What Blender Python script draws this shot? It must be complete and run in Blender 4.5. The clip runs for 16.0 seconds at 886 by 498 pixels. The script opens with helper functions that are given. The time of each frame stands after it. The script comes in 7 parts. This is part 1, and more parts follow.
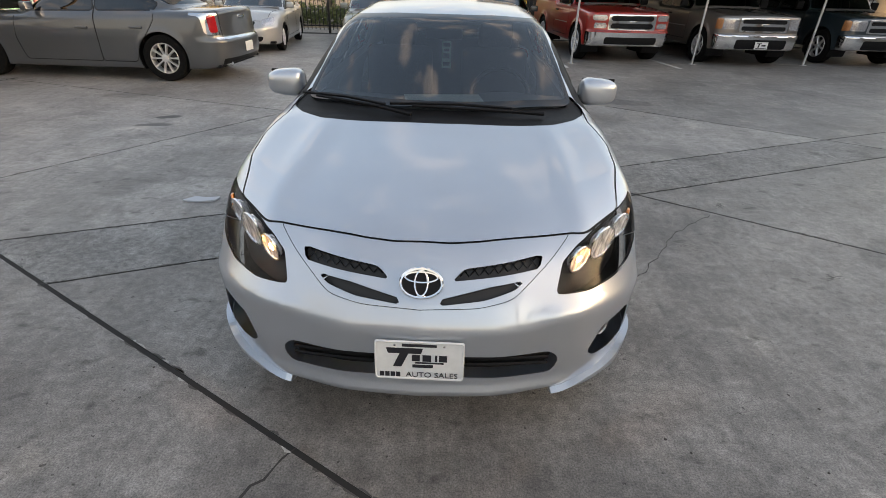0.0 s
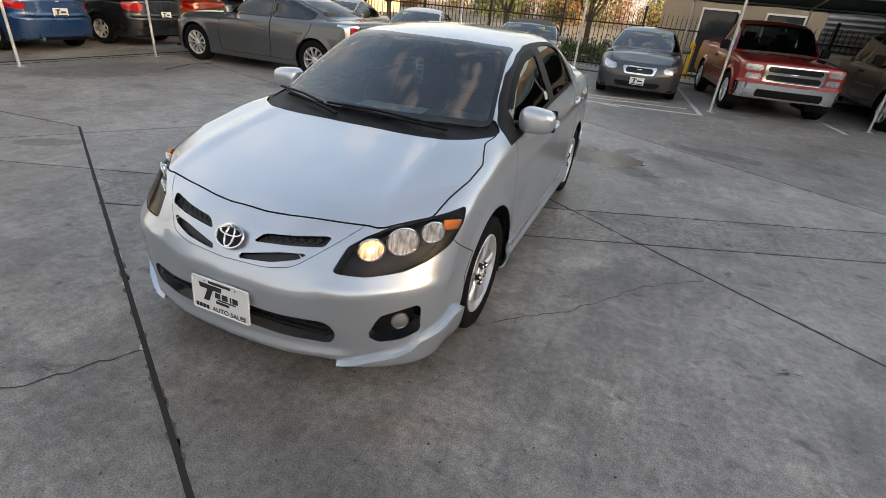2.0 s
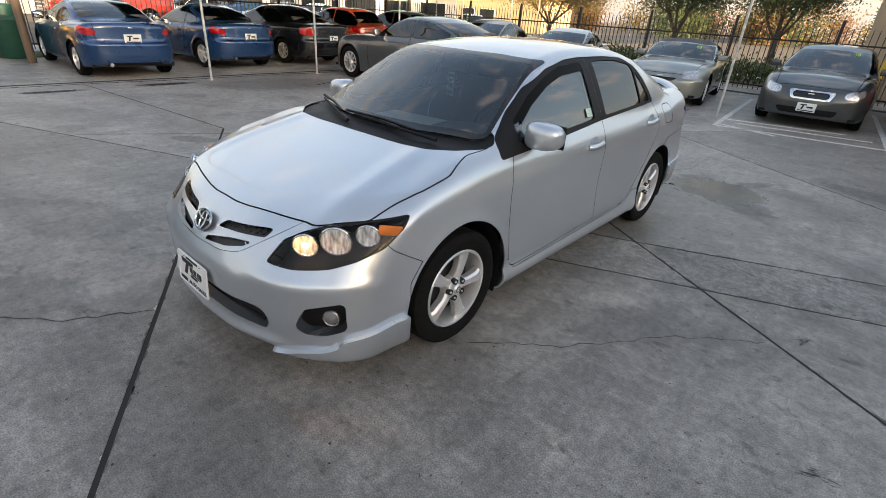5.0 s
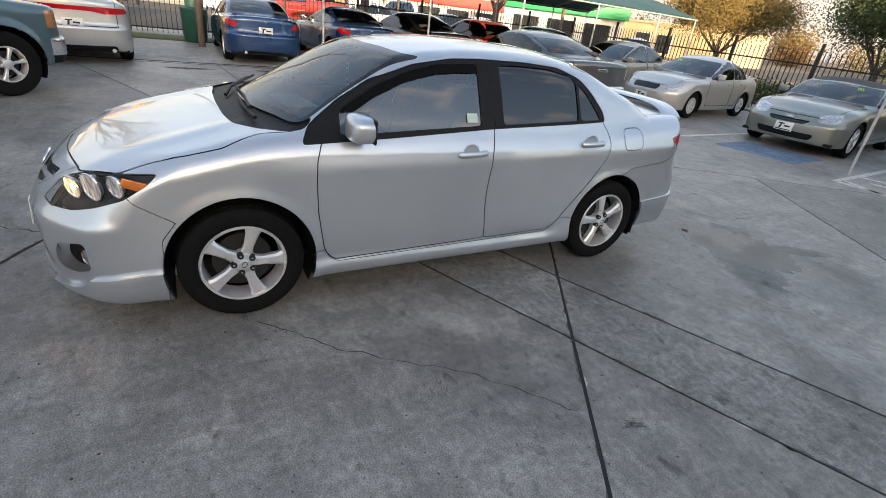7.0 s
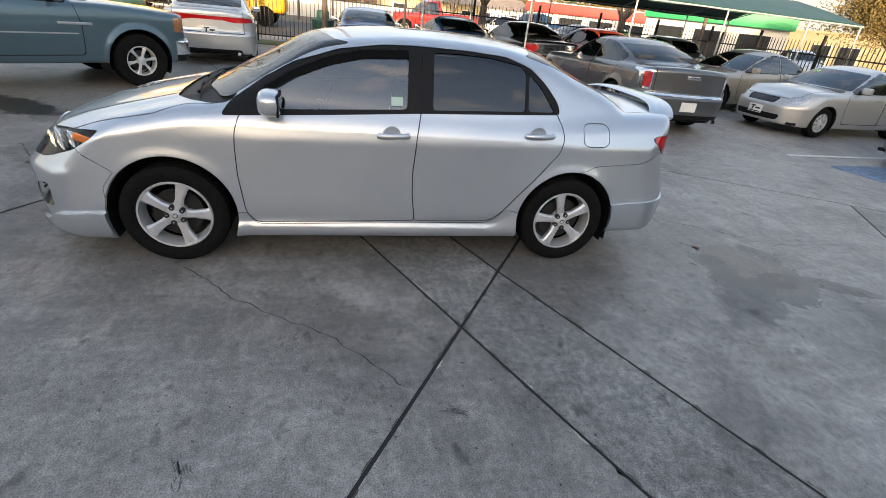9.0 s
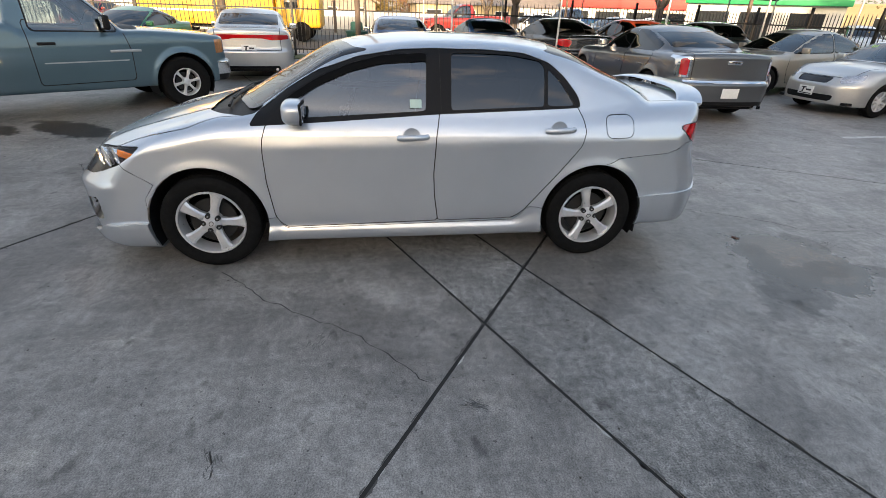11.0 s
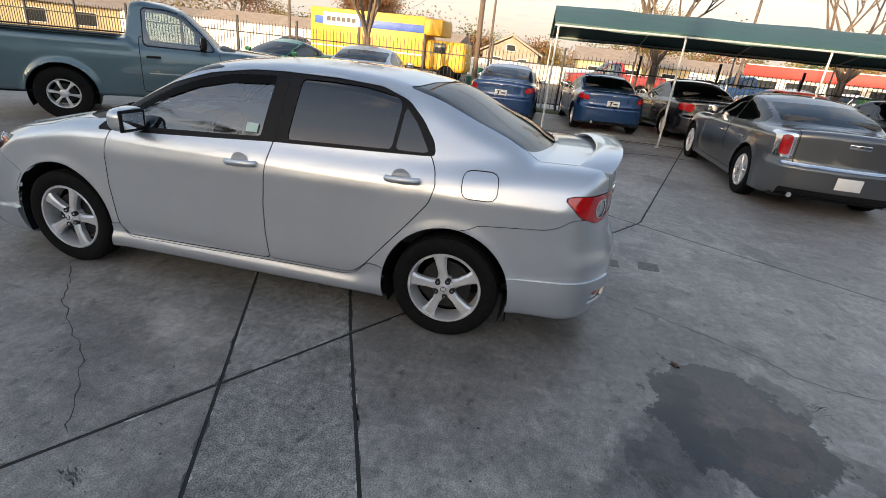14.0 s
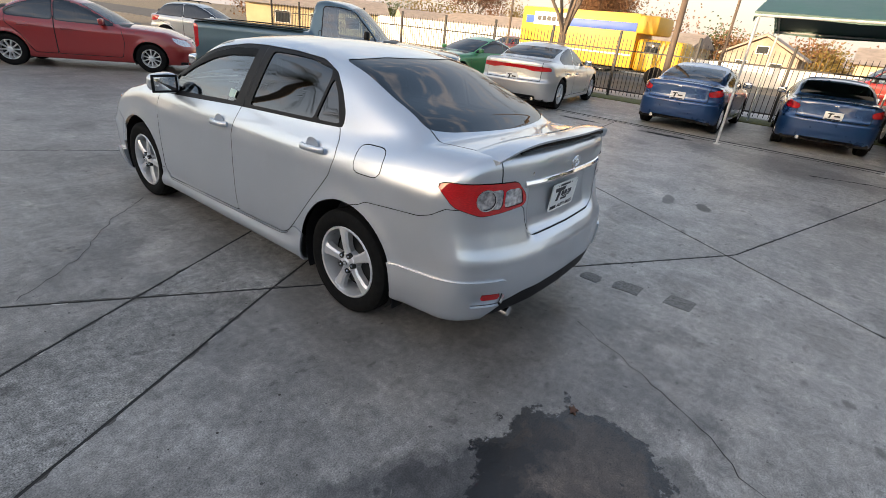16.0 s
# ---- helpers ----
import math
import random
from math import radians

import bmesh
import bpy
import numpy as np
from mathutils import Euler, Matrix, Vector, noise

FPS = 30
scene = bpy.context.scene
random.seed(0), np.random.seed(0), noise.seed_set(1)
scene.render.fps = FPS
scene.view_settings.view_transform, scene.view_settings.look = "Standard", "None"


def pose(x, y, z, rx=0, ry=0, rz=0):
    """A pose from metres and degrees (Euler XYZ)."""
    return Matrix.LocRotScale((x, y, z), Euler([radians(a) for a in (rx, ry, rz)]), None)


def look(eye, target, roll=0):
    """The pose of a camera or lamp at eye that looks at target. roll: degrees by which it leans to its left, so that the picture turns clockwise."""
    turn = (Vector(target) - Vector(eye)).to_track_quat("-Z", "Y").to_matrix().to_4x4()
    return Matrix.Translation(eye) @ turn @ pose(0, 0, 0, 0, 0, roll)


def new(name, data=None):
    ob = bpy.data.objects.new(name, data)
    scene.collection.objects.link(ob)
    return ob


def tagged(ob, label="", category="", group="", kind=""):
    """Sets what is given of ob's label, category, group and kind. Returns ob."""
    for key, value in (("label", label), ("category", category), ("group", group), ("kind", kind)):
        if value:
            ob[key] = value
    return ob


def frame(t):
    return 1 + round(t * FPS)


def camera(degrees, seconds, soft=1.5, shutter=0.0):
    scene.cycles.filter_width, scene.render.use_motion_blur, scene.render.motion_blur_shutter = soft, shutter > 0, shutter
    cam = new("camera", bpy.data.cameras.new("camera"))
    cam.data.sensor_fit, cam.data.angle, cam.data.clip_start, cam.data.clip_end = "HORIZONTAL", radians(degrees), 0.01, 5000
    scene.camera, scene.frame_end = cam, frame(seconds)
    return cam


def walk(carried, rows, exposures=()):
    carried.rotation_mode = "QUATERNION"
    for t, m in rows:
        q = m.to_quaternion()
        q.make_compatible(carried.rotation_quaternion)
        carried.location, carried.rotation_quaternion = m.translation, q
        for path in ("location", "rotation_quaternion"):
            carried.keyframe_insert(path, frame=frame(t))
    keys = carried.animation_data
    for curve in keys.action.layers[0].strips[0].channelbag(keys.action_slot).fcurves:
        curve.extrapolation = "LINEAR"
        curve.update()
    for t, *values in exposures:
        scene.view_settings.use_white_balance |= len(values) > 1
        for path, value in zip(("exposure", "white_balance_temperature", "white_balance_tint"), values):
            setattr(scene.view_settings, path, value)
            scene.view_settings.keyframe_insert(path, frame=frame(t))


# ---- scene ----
cam = camera(85.4, 16.0, soft=0.5)
PATH = [
    (0, (0.108, -3.541, 1.561), (0.064, -1.792, 0.592), 1.6),
    (0.5, (0.418, -3.657, 1.581), (0.259, -1.907, 0.626), 2.0),
    (1, (0.736, -3.607, 1.579), (0.432, -1.872, 0.632), 3.4),
    (1.5, (1.086, -3.527, 1.577), (0.656, -1.815, 0.636), 4.9),
    (2, (1.454, -3.505, 1.613), (0.819, -1.844, 0.697), 5.6),
    (2.5, (1.678, -3.385, 1.609), (0.883, -1.788, 0.704), 6.0),
    (3, (1.852, -3.322, 1.623), (0.939, -1.781, 0.734), 6.3),
    (3.2, (1.881, -3.31, 1.627), (0.934, -1.789, 0.739), 6.4),
    (5.3, (2.281, -2.824, 1.624), (1.088, -1.496, 0.722), 4.5),
    (5.5, (2.353, -2.673, 1.624), (1.138, -1.371, 0.714), 5.1),
    (6, (2.692, -2.309, 1.634), (1.344, -1.134, 0.739), 5.3),
    (6.5, (2.946, -1.905, 1.639), (1.508, -0.849, 0.736), 6.6),
    (7, (3.265, -1.534, 1.641), (1.725, -0.615, 0.755), 7.4),
    (7.5, (3.452, -1.132, 1.618), (1.834, -0.367, 0.724), 7.3),
    (8, (3.652, -0.788, 1.628), (1.999, -0.112, 0.726), 7.2),
    (8.5, (3.81, -0.519, 1.624), (2.105, 0.012, 0.723), 6.5),
    (9, (3.853, -0.323, 1.642), (2.12, 0.11, 0.743), 6.5),
    (9.2, (3.871, -0.272, 1.646), (2.13, 0.119, 0.741), 6.0),
    (11.5, (3.917, -0.158, 1.622), (2.139, 0.077, 0.735), 1.5),
    (12, (3.824, 0.003, 1.609), (2.03, 0.176, 0.742), 1.8),
    (12.5, (3.657, 0.289, 1.635), (1.836, 0.405, 0.816), 2.3),
    (13, (3.572, 0.747, 1.633), (1.728, 0.739, 0.858), 3.0),
    (13.5, (3.417, 1.199, 1.613), (1.588, 1.025, 0.824), 4.7),
    (14, (3.334, 1.717, 1.615), (1.516, 1.391, 0.847), 6.1),
    (14.5, (3.177, 2.157, 1.615), (1.418, 1.611, 0.834), 6.3),
    (15, (2.984, 2.583, 1.617), (1.289, 1.874, 0.826), 6.6),
    (15.5, (2.793, 2.959, 1.621), (1.208, 2.047, 0.811), 6.1),
    (16, (2.536, 3.217, 1.624), (1.07, 2.147, 0.783), 6.0),
]
walk(cam, [(t, look(eye, target, roll)) for t, eye, target, roll in PATH],
     exposures=((0.0, 2.06, 7850, 16), (3.0, 2.05, 7600, 15), (5.5, 2.0, 7200, 14), (9.0, 1.97, 6900, 14), (11.5, 1.94, 6900, 14), (12.5, 1.78, 6750, 14), (13.0, 1.67, 6850, 14), (14.5, 1.74, 6850, 14), (15.5, 1.84, 6900, 14), (16.0, 1.93, 7000, 15)))

# ---- light: a low sun behind the east building, and the open sky ----
world = bpy.data.worlds.new("sky")
scene.world = world
world.use_nodes = True
wt = world.node_tree
wt.nodes.clear()
SUN_UP, SUN_FROM = 9.0, 105.0  # degrees above the horizon; compass bearing with +y as north


def node(tree, kind, **values):
    n = tree.nodes.new(kind)
    for key, v in values.items():
        if key in n.inputs:
            n.inputs[key].default_value = v
    return n


w_out = wt.nodes.new("ShaderNodeOutputWorld")
w_bg = node(wt, "ShaderNodeBackground", Strength=0.15)
w_sky = wt.nodes.new("ShaderNodeTexSky")
w_sky.sky_type, w_sky.sun_disc = "NISHITA", False
w_sky.sun_elevation, w_sky.sun_rotation = radians(SUN_UP), radians(SUN_FROM)
w_sky.dust_density = 2.0
w_co = wt.nodes.new("ShaderNodeTexCoord")
w_sep = wt.nodes.new("ShaderNodeSeparateXYZ")
wt.links.new(w_co.outputs["Generated"], w_sep.inputs[0])
# clouds on a flat layer: direction divided by its height
w_h = wt.nodes.new("ShaderNodeMath")
w_h.operation, w_h.inputs[1].default_value = "MAXIMUM", 0.03
wt.links.new(w_sep.outputs["Z"], w_h.inputs[0])
w_h2 = wt.nodes.new("ShaderNodeMath")
w_h2.operation, w_h2.inputs[1].default_value = "ADD", 0.12
wt.links.new(w_h.outputs[0], w_h2.inputs[0])
w_div = wt.nodes.new("ShaderNodeVectorMath")
w_div.operation = "DIVIDE"
w_cmb = wt.nodes.new("ShaderNodeCombineXYZ")
for i in range(3):
    wt.links.new(w_h2.outputs[0], w_cmb.inputs[i])
wt.links.new(w_co.outputs["Generated"], w_div.inputs[0])
wt.links.new(w_cmb.outputs[0], w_div.inputs[1])
w_stretch = wt.nodes.new("ShaderNodeMapping")
w_stretch.inputs["Scale"].default_value = (1.0, 0.55, 0.3)
wt.links.new(w_div.outputs[0], w_stretch.inputs[0])
w_noise = node(wt, "ShaderNodeTexNoise", Scale=7.5, Detail=8.0, Roughness=0.56)
wt.links.new(w_stretch.outputs[0], w_noise.inputs["Vector"])
w_ramp = wt.nodes.new("ShaderNodeValToRGB")
w_ramp.color_ramp.elements[0].position, w_ramp.color_ramp.elements[1].position = 0.53, 0.64
wt.links.new(w_noise.outputs["Fac"], w_ramp.inputs[0])
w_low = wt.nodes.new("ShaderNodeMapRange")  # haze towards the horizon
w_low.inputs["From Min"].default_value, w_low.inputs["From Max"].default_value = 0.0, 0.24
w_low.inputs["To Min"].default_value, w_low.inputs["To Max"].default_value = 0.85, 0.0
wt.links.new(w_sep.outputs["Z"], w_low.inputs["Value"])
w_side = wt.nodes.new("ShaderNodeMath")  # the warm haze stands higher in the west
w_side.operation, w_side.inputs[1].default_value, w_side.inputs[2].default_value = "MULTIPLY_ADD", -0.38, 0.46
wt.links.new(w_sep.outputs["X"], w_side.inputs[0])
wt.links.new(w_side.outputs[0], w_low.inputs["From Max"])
w_mix = wt.nodes.new("ShaderNodeMix")
w_mix.data_type = "RGBA"
w_mix.inputs["B"].default_value = (2.7, 2.55, 2.5, 1)
w_thin = wt.nodes.new("ShaderNodeMath")
w_thin.operation, w_thin.inputs[1].default_value = "MULTIPLY", 0.60
wt.links.new(w_ramp.outputs[0], w_thin.inputs[0])
wt.links.new(w_thin.outputs[0], w_mix.inputs["Factor"])
wt.links.new(w_sky.outputs[0], w_mix.inputs["A"])
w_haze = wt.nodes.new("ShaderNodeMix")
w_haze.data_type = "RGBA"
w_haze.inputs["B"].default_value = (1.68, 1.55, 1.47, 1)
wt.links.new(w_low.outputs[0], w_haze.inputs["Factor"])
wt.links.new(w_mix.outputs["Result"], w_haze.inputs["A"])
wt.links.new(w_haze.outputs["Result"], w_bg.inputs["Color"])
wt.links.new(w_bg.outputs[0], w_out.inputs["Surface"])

sun = new("sun", bpy.data.lights.new("sun", "SUN"))
sun.data.energy, sun.data.angle, sun.data.color = 2.6, radians(0.6), (1.0, 0.78, 0.52)
_b, _e = radians(SUN_FROM), radians(SUN_UP)
sun.matrix_basis = look((math.sin(_b) * math.cos(_e) * 50, math.cos(_b) * math.cos(_e) * 50, math.sin(_e) * 50), (0, 0, 0))


# ---- materials ----
def material(name, color=(0.5, 0.5, 0.5), rough=0.5, metal=0.0, **more):
    """A principled material; returns it with its tree and shader kept at hand."""
    m = bpy.data.materials.new(name)
    m.use_nodes = True
    s = m.node_tree.nodes["Principled BSDF"]
    s.inputs["Base Color"].default_value = (*color, 1)
    s.inputs["Roughness"].default_value = rough
    s.inputs["Metallic"].default_value = metal
    for key, v in more.items():
        s.inputs[key.replace("_", " ")].default_value = v
    return m


def mottle(m, scale, amount, rough=0.0, bump=0.0, detail=5.0, space="Object", stretch=(1, 1, 1), dark=None, warp=0.0, turn=0.0):
    """Adds uneven colour, gloss and relief at one scale to a principled material."""
    t = m.node_tree
    s = t.nodes["Principled BSDF"]
    co = t.nodes.new("ShaderNodeTexCoord")
    mp = t.nodes.new("ShaderNodeMapping")
    mp.inputs["Scale"].default_value = stretch
    mp.inputs["Rotation"].default_value = (0, 0, radians(turn))
    t.links.new(co.outputs[space], mp.inputs[0])
    n = node(t, "ShaderNodeTexNoise", Scale=scale, Detail=detail, Roughness=0.6, Distortion=warp)
    t.links.new(mp.outputs[0], n.inputs["Vector"])
    base = s.inputs["Base Color"]
    if amount:
        mix = t.nodes.new("ShaderNodeMix")
        mix.data_type, mix.blend_type = "RGBA", "MULTIPLY"
        mix.inputs["Factor"].default_value = 1.0
        if base.is_linked:
            t.links.new(base.links[0].from_socket, mix.inputs["A"])
        else:
            mix.inputs["A"].default_value = base.default_value
        r = t.nodes.new("ShaderNodeValToRGB")
        lo, hi = 1 - amount, 1 + amount * 0.6
        d = dark or (1, 1, 1)
        r.color_ramp.elements[0].position, r.color_ramp.elements[1].position = 0.3, 0.7
        r.color_ramp.elements[0].color = (lo * d[0], lo * d[1], lo * d[2], 1)
        r.color_ramp.elements[1].color = (hi, hi, hi, 1)
        t.links.new(n.outputs["Fac"], r.inputs[0])
        t.links.new(r.outputs[0], mix.inputs["B"])
        t.links.new(mix.outputs["Result"], base)
    if rough:
        mr = t.nodes.new("ShaderNodeMapRange")
        v = s.inputs["Roughness"].default_value
        mr.inputs["To Min"].default_value, mr.inputs["To Max"].default_value = max(v - rough, 0), min(v + rough, 1)
        t.links.new(n.outputs["Fac"], mr.inputs["Value"])
        t.links.new(mr.outputs[0], s.inputs["Roughness"])
    if bump:
        b = node(t, "ShaderNodeBump", Strength=1.0, Distance=bump)
        t.links.new(n.outputs["Fac"], b.inputs["Height"])
        if s.inputs["Normal"].is_linked:
            t.links.new(s.inputs["Normal"].links[0].from_socket, b.inputs["Normal"])
        t.links.new(b.outputs[0], s.inputs["Normal"])
    return m


def paint(name, color, metal=0.55, rough=0.32):
    m = material(name, color, rough, metal, Coat_Weight=1.0, Coat_Roughness=0.04)
    mottle(m, 900.0, 0.10, detail=2.0)
    mottle(m, 2.2, 0.05, 0.05)
    return m


def glass(name, tint, gloss=1.5):
    """Thin car glass: tinted see-through with a sharp reflection that grows at a grazing angle."""
    m = bpy.data.materials.new(name)
    m.use_nodes = True
    t = m.node_tree
    t.nodes.clear()
    o = t.nodes.new("ShaderNodeOutputMaterial")
    tr = t.nodes.new("ShaderNodeBsdfTransparent")
    tr.inputs[0].default_value = (*tint, 1)
    gl = node(t, "ShaderNodeBsdfGlossy", Roughness=0.015)
    fr = node(t, "ShaderNodeFresnel", IOR=gloss)
    mx = t.nodes.new("ShaderNodeMixShader")
    t.links.new(fr.outputs[0], mx.inputs[0])
    t.links.new(tr.outputs[0], mx.inputs[1])
    t.links.new(gl.outputs[0], mx.inputs[2])
    t.links.new(mx.outputs[0], o.inputs["Surface"])
    return m


M_SILVER = paint("silver_paint", (0.52, 0.562, 0.612), 0.72, 0.34)
M_SILVER.node_tree.nodes["Principled BSDF"].inputs["Coat IOR"].default_value = 1.75
M_GLASS = glass("clear_glass", (0.66, 0.72, 0.70), 2.15)
M_TINT = glass("tinted_glass", (0.022, 0.026, 0.030), 2.0)
M_SEMI = glass("half_tinted_glass", (0.45, 0.53, 0.53), 2.65)
M_LENS = glass("lamp_cover", (0.95, 0.96, 0.97), 1.30)
M_BLACK = material("black_plastic", (0.010, 0.010, 0.011), 0.5, Specular_IOR_Level=0.15)
mottle(M_BLACK, 60, 0.2, 0.1)
M_GLOSSBLACK = material("gloss_black", (0.012, 0.012, 0.013), 0.12)
M_VISOR = material("smoked_plastic", (0.004, 0.004, 0.004), 0.45, Specular_IOR_Level=0.05)
M_FOG = material("fog_lens", (0.35, 0.35, 0.36), 0.12, 0.6)
M_SEAM = material("seam_shadow", (0.01, 0.01, 0.01), 0.9)
M_RUBBER = material("tyre_rubber", (0.009, 0.009, 0.009), 0.85, Specular_IOR_Level=0.08)
mottle(M_RUBBER, 30, 0.35, 0.1, 0.001)
M_ALLOY = material("cast_alloy", (0.66, 0.66, 0.67), 0.30, 0.55)
mottle(M_ALLOY, 14, 0.12, 0.08)
M_DARKALLOY = material("brake_iron", (0.018, 0.018, 0.018), 0.6, 0.3)
M_CHROME = material("chrome", (0.80, 0.80, 0.80), 0.08, 1.0)
mottle(M_CHROME, 8, 0.05, 0.04)
M_RED = material("red_lamp_plastic", (0.46, 0.006, 0.008), 0.06, Coat_Weight=1.0)
mottle(M_RED, 90, 0.35, stretch=(1, 1, 3))
M_AMBER = material("amber_lamp_plastic", (0.75, 0.20, 0.02), 0.15, Coat_Weight=1.0)
M_CLEARLAMP = material("clear_lamp_plastic", (0.58, 0.58, 0.60), 0.12, 0.6, Coat_Weight=1.0)
mottle(M_CLEARLAMP, 45, 0.55, detail=1.0)
M_WHITE = material("white_plate", (0.72, 0.73, 0.72), 0.35)
mottle(M_WHITE, 20, 0.08)
M_INK = material("black_ink", (0.015, 0.015, 0.02), 0.5)
M_TRIM = material("interior_trim", (0.10, 0.10, 0.10), 0.7)
mottle(M_TRIM, 40, 0.2, 0.1)
M_CLOTH = material("seat_cloth", (0.075, 0.075, 0.078), 0.9)
mottle(M_CLOTH, 120, 0.3)


# ---- shapes ----
def part(name, shape, mat, parent=None, label="", m=None, smooth=True):
    """One mesh object under a thing. shape: a bmesh, or points, faces and (if known) normals."""
    me = bpy.data.meshes.new(name)
    normals = None
    if isinstance(shape, bmesh.types.BMesh):
        shape.to_mesh(me)
        shape.free()
    else:
        me.from_pydata([tuple(p) for p in shape[0]], [], shape[1])
        normals = shape[2] if len(shape) > 2 else None
    me.update()
    if normals is not None and len(normals):
        me.polygons.foreach_set("use_smooth", [True] * len(me.polygons))
        me.normals_split_custom_set_from_vertices([tuple(n) for n in normals])
    elif smooth:
        me.set_sharp_from_angle(angle=radians(38))
    if mat is not None:
        me.materials.append(mat)
    ob = new(name, me)
    if parent is not None:
        ob.parent = parent
    if m is not None:
        ob.matrix_basis = m
    if label:
        ob["label"] = label
    return ob


def thing(name, m, label, category, group="", kind=""):
    ob = new(name)
    ob.empty_display_size = 0.1
    ob.matrix_basis = m
    return tagged(ob, label, category, group, kind)


def box(sx, sy, sz, at=(0, 0, 0), bevel=0.0, segments=2, turn=None, taper=1.0):
    """A box with rounded edges, its middle at 'at'; taper narrows its top."""
    bm = bmesh.new()
    bmesh.ops.create_cube(bm, size=1)
    for v in bm.verts:
        k = taper if v.co.z > 0 else 1.0
        v.co = Vector((v.co.x * sx * k, v.co.y * sy * k, v.co.z * sz))
    if bevel:
        bmesh.ops.bevel(bm, geom=bm.edges[:], offset=bevel, segments=segments, profile=0.5, affect="EDGES")
    if turn is not None:
        bmesh.ops.transform(bm, matrix=turn.to_4x4(), verts=bm.verts)
    bmesh.ops.translate(bm, vec=at, verts=bm.verts)
    return bm


def lathe(profile, count=32, axis="z", closed=False):
    """Turns (radius, height) pairs round an axis."""
    bm = bmesh.new()
    rings = []
    for r, h in profile:
        ring = []
        for i in range(count):
            a = 2 * math.pi * i / count
            u, v = r * math.cos(a), r * math.sin(a)
            ring.append(bm.verts.new({"z": (u, v, h), "x": (h, u, v), "y": (u, h, v)}[axis]))
        rings.append(ring)
    pairs = list(zip(rings, rings[1:])) + ([(rings[-1], rings[0])] if closed else [])
    for a, b in pairs:
        for i in range(count):
            j = (i + 1) % count
            bm.faces.new((a[i], a[j], b[j], b[i]))
    if not closed:
        for ring in (rings[0], rings[-1]):
            if ring[0].co != ring[1].co:
                bm.faces.new(ring)
    bmesh.ops.remove_doubles(bm, verts=bm.verts, dist=1e-5)
    bmesh.ops.recalc_face_normals(bm, faces=bm.faces)
    return bm


def prism(pts, depth, axis="y", at=0.0, bevel=0.0):
    """A flat outline given depth along an axis. Outline (u, v): y: x, z; x: y, z; z: x, y."""
    bm = bmesh.new()
    put = {"y": lambda u, v, d: (u, d, v), "x": lambda u, v, d: (d, u, v), "z": lambda u, v, d: (u, v, d)}[axis]
    a = [bm.verts.new(put(u, v, at - depth / 2)) for u, v in pts]
    b = [bm.verts.new(put(u, v, at + depth / 2)) for u, v in pts]
    bm.faces.new(a), bm.faces.new(b)
    for i in range(len(pts)):
        j = (i + 1) % len(pts)
        bm.faces.new((a[i], a[j], b[j], b[i]))
    bmesh.ops.recalc_face_normals(bm, faces=bm.faces)
    if bevel:
        bmesh.ops.bevel(bm, geom=[e for e in bm.edges], offset=bevel, segments=2, affect="EDGES")
    return bm


def tube(path, r, count=8, ends=None):
    """A round bar along a path; ends: the radius at the far end."""
    bm = bmesh.new()
    rings = []
    path = [Vector(p) for p in path]
    for n, p in enumerate(path):
        d = (path[min(n + 1, len(path) - 1)] - path[max(n - 1, 0)]).normalized()
        u = d.orthogonal().normalized() if n == 0 else (u - d * u.dot(d)).normalized()
        w = d.cross(u)
        rr = r if ends is None else r + (ends - r) * n / (len(path) - 1)
        rings.append([bm.verts.new(p + (u * math.cos(2 * math.pi * i / count) + w * math.sin(2 * math.pi * i / count)) * rr) for i in range(count)])
    for a, b in zip(rings, rings[1:]):
        for i in range(count):
            j = (i + 1) % count
            bm.faces.new((a[i], a[j], b[j], b[i]))
    bm.faces.new(rings[0][::-1]), bm.faces.new(rings[-1])
    return bm


def joined(*shapes):
    """Several bmeshes in one."""
    me = bpy.data.meshes.new("join")
    out = bmesh.new()
    for s in shapes:
        s.to_mesh(me)
        s.free()
        out.from_mesh(me)
    bpy.data.meshes.remove(me)
    return out


# ---- car body shapes: smooth implicit solids meshed on a grid ----
TABLES = {}


def curve(pts, v):
    """Smooth curve through (v, value) pairs, flat beyond the ends; looked up in a fine table."""
    key = tuple(pts)
    if key not in TABLES:
        xs = np.array([p[0] for p in pts], float)
        ys = np.array([p[1] for p in pts], float)
        d = np.diff(ys) / np.diff(xs)
        m = np.zeros_like(ys)
        for i in range(1, len(xs) - 1):
            if d[i - 1] * d[i] > 0:
                w1, w2 = 2 * (xs[i + 1] - xs[i]) + (xs[i] - xs[i - 1]), (xs[i + 1] - xs[i]) + 2 * (xs[i] - xs[i - 1])
                m[i] = (w1 + w2) / (w1 / d[i - 1] + w2 / d[i])
        m[0], m[-1] = d[0], d[-1]
        u = np.linspace(xs[0], xs[-1], 900)
        i = np.clip(np.searchsorted(xs, u, side="right") - 1, 0, len(xs) - 2)
        h = xs[i + 1] - xs[i]
        t = (u - xs[i]) / h
        TABLES[key] = (u, (2 * t ** 3 - 3 * t ** 2 + 1) * ys[i] + (t ** 3 - 2 * t ** 2 + t) * h * m[i] + (-2 * t ** 3 + 3 * t ** 2) * ys[i + 1] + (t ** 3 - t ** 2) * h * m[i + 1])
    return np.interp(v, *TABLES[key])


def smax(a, b, k):
    h = np.maximum(k - np.abs(a - b), 0) / k
    return np.maximum(a, b) + h * h * k * 0.25


def smin(a, b, k):
    return -smax(-a, -b, k)


def hump(v, mid, wide):
    return np.exp(-((v - mid) / wide) ** 2)


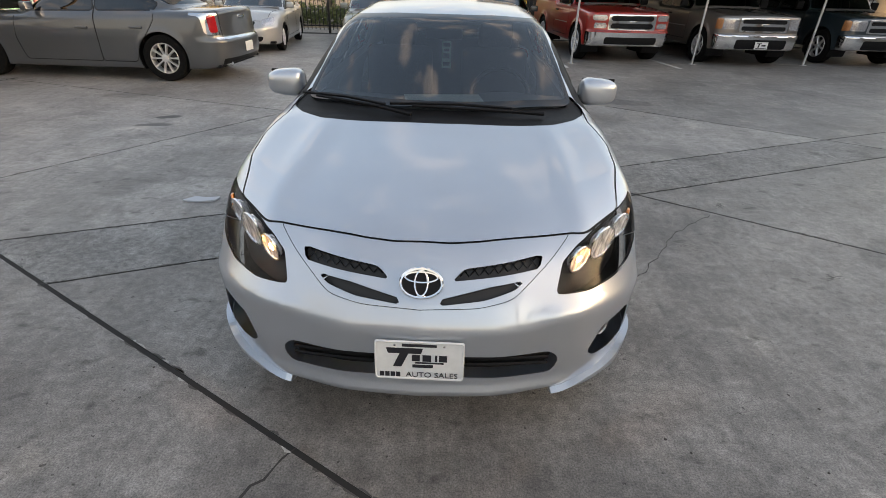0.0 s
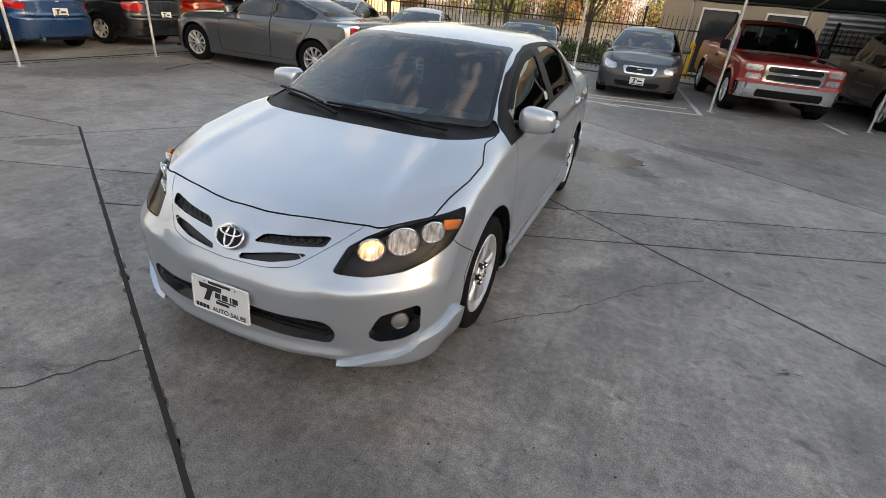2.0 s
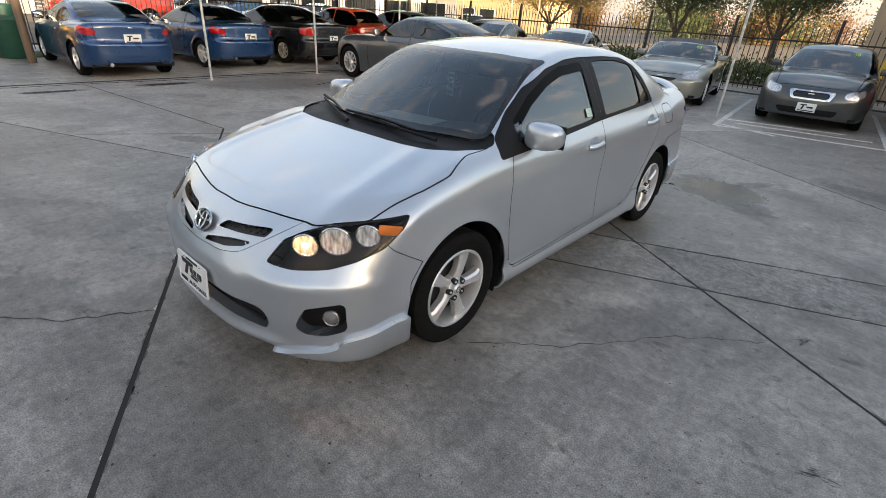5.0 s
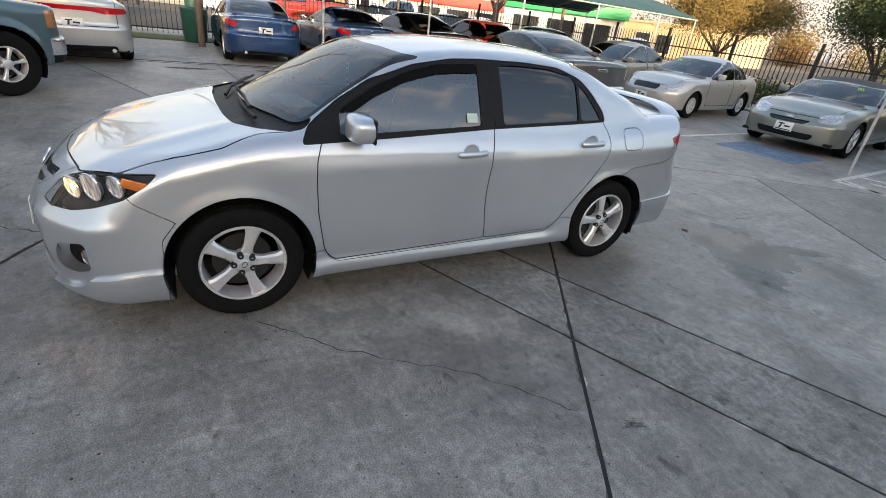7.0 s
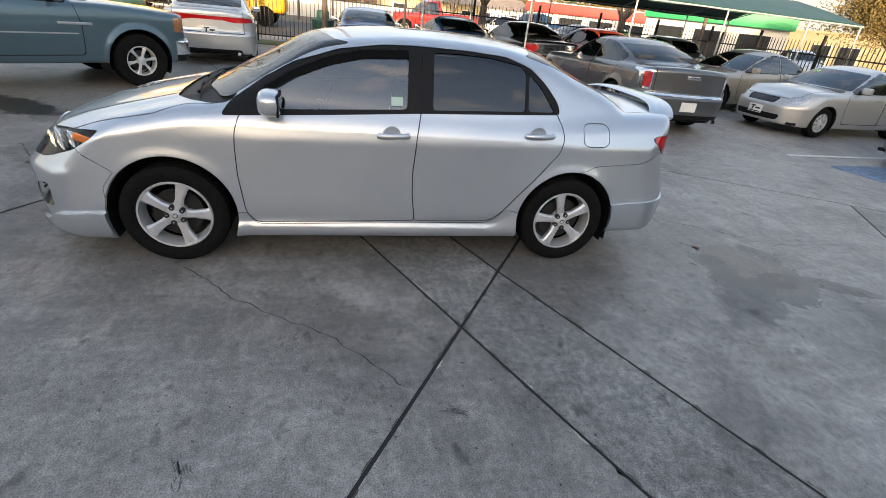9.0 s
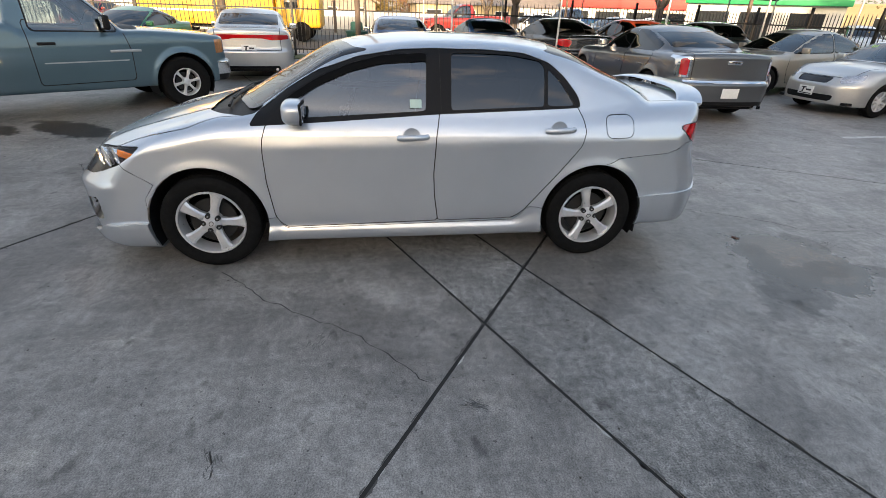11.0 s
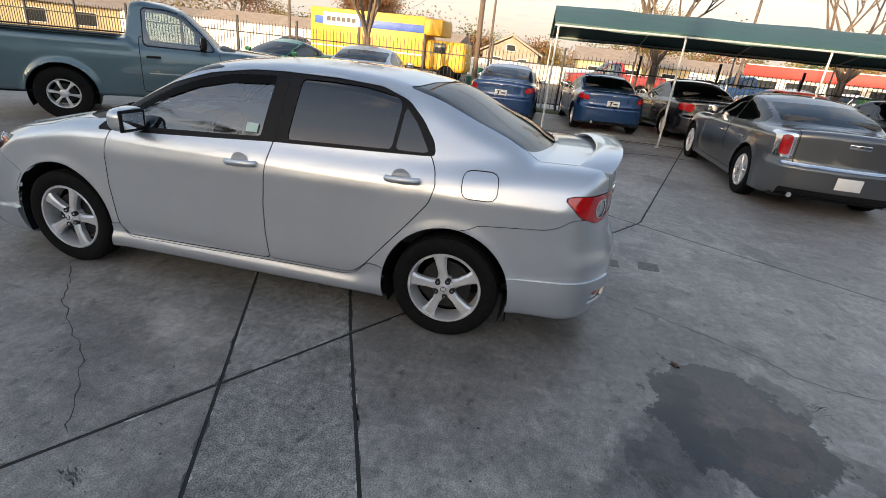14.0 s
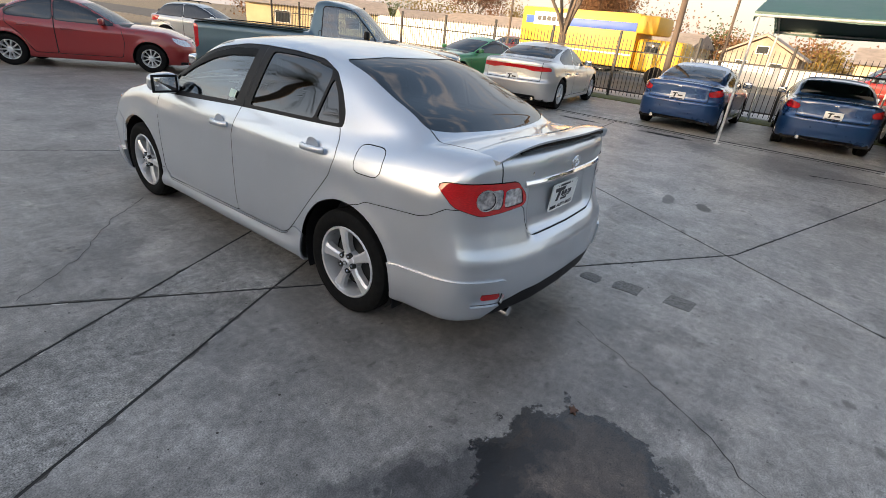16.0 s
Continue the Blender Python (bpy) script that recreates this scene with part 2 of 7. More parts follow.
def ramp(v, lo, hi):
    t = np.clip((v - lo) / (hi - lo), 0, 1)
    return t * t * (3 - 2 * t)


def solid(c, x, y, z):
    """Signed value of a car's outer skin: below zero inside. Nose towards -y, left side towards +x."""
    a = np.abs(x)
    top = curve(c["top"], y) - c.get("crown", 0.05) * (a / c["half"]) ** 2.4
    if "top_bump" in c:
        top = top + c["top_bump"](a, y)
    side_x = curve(c["plan"], y) + curve(c["side"], z)
    for wy in (c["front_axle"], c["rear_axle"]):
        r = np.hypot(y - wy, z - c["wheel"])
        side_x = side_x + c.get("flare", 0.014) * np.exp(-((r - c["arch"]) / 0.05) ** 2) * (z > 0.12)
    if "side_bump" in c:
        side_x = side_x + c["side_bump"](y, z)
    nose = curve(c["nose"], z) + curve(c["nose_plan"], a)
    if "nose_bump" in c:
        nose = nose + c["nose_bump"](a, z)
    tail = curve(c["tail"], z) - curve(c["tail_plan"], a)
    if "tail_bump" in c:
        tail = tail + c["tail_bump"](a, z)
    low = curve(c["low"], y) - z
    k = c.get("round", 0.07)
    f = smax(a - side_x, z - top, c.get("shoulder", k))
    f = smax(f, nose - y, c.get("round_nose", k))
    f = smax(f, y - tail, c.get("round_tail", k))
    f = smax(f, low, 0.03)
    if "swell" in c:
        f = f - c["swell"](a, y, z)
    ye = y - c.get("bow_front", 0.32) * a * a * (1 - ramp(y, -0.2, 0.6)) + c.get("bow_rear", 0.30) * a * a * ramp(y, 0.3, 1.0)
    roof = curve(c["roof"], ye) - 0.9 * np.maximum(0, c["roof"][0][0] - ye) - 0.9 * np.maximum(0, ye - c["roof"][-1][0]) - c.get("roof_crown", 0.06) * (a / 0.6) ** 2 * (0.15 + 0.85 * ramp(ye, c["roof"][1][0] + 0.3, c["roof"][1][0] + 1.1) * (1 - ramp(ye, c["roof"][-2][0] - 0.7, c["roof"][-2][0])))
    cab = smax(z - roof, a - (curve(c["cab_plan"], y) + curve(c["cab_side"], z)), c.get("cab_round", 0.10))
    cab = np.maximum(cab, 0.78 - z)
    f = smin(f, cab, c.get("blend", 0.05))
    if "bed" in c:
        y0, y1, xb, zb = c["bed"]
        f = smax(f, -np.maximum(np.maximum(a - xb, zb - z), np.maximum(y0 - y, y - y1)), 0.02)
    return f


def slope(c, p, e=0.002):
    x, y, z = p[:, 0], p[:, 1], p[:, 2]
    return np.stack([solid(c, x + e, y, z) - solid(c, x - e, y, z), solid(c, x, y + e, z) - solid(c, x, y - e, z), solid(c, x, y, z + e) - solid(c, x, y, z - e)], 1) / (2 * e)


def skin(c, step):
    """Quads over the zero surface: one point per crossed cell, then pulled on to the surface."""
    nx = int(round((c["half"] + 0.12) / step))
    xs = (np.arange(-nx, nx) + 0.5) * step
    ys = np.arange(c["ends"][0] - 0.1, c["ends"][1] + 0.1, step)
    zs = np.arange(0.08, c["height"] + 0.08, step)
    X, Y, Z = np.ix_(xs[xs > 0], ys, zs)
    half = solid(c, X, Y, Z) + np.zeros((len(xs) // 2, len(ys), len(zs)))
    f = np.concatenate([half[::-1], half], 0)
    s = f < 0
    cells = np.zeros([n - 1 for n in f.shape], int)
    for i in (0, 1):
        for j in (0, 1):
            for k in (0, 1):
                cells += s[i:i + cells.shape[0], j:j + cells.shape[1], k:k + cells.shape[2]]
    mixed = (cells > 0) & (cells < 8)
    index = -np.ones(mixed.shape, int)
    where = np.argwhere(mixed)
    index[mixed] = np.arange(len(where))
    p = np.stack([xs[where[:, 0]], ys[where[:, 1]], zs[where[:, 2]]], 1) + step / 2
    for _ in range(5):
        v = solid(c, p[:, 0], p[:, 1], p[:, 2])
        g = slope(c, p)
        p = p - np.clip(v / np.maximum((g * g).sum(1), 0.3), -step, step)[:, None] * g
    faces = []
    for ax in range(3):
        b, d = [q for q in range(3) if q != ax]
        lo, hi = [slice(None)] * 3, [slice(None)] * 3
        lo[ax], hi[ax] = slice(0, -1), slice(1, None)
        e = np.argwhere(s[tuple(lo)] != s[tuple(hi)])
        e = e[(e[:, b] > 0) & (e[:, d] > 0) & (e[:, b] < f.shape[b] - 1) & (e[:, d] < f.shape[d] - 1)]
        inside = s[tuple(e.T)]
        q = []
        for ob, od in ((1, 1), (0, 1), (0, 0), (1, 0)):
            w = e.copy()
            w[:, b] -= ob
            w[:, d] -= od
            q.append(index[tuple(w.T)])
        q = np.stack(q, 1)
        flip = inside == (ax == 1)
        q[flip] = q[flip][:, ::-1]
        faces.append(q)
    return p, np.concatenate(faces)


def round_off(pts, r=0.05):
    """A closed outline with its corners rounded."""
    out = []
    n = len(pts)
    for i, b in enumerate(pts):
        a, c = pts[i - 1], pts[(i + 1) % n]
        la, lc = math.dist(a, b), math.dist(b, c)
        ka, kc = min(r, la * 0.45) / la, min(r, lc * 0.45) / lc
        p, q = [b[k] + (a[k] - b[k]) * ka for k in (0, 1)], [b[k] + (c[k] - b[k]) * kc for k in (0, 1)]
        for t in (0, 0.25, 0.5, 0.75, 1):
            out.append(tuple((1 - t) ** 2 * p[k] + 2 * t * (1 - t) * b[k] + t * t * q[k] for k in (0, 1)))
    return out


def outline(pts, u, v):
    """Signed distance to a closed outline: below zero inside."""
    best = np.full(u.shape, 1e9)
    inside = np.zeros(u.shape, bool)
    for i, (ax, ay) in enumerate(pts):
        bx, by = pts[(i + 1) % len(pts)]
        dx, dy = bx - ax, by - ay
        t = np.clip(((u - ax) * dx + (v - ay) * dy) / max(dx * dx + dy * dy, 1e-12), 0, 1)
        best = np.minimum(best, (u - ax - t * dx) ** 2 + (v - ay - t * dy) ** 2)
        if ay != by:
            inside ^= ((ay > v) != (by > v)) & (u < dx * (v - ay) / dy + ax)
    return np.where(inside, -1, 1) * np.sqrt(best)


class Skin:
    """A car's skin that is cut along outlines; every face carries the name of its panel."""

    def __init__(self, c, step):
        self.c = c
        p, q = skin(c, step)
        self.n = slope(c, p)
        self.p, self.faces, self.tag = [tuple(r) for r in p], [tuple(r) for r in q.tolist()], ["body"] * len(q)

    def cut(self, f, name, among=("body",), where=None, gap=0.0):
        """Faces of the panels 'among' with f < 0 become panel 'name'; with a gap they get a seam round them."""
        if gap:
            self.cut(lambda x, y, z: f(x, y, z) - gap, "rim", among, where)
            self.cut(lambda x, y, z: f(x, y, z) + gap, name, ("rim",), where)
            self.tag = ["seam" if t == "rim" else t for t in self.tag]
            return
        P = np.array(self.p)
        if len(self.n) < len(P):
            self.n = np.concatenate([self.n, slope(self.c, P[len(self.n):])])
        val = f(P[:, 0], P[:, 1], P[:, 2])
        val = np.where(np.abs(val) < 1e-7, 1e-7, val)
        ok = np.ones(len(P), bool) if where is None else where(P[:, 0], P[:, 1], P[:, 2], self.n)
        inside = set(np.nonzero(ok & (val < 0))[0].tolist())
        val, ok, known, made = val.tolist(), ok.tolist(), len(P), {}
        for n in [n for n, face in enumerate(self.faces) if not inside.isdisjoint(face)]:
            face, t = self.faces[n], self.tag[n]
            if t not in among or not all(ok[i] for i in face):
                continue
            if all(val[i] < 0 for i in face):
                self.tag[n] = name
                continue
            inner, outer = [], []
            for k, i in enumerate(face):
                j = face[(k + 1) % len(face)]
                (inner if val[i] < 0 else outer).append(i)
                if (val[i] < 0) != (val[j] < 0):
                    key = (min(i, j), max(i, j))
                    if key not in made:
                        w = val[i] / (val[i] - val[j])
                        a, b = self.p[i], self.p[j]
                        self.p.append(tuple(a[m] + w * (b[m] - a[m]) for m in range(3)))
                        made[key] = len(self.p) - 1
                    inner.append(made[key]), outer.append(made[key])
            if len(outer) > 2:
                self.faces[n] = tuple(outer)
                if len(inner) > 2:
                    self.faces.append(tuple(inner)), self.tag.append(name)
            else:
                self.faces[n], self.tag[n] = tuple(inner), name

    def piece(self, name, sink=0.0, side=0):
        """The points, faces and normals of one panel, sunk under the skin by so many metres. side: only that side's."""
        use = [f for f, t in zip(self.faces, self.tag) if t == name]
        if side:
            use = [f for f in use if sum(self.p[i][0] for i in f) * side > 0]
        ids = sorted({i for f in use for i in f})
        at = {i: n for n, i in enumerate(ids)}
        P = np.array([self.p[i] for i in ids]).reshape(-1, 3)
        N = slope(self.c, P)
        N /= np.maximum(np.linalg.norm(N, axis=1), 1e-6)[:, None]
        return P - N * sink, [tuple(at[i] for i in f) for f in use], N

    def proud(self, name, high, side=0, deep=0.012):
        """A panel that stands proud of the skin, with its edge turned in as a ledge."""
        P, F, N = self.piece(name, -high, side)
        seen = {}
        for f in F:
            for a, b in zip(f, f[1:] + f[:1]):
                seen[min(a, b), max(a, b)] = seen.get((min(a, b), max(a, b)), []) + [(a, b)]
        P, N, F = [tuple(p) for p in P], [tuple(n) for n in N], list(F)
        for es in [e for e in seen.values() if len(e) == 1]:
            a, b = es[0]
            pa, pb, na = Vector(P[a]), Vector(P[b]), Vector(N[a])
            out = (pb - pa).cross(na)
            if out.length < 1e-9:
                continue
            n = tuple(out.normalized())
            k = len(P)
            P += [tuple(pa), tuple(pb), tuple(pb - na * (high + deep)), tuple(pa - na * (high + deep))]
            N += [n] * 4
            F.append((k + 3, k + 2, k + 1, k))
        return np.array(P), F, np.array(N)


# the silver sedan in the middle
SEDAN = dict(
    half=0.88, height=1.50, ends=(-2.34, 2.36), front_axle=-1.30, rear_axle=1.30, wheel=0.318, arch_z=0.328, arch=0.374, flare=0.012,
    top=[(-2.35, 0.66), (-2.16, 0.745), (-2.05, 0.785), (-1.80, 0.865), (-1.45, 0.955), (-1.15, 1.02), (-0.8, 1.04), (0.6, 1.03), (1.3, 1.06), (1.7, 1.105), (2.05, 1.115), (2.20, 1.10), (2.34, 1.03)],
    crown=0.05, shoulder=0.10, round=0.08, round_nose=0.06, round_tail=0.05,
    plan=[(-2.25, 0.82), (-1.9, 0.845), (-1.5, 0.866), (-1.0, 0.872), (0.0, 0.876), (0.8, 0.876), (1.4, 0.868), (1.9, 0.845), (2.3, 0.81)],
    side=[(0.15, -0.05), (0.25, -0.018), (0.40, 0.0), (0.60, 0.0), (0.75, -0.006), (0.86, -0.018), (0.95, -0.04), (1.05, -0.09), (1.2, -0.2)],
    nose=[(0.15, -2.15), (0.21, -2.235), (0.30, -2.25), (0.42, -2.262), (0.52, -2.258), (0.60, -2.225), (0.66, -2.18), (0.73, -2.12), (0.79, -2.05), (0.88, -1.88)],
    nose_plan=[(0.0, 0.0), (0.25, 0.015), (0.45, 0.065), (0.566, 0.105), (0.65, 0.155), (0.74, 0.23), (0.80, 0.295), (0.86, 0.385), (0.92, 0.51)],
    tail=[(0.15, 2.20), (0.25, 2.25), (0.45, 2.285), (0.57, 2.285), (0.66, 2.245), (0.75, 2.215), (0.90, 2.195), (1.0, 2.195), (1.1, 2.18)],
    tail_plan=[(0.0, 0.0), (0.3, 0.012), (0.45, 0.035), (0.6, 0.075), (0.72, 0.14), (0.80, 0.22), (0.86, 0.34)],
    low=[(-2.3, 0.20), (-1.75, 0.165), (-1.0, 0.215), (0.95, 0.23), (1.6, 0.245), (2.0, 0.255), (2.3, 0.275)],
    roof=[(-1.7, 0.70), (-1.146, 1.035), (-0.8, 1.235), (-0.48, 1.395), (-0.2, 1.445), (0.1, 1.468), (0.4, 1.472), (0.75, 1.462), (1.0, 1.435), (1.14, 1.408), (1.45, 1.28), (1.76, 1.135), (2.02, 0.80)],
    cab_plan=[(-1.3, 0.745), (-0.9, 0.775), (0.0, 0.80), (0.8, 0.80), (1.2, 0.785), (1.7, 0.72), (2.1, 0.62)],
    cab_side=[(0.9, 0.03), (1.0, 0.0), (1.2, -0.10), (1.40, -0.225), (1.5, -0.30)],
    roof_crown=0.045, cab_round=0.09, blend=0.05, bow_front=0.40, bow_rear=0.30,
)


def sedan_swell(a, y, z):
    """Skirts, lip corners, bumper crease, door hollow and shoulder of the silver sedan."""
    kit = 0.004 * ramp(-y, 1.60, 1.72) * (1 - ramp(z, curve([(-2.2, 0.19), (-2.1, 0.215), (-1.98, 0.29), (-1.68, 0.325)], y) - 0.012, curve([(-2.2, 0.19), (-2.1, 0.215), (-1.98, 0.29), (-1.68, 0.325)], y) + 0.014)) * ramp(a, 0.56, 0.64)
    skirt = 0.030 * (1 - ramp(z, 0.245, 0.318 + 0.07 * ramp(y, 0.70, 0.95))) * ramp(y, -1.05, -0.95) * (1 - ramp(y, 0.92, 1.0))
    rear = 0.003 * ramp(y, 1.58, 1.68) * (1 - ramp(z, 0.455 + (y - 1.63) * 0.12, 0.485 + (y - 1.63) * 0.12)) * ramp(a, 0.5, 0.6)
    shoulder = 0.008 * hump(z, 0.835 + 0.02 * y, 0.055) * ramp(y, -1.5, -0.6) - 0.006 * hump(z, 0.60, 0.13) * ramp(y, -0.9, -0.6) * (1 - ramp(y, 0.8, 1.1))
    lip = 0.018 * hump(z, 0.235, 0.03) * ramp(-y, 2.0, 2.1) * (1 - ramp(a, 0.5, 0.62))
    crease = 0.014 * hump(z, 0.565, 0.035) * ramp(-y, 1.72, 1.92) * ramp(a, 0.36, 0.5) + 0.006 * hump(z, 0.52, 0.05) * ramp(-y, 1.75, 1.95)
    fins = 0.010 * hump(a, 0.60 - 0.12 * (y + 2.0), 0.07) * ramp(z, 0.7, 0.8) * ramp(-y, 1.1, 1.4)
    return kit + skirt + rear + shoulder + lip + crease + fins


SEDAN["swell"] = sedan_swell
SEDAN["tail_bump"] = lambda a, z: -0.05 * ramp(z, 0.635, 0.70) * (1 - ramp(z, 0.915, 0.965)) * (1 - ramp(a, 0.34, 0.44))


# ---- wheels and the parked cars ----
def rim_shape(r, spokes, wide, deep=0.05, twin=False):
    """A cast wheel seen from outside (+x): barrel, lip, spokes and hub."""
    barrel = lathe([(r, -0.10), (r, 0.0), (r - 0.006, 0.008), (r - 0.016, 0.006), (r - 0.024, -0.03), (r - 0.03, -0.10)], 36, "x", closed=True)
    shapes = [barrel, lathe([(0.0, 0.004), (0.03, 0.004), (0.055, -0.004), (0.066, -0.02), (0.066, -0.06)], 20, "x")]
    for i in range(spokes):
        ang = 2 * math.pi * i / spokes + math.pi / 2
        bm = bmesh.new()
        rows = []
        for rad, half, x in ((0.045, wide * 0.8, -0.012), (r * 0.45, wide * 0.62, -0.002), (r * 0.78, wide * 0.85, 0.0), (r - 0.014, wide * 1.25, -0.006)):
            rows.append([bm.verts.new((x - (0.012 if abs(s) == 1 else 0.0), rad, s * half)) for s in (-1, -0.6, 0.6, 1)] + [bm.verts.new((x - deep, rad, half * 0.8)), bm.verts.new((x - deep, rad, -half * 0.8))])
        for a, b in zip(rows, rows[1:]):
            for k in range(6):
                bm.faces.new((a[k], a[(k + 1) % 6], b[(k + 1) % 6], b[k]))
        bm.faces.new(rows[0]), bm.faces.new(rows[-1])
        bmesh.ops.recalc_face_normals(bm, faces=bm.faces)
        bmesh.ops.rotate(bm, cent=(0, 0, 0), matrix=Matrix.Rotation(ang, 3, "X"), verts=bm.verts)
        shapes.append(bm)
    return joined(*shapes)


def tyre_shape(R, r, width, grooves=True):
    w = width / 2
    prof = [(r - 0.01, -w * 0.8), (r + 0.012, -w * 0.92), ((R + r) / 2, -w), (R - 0.025, -w * 0.97), (R - 0.006, -w * 0.82), (R, -w * 0.6)]
    if grooves:
        for g in (-0.35, 0.0, 0.35):
            prof += [(R, g * w - 0.006), (R - 0.008, g * w - 0.004), (R - 0.008, g * w + 0.004), (R, g * w + 0.006)]
    prof += [(R, w * 0.6), (R - 0.006, w * 0.82), (R - 0.025, w * 0.97), ((R + r) / 2, w), (r + 0.012, w * 0.92), (r - 0.01, w * 0.8)]
    return lathe(prof, 48, "x", closed=True)


WHEELS = {}


def add_wheels(car, c, R, r, spokes, wide, width=0.20, mat=None, track=None, turns=None):
    key = (R, r, spokes, wide, width)
    if key not in WHEELS:
        WHEELS[key] = (tyre_shape(R, r, width), rim_shape(r, spokes, wide))
        ty, rm = WHEELS[key]
        WHEELS[key] = [bpy.data.meshes.new("tyre"), bpy.data.meshes.new("rim"), bpy.data.meshes.new("brake_disc")]
        for me, bm, mt in zip(WHEELS[key], (ty, rm, lathe([(0.0, -0.065), (r * 0.68, -0.065), (r * 0.68, -0.085), (0, -0.085)], 24, "x")), (M_RUBBER, mat or M_ALLOY, M_DARKALLOY)):
            bm.to_mesh(me), bm.free()
            me.materials.append(mt)
            me.set_sharp_from_angle(angle=radians(35))
    for sx in (1, -1):
        for wy in (c["front_axle"], c["rear_axle"]):
            x = (track or curve(c["plan"], np.array([wy]))[0] - 0.115)
            w = new("wheel")
            w.parent = car
            w.matrix_basis = pose(sx * x, wy, R, turns[wy > 0] if turns else random.choice((0, 20, 40, 55)), 0, 0 if sx > 0 else 180)
            for me, nm, off in zip(WHEELS[key], ("tyre", "rim", "brake_disc"), (0, width / 2 - 0.018, width / 2 - 0.018)):
                o = new(nm, me)
                o.parent = w
                o.matrix_basis = pose(off, 0, 0)


def plate(car, y, z, tilt, rz=0, style="dealer"):
    """A number plate board with plain bars where its marks are."""
    p = new("number_plate")
    p.parent = car
    p.matrix_basis = pose(0, y, z, tilt, 0, rz)
    part("plate_board", box(0.305, 0.006, 0.155, (0, 0, 0), 0.002), M_WHITE, p)
    if style == "dealer":
        part("printed_letter", prism([(-0.10, 0.055), (0.0, 0.055), (0.0, 0.035), (-0.035, 0.033), (-0.05, -0.04), (-0.08, -0.04), (-0.066, 0.033), (-0.105, 0.035)], 0.002, "y", -0.0042), M_INK, p)
        part("printed_bar", box(0.10, 0.002, 0.030, (0.055, -0.0042, 0.005)), M_INK, p)
        part("printed_bar", box(0.25, 0.002, 0.016, (0, -0.0042, -0.058)), M_INK, p)
    elif style != "blank":
        part("printed_bar", box(0.24, 0.002, 0.05, (0, -0.0042, 0.0)), M_INK, p)
    return p


def arch_liner(c, wy, sx):
    """The dark hollow behind a wheel opening."""
    w = curve(c["plan"], np.array([wy]))[0]
    R = c["arch"] - 0.004
    bm = bmesh.new()
    rows = []
    for x in (w * 0.55, w - 0.012):
        rows.append([bm.verts.new((sx * x, wy + R * math.cos(t), c.get("arch_z", c["wheel"]) + R * math.sin(t))) for t in np.linspace(-0.45, math.pi + 0.45, 22)])
    for i in range(21):
        bm.faces.new((rows[0][i], rows[0][i + 1], rows[1][i + 1], rows[1][i]))
    bm.faces.new(rows[0])
    return bm


def cab_inset(c, x, y, z):
    """How far inside the cabin's side edge a point of the skin lies."""
    return np.abs(x) - (curve(c["cab_plan"], y) + curve(c["cab_side"], z))


def cut_openings(s, c):
    """Wheel openings, windscreen, rear window and side windows of a parked car."""
    for wy in (c["front_axle"], c["rear_axle"]):
        s.cut(lambda x, y, z: np.hypot(y - wy, z - c.get("arch_z", c["wheel"])) - c["arch"], "open", where=lambda x, y, z, n: np.abs(x) > c["half"] * 0.6)
    g = c["glass"]
    front = lambda x, y, z, n: (n[:, 1] < -0.04) & (z > g["cowl"] - 0.08) & (y < g["mid"])
    back = lambda x, y, z, n: (n[:, 1] > 0.04) & (z > g["deck"] - 0.08) & (y > g["mid"])
    s.cut(lambda x, y, z: np.maximum(cab_inset(c, x, y, z) + 0.06, np.maximum(g["cowl"] + 0.02 - 0.03 * x * x - z, z - g["header"] + 0.06 * x * x)), "windscreen", where=front)
    s.cut(lambda x, y, z: np.maximum(cab_inset(c, x, y, z) + 0.07, np.maximum(g["deck"] + 0.03 - z, z - g["rear_header"] + 0.06 * x * x)), "rear_window", where=back)
    sides = lambda x, y, z, n: np.abs(n[:, 0]) > 0.5
    for name, pts in g["sides"]:
        o = round_off(pts, 0.05)
        s.cut(lambda x, y, z: outline(o, y, z), name, where=sides)
        s.cut(lambda x, y, z: outline(o, y, z) - 0.022, "window_trim", where=sides)
    for name, f, where in c["panels"]:
        s.cut(f, name, where=where, gap=0.006)
    for name, f, where in c.get("bands", ()):
        s.cut(f, name, ("body", "front_door"), where)


SKINS = {}


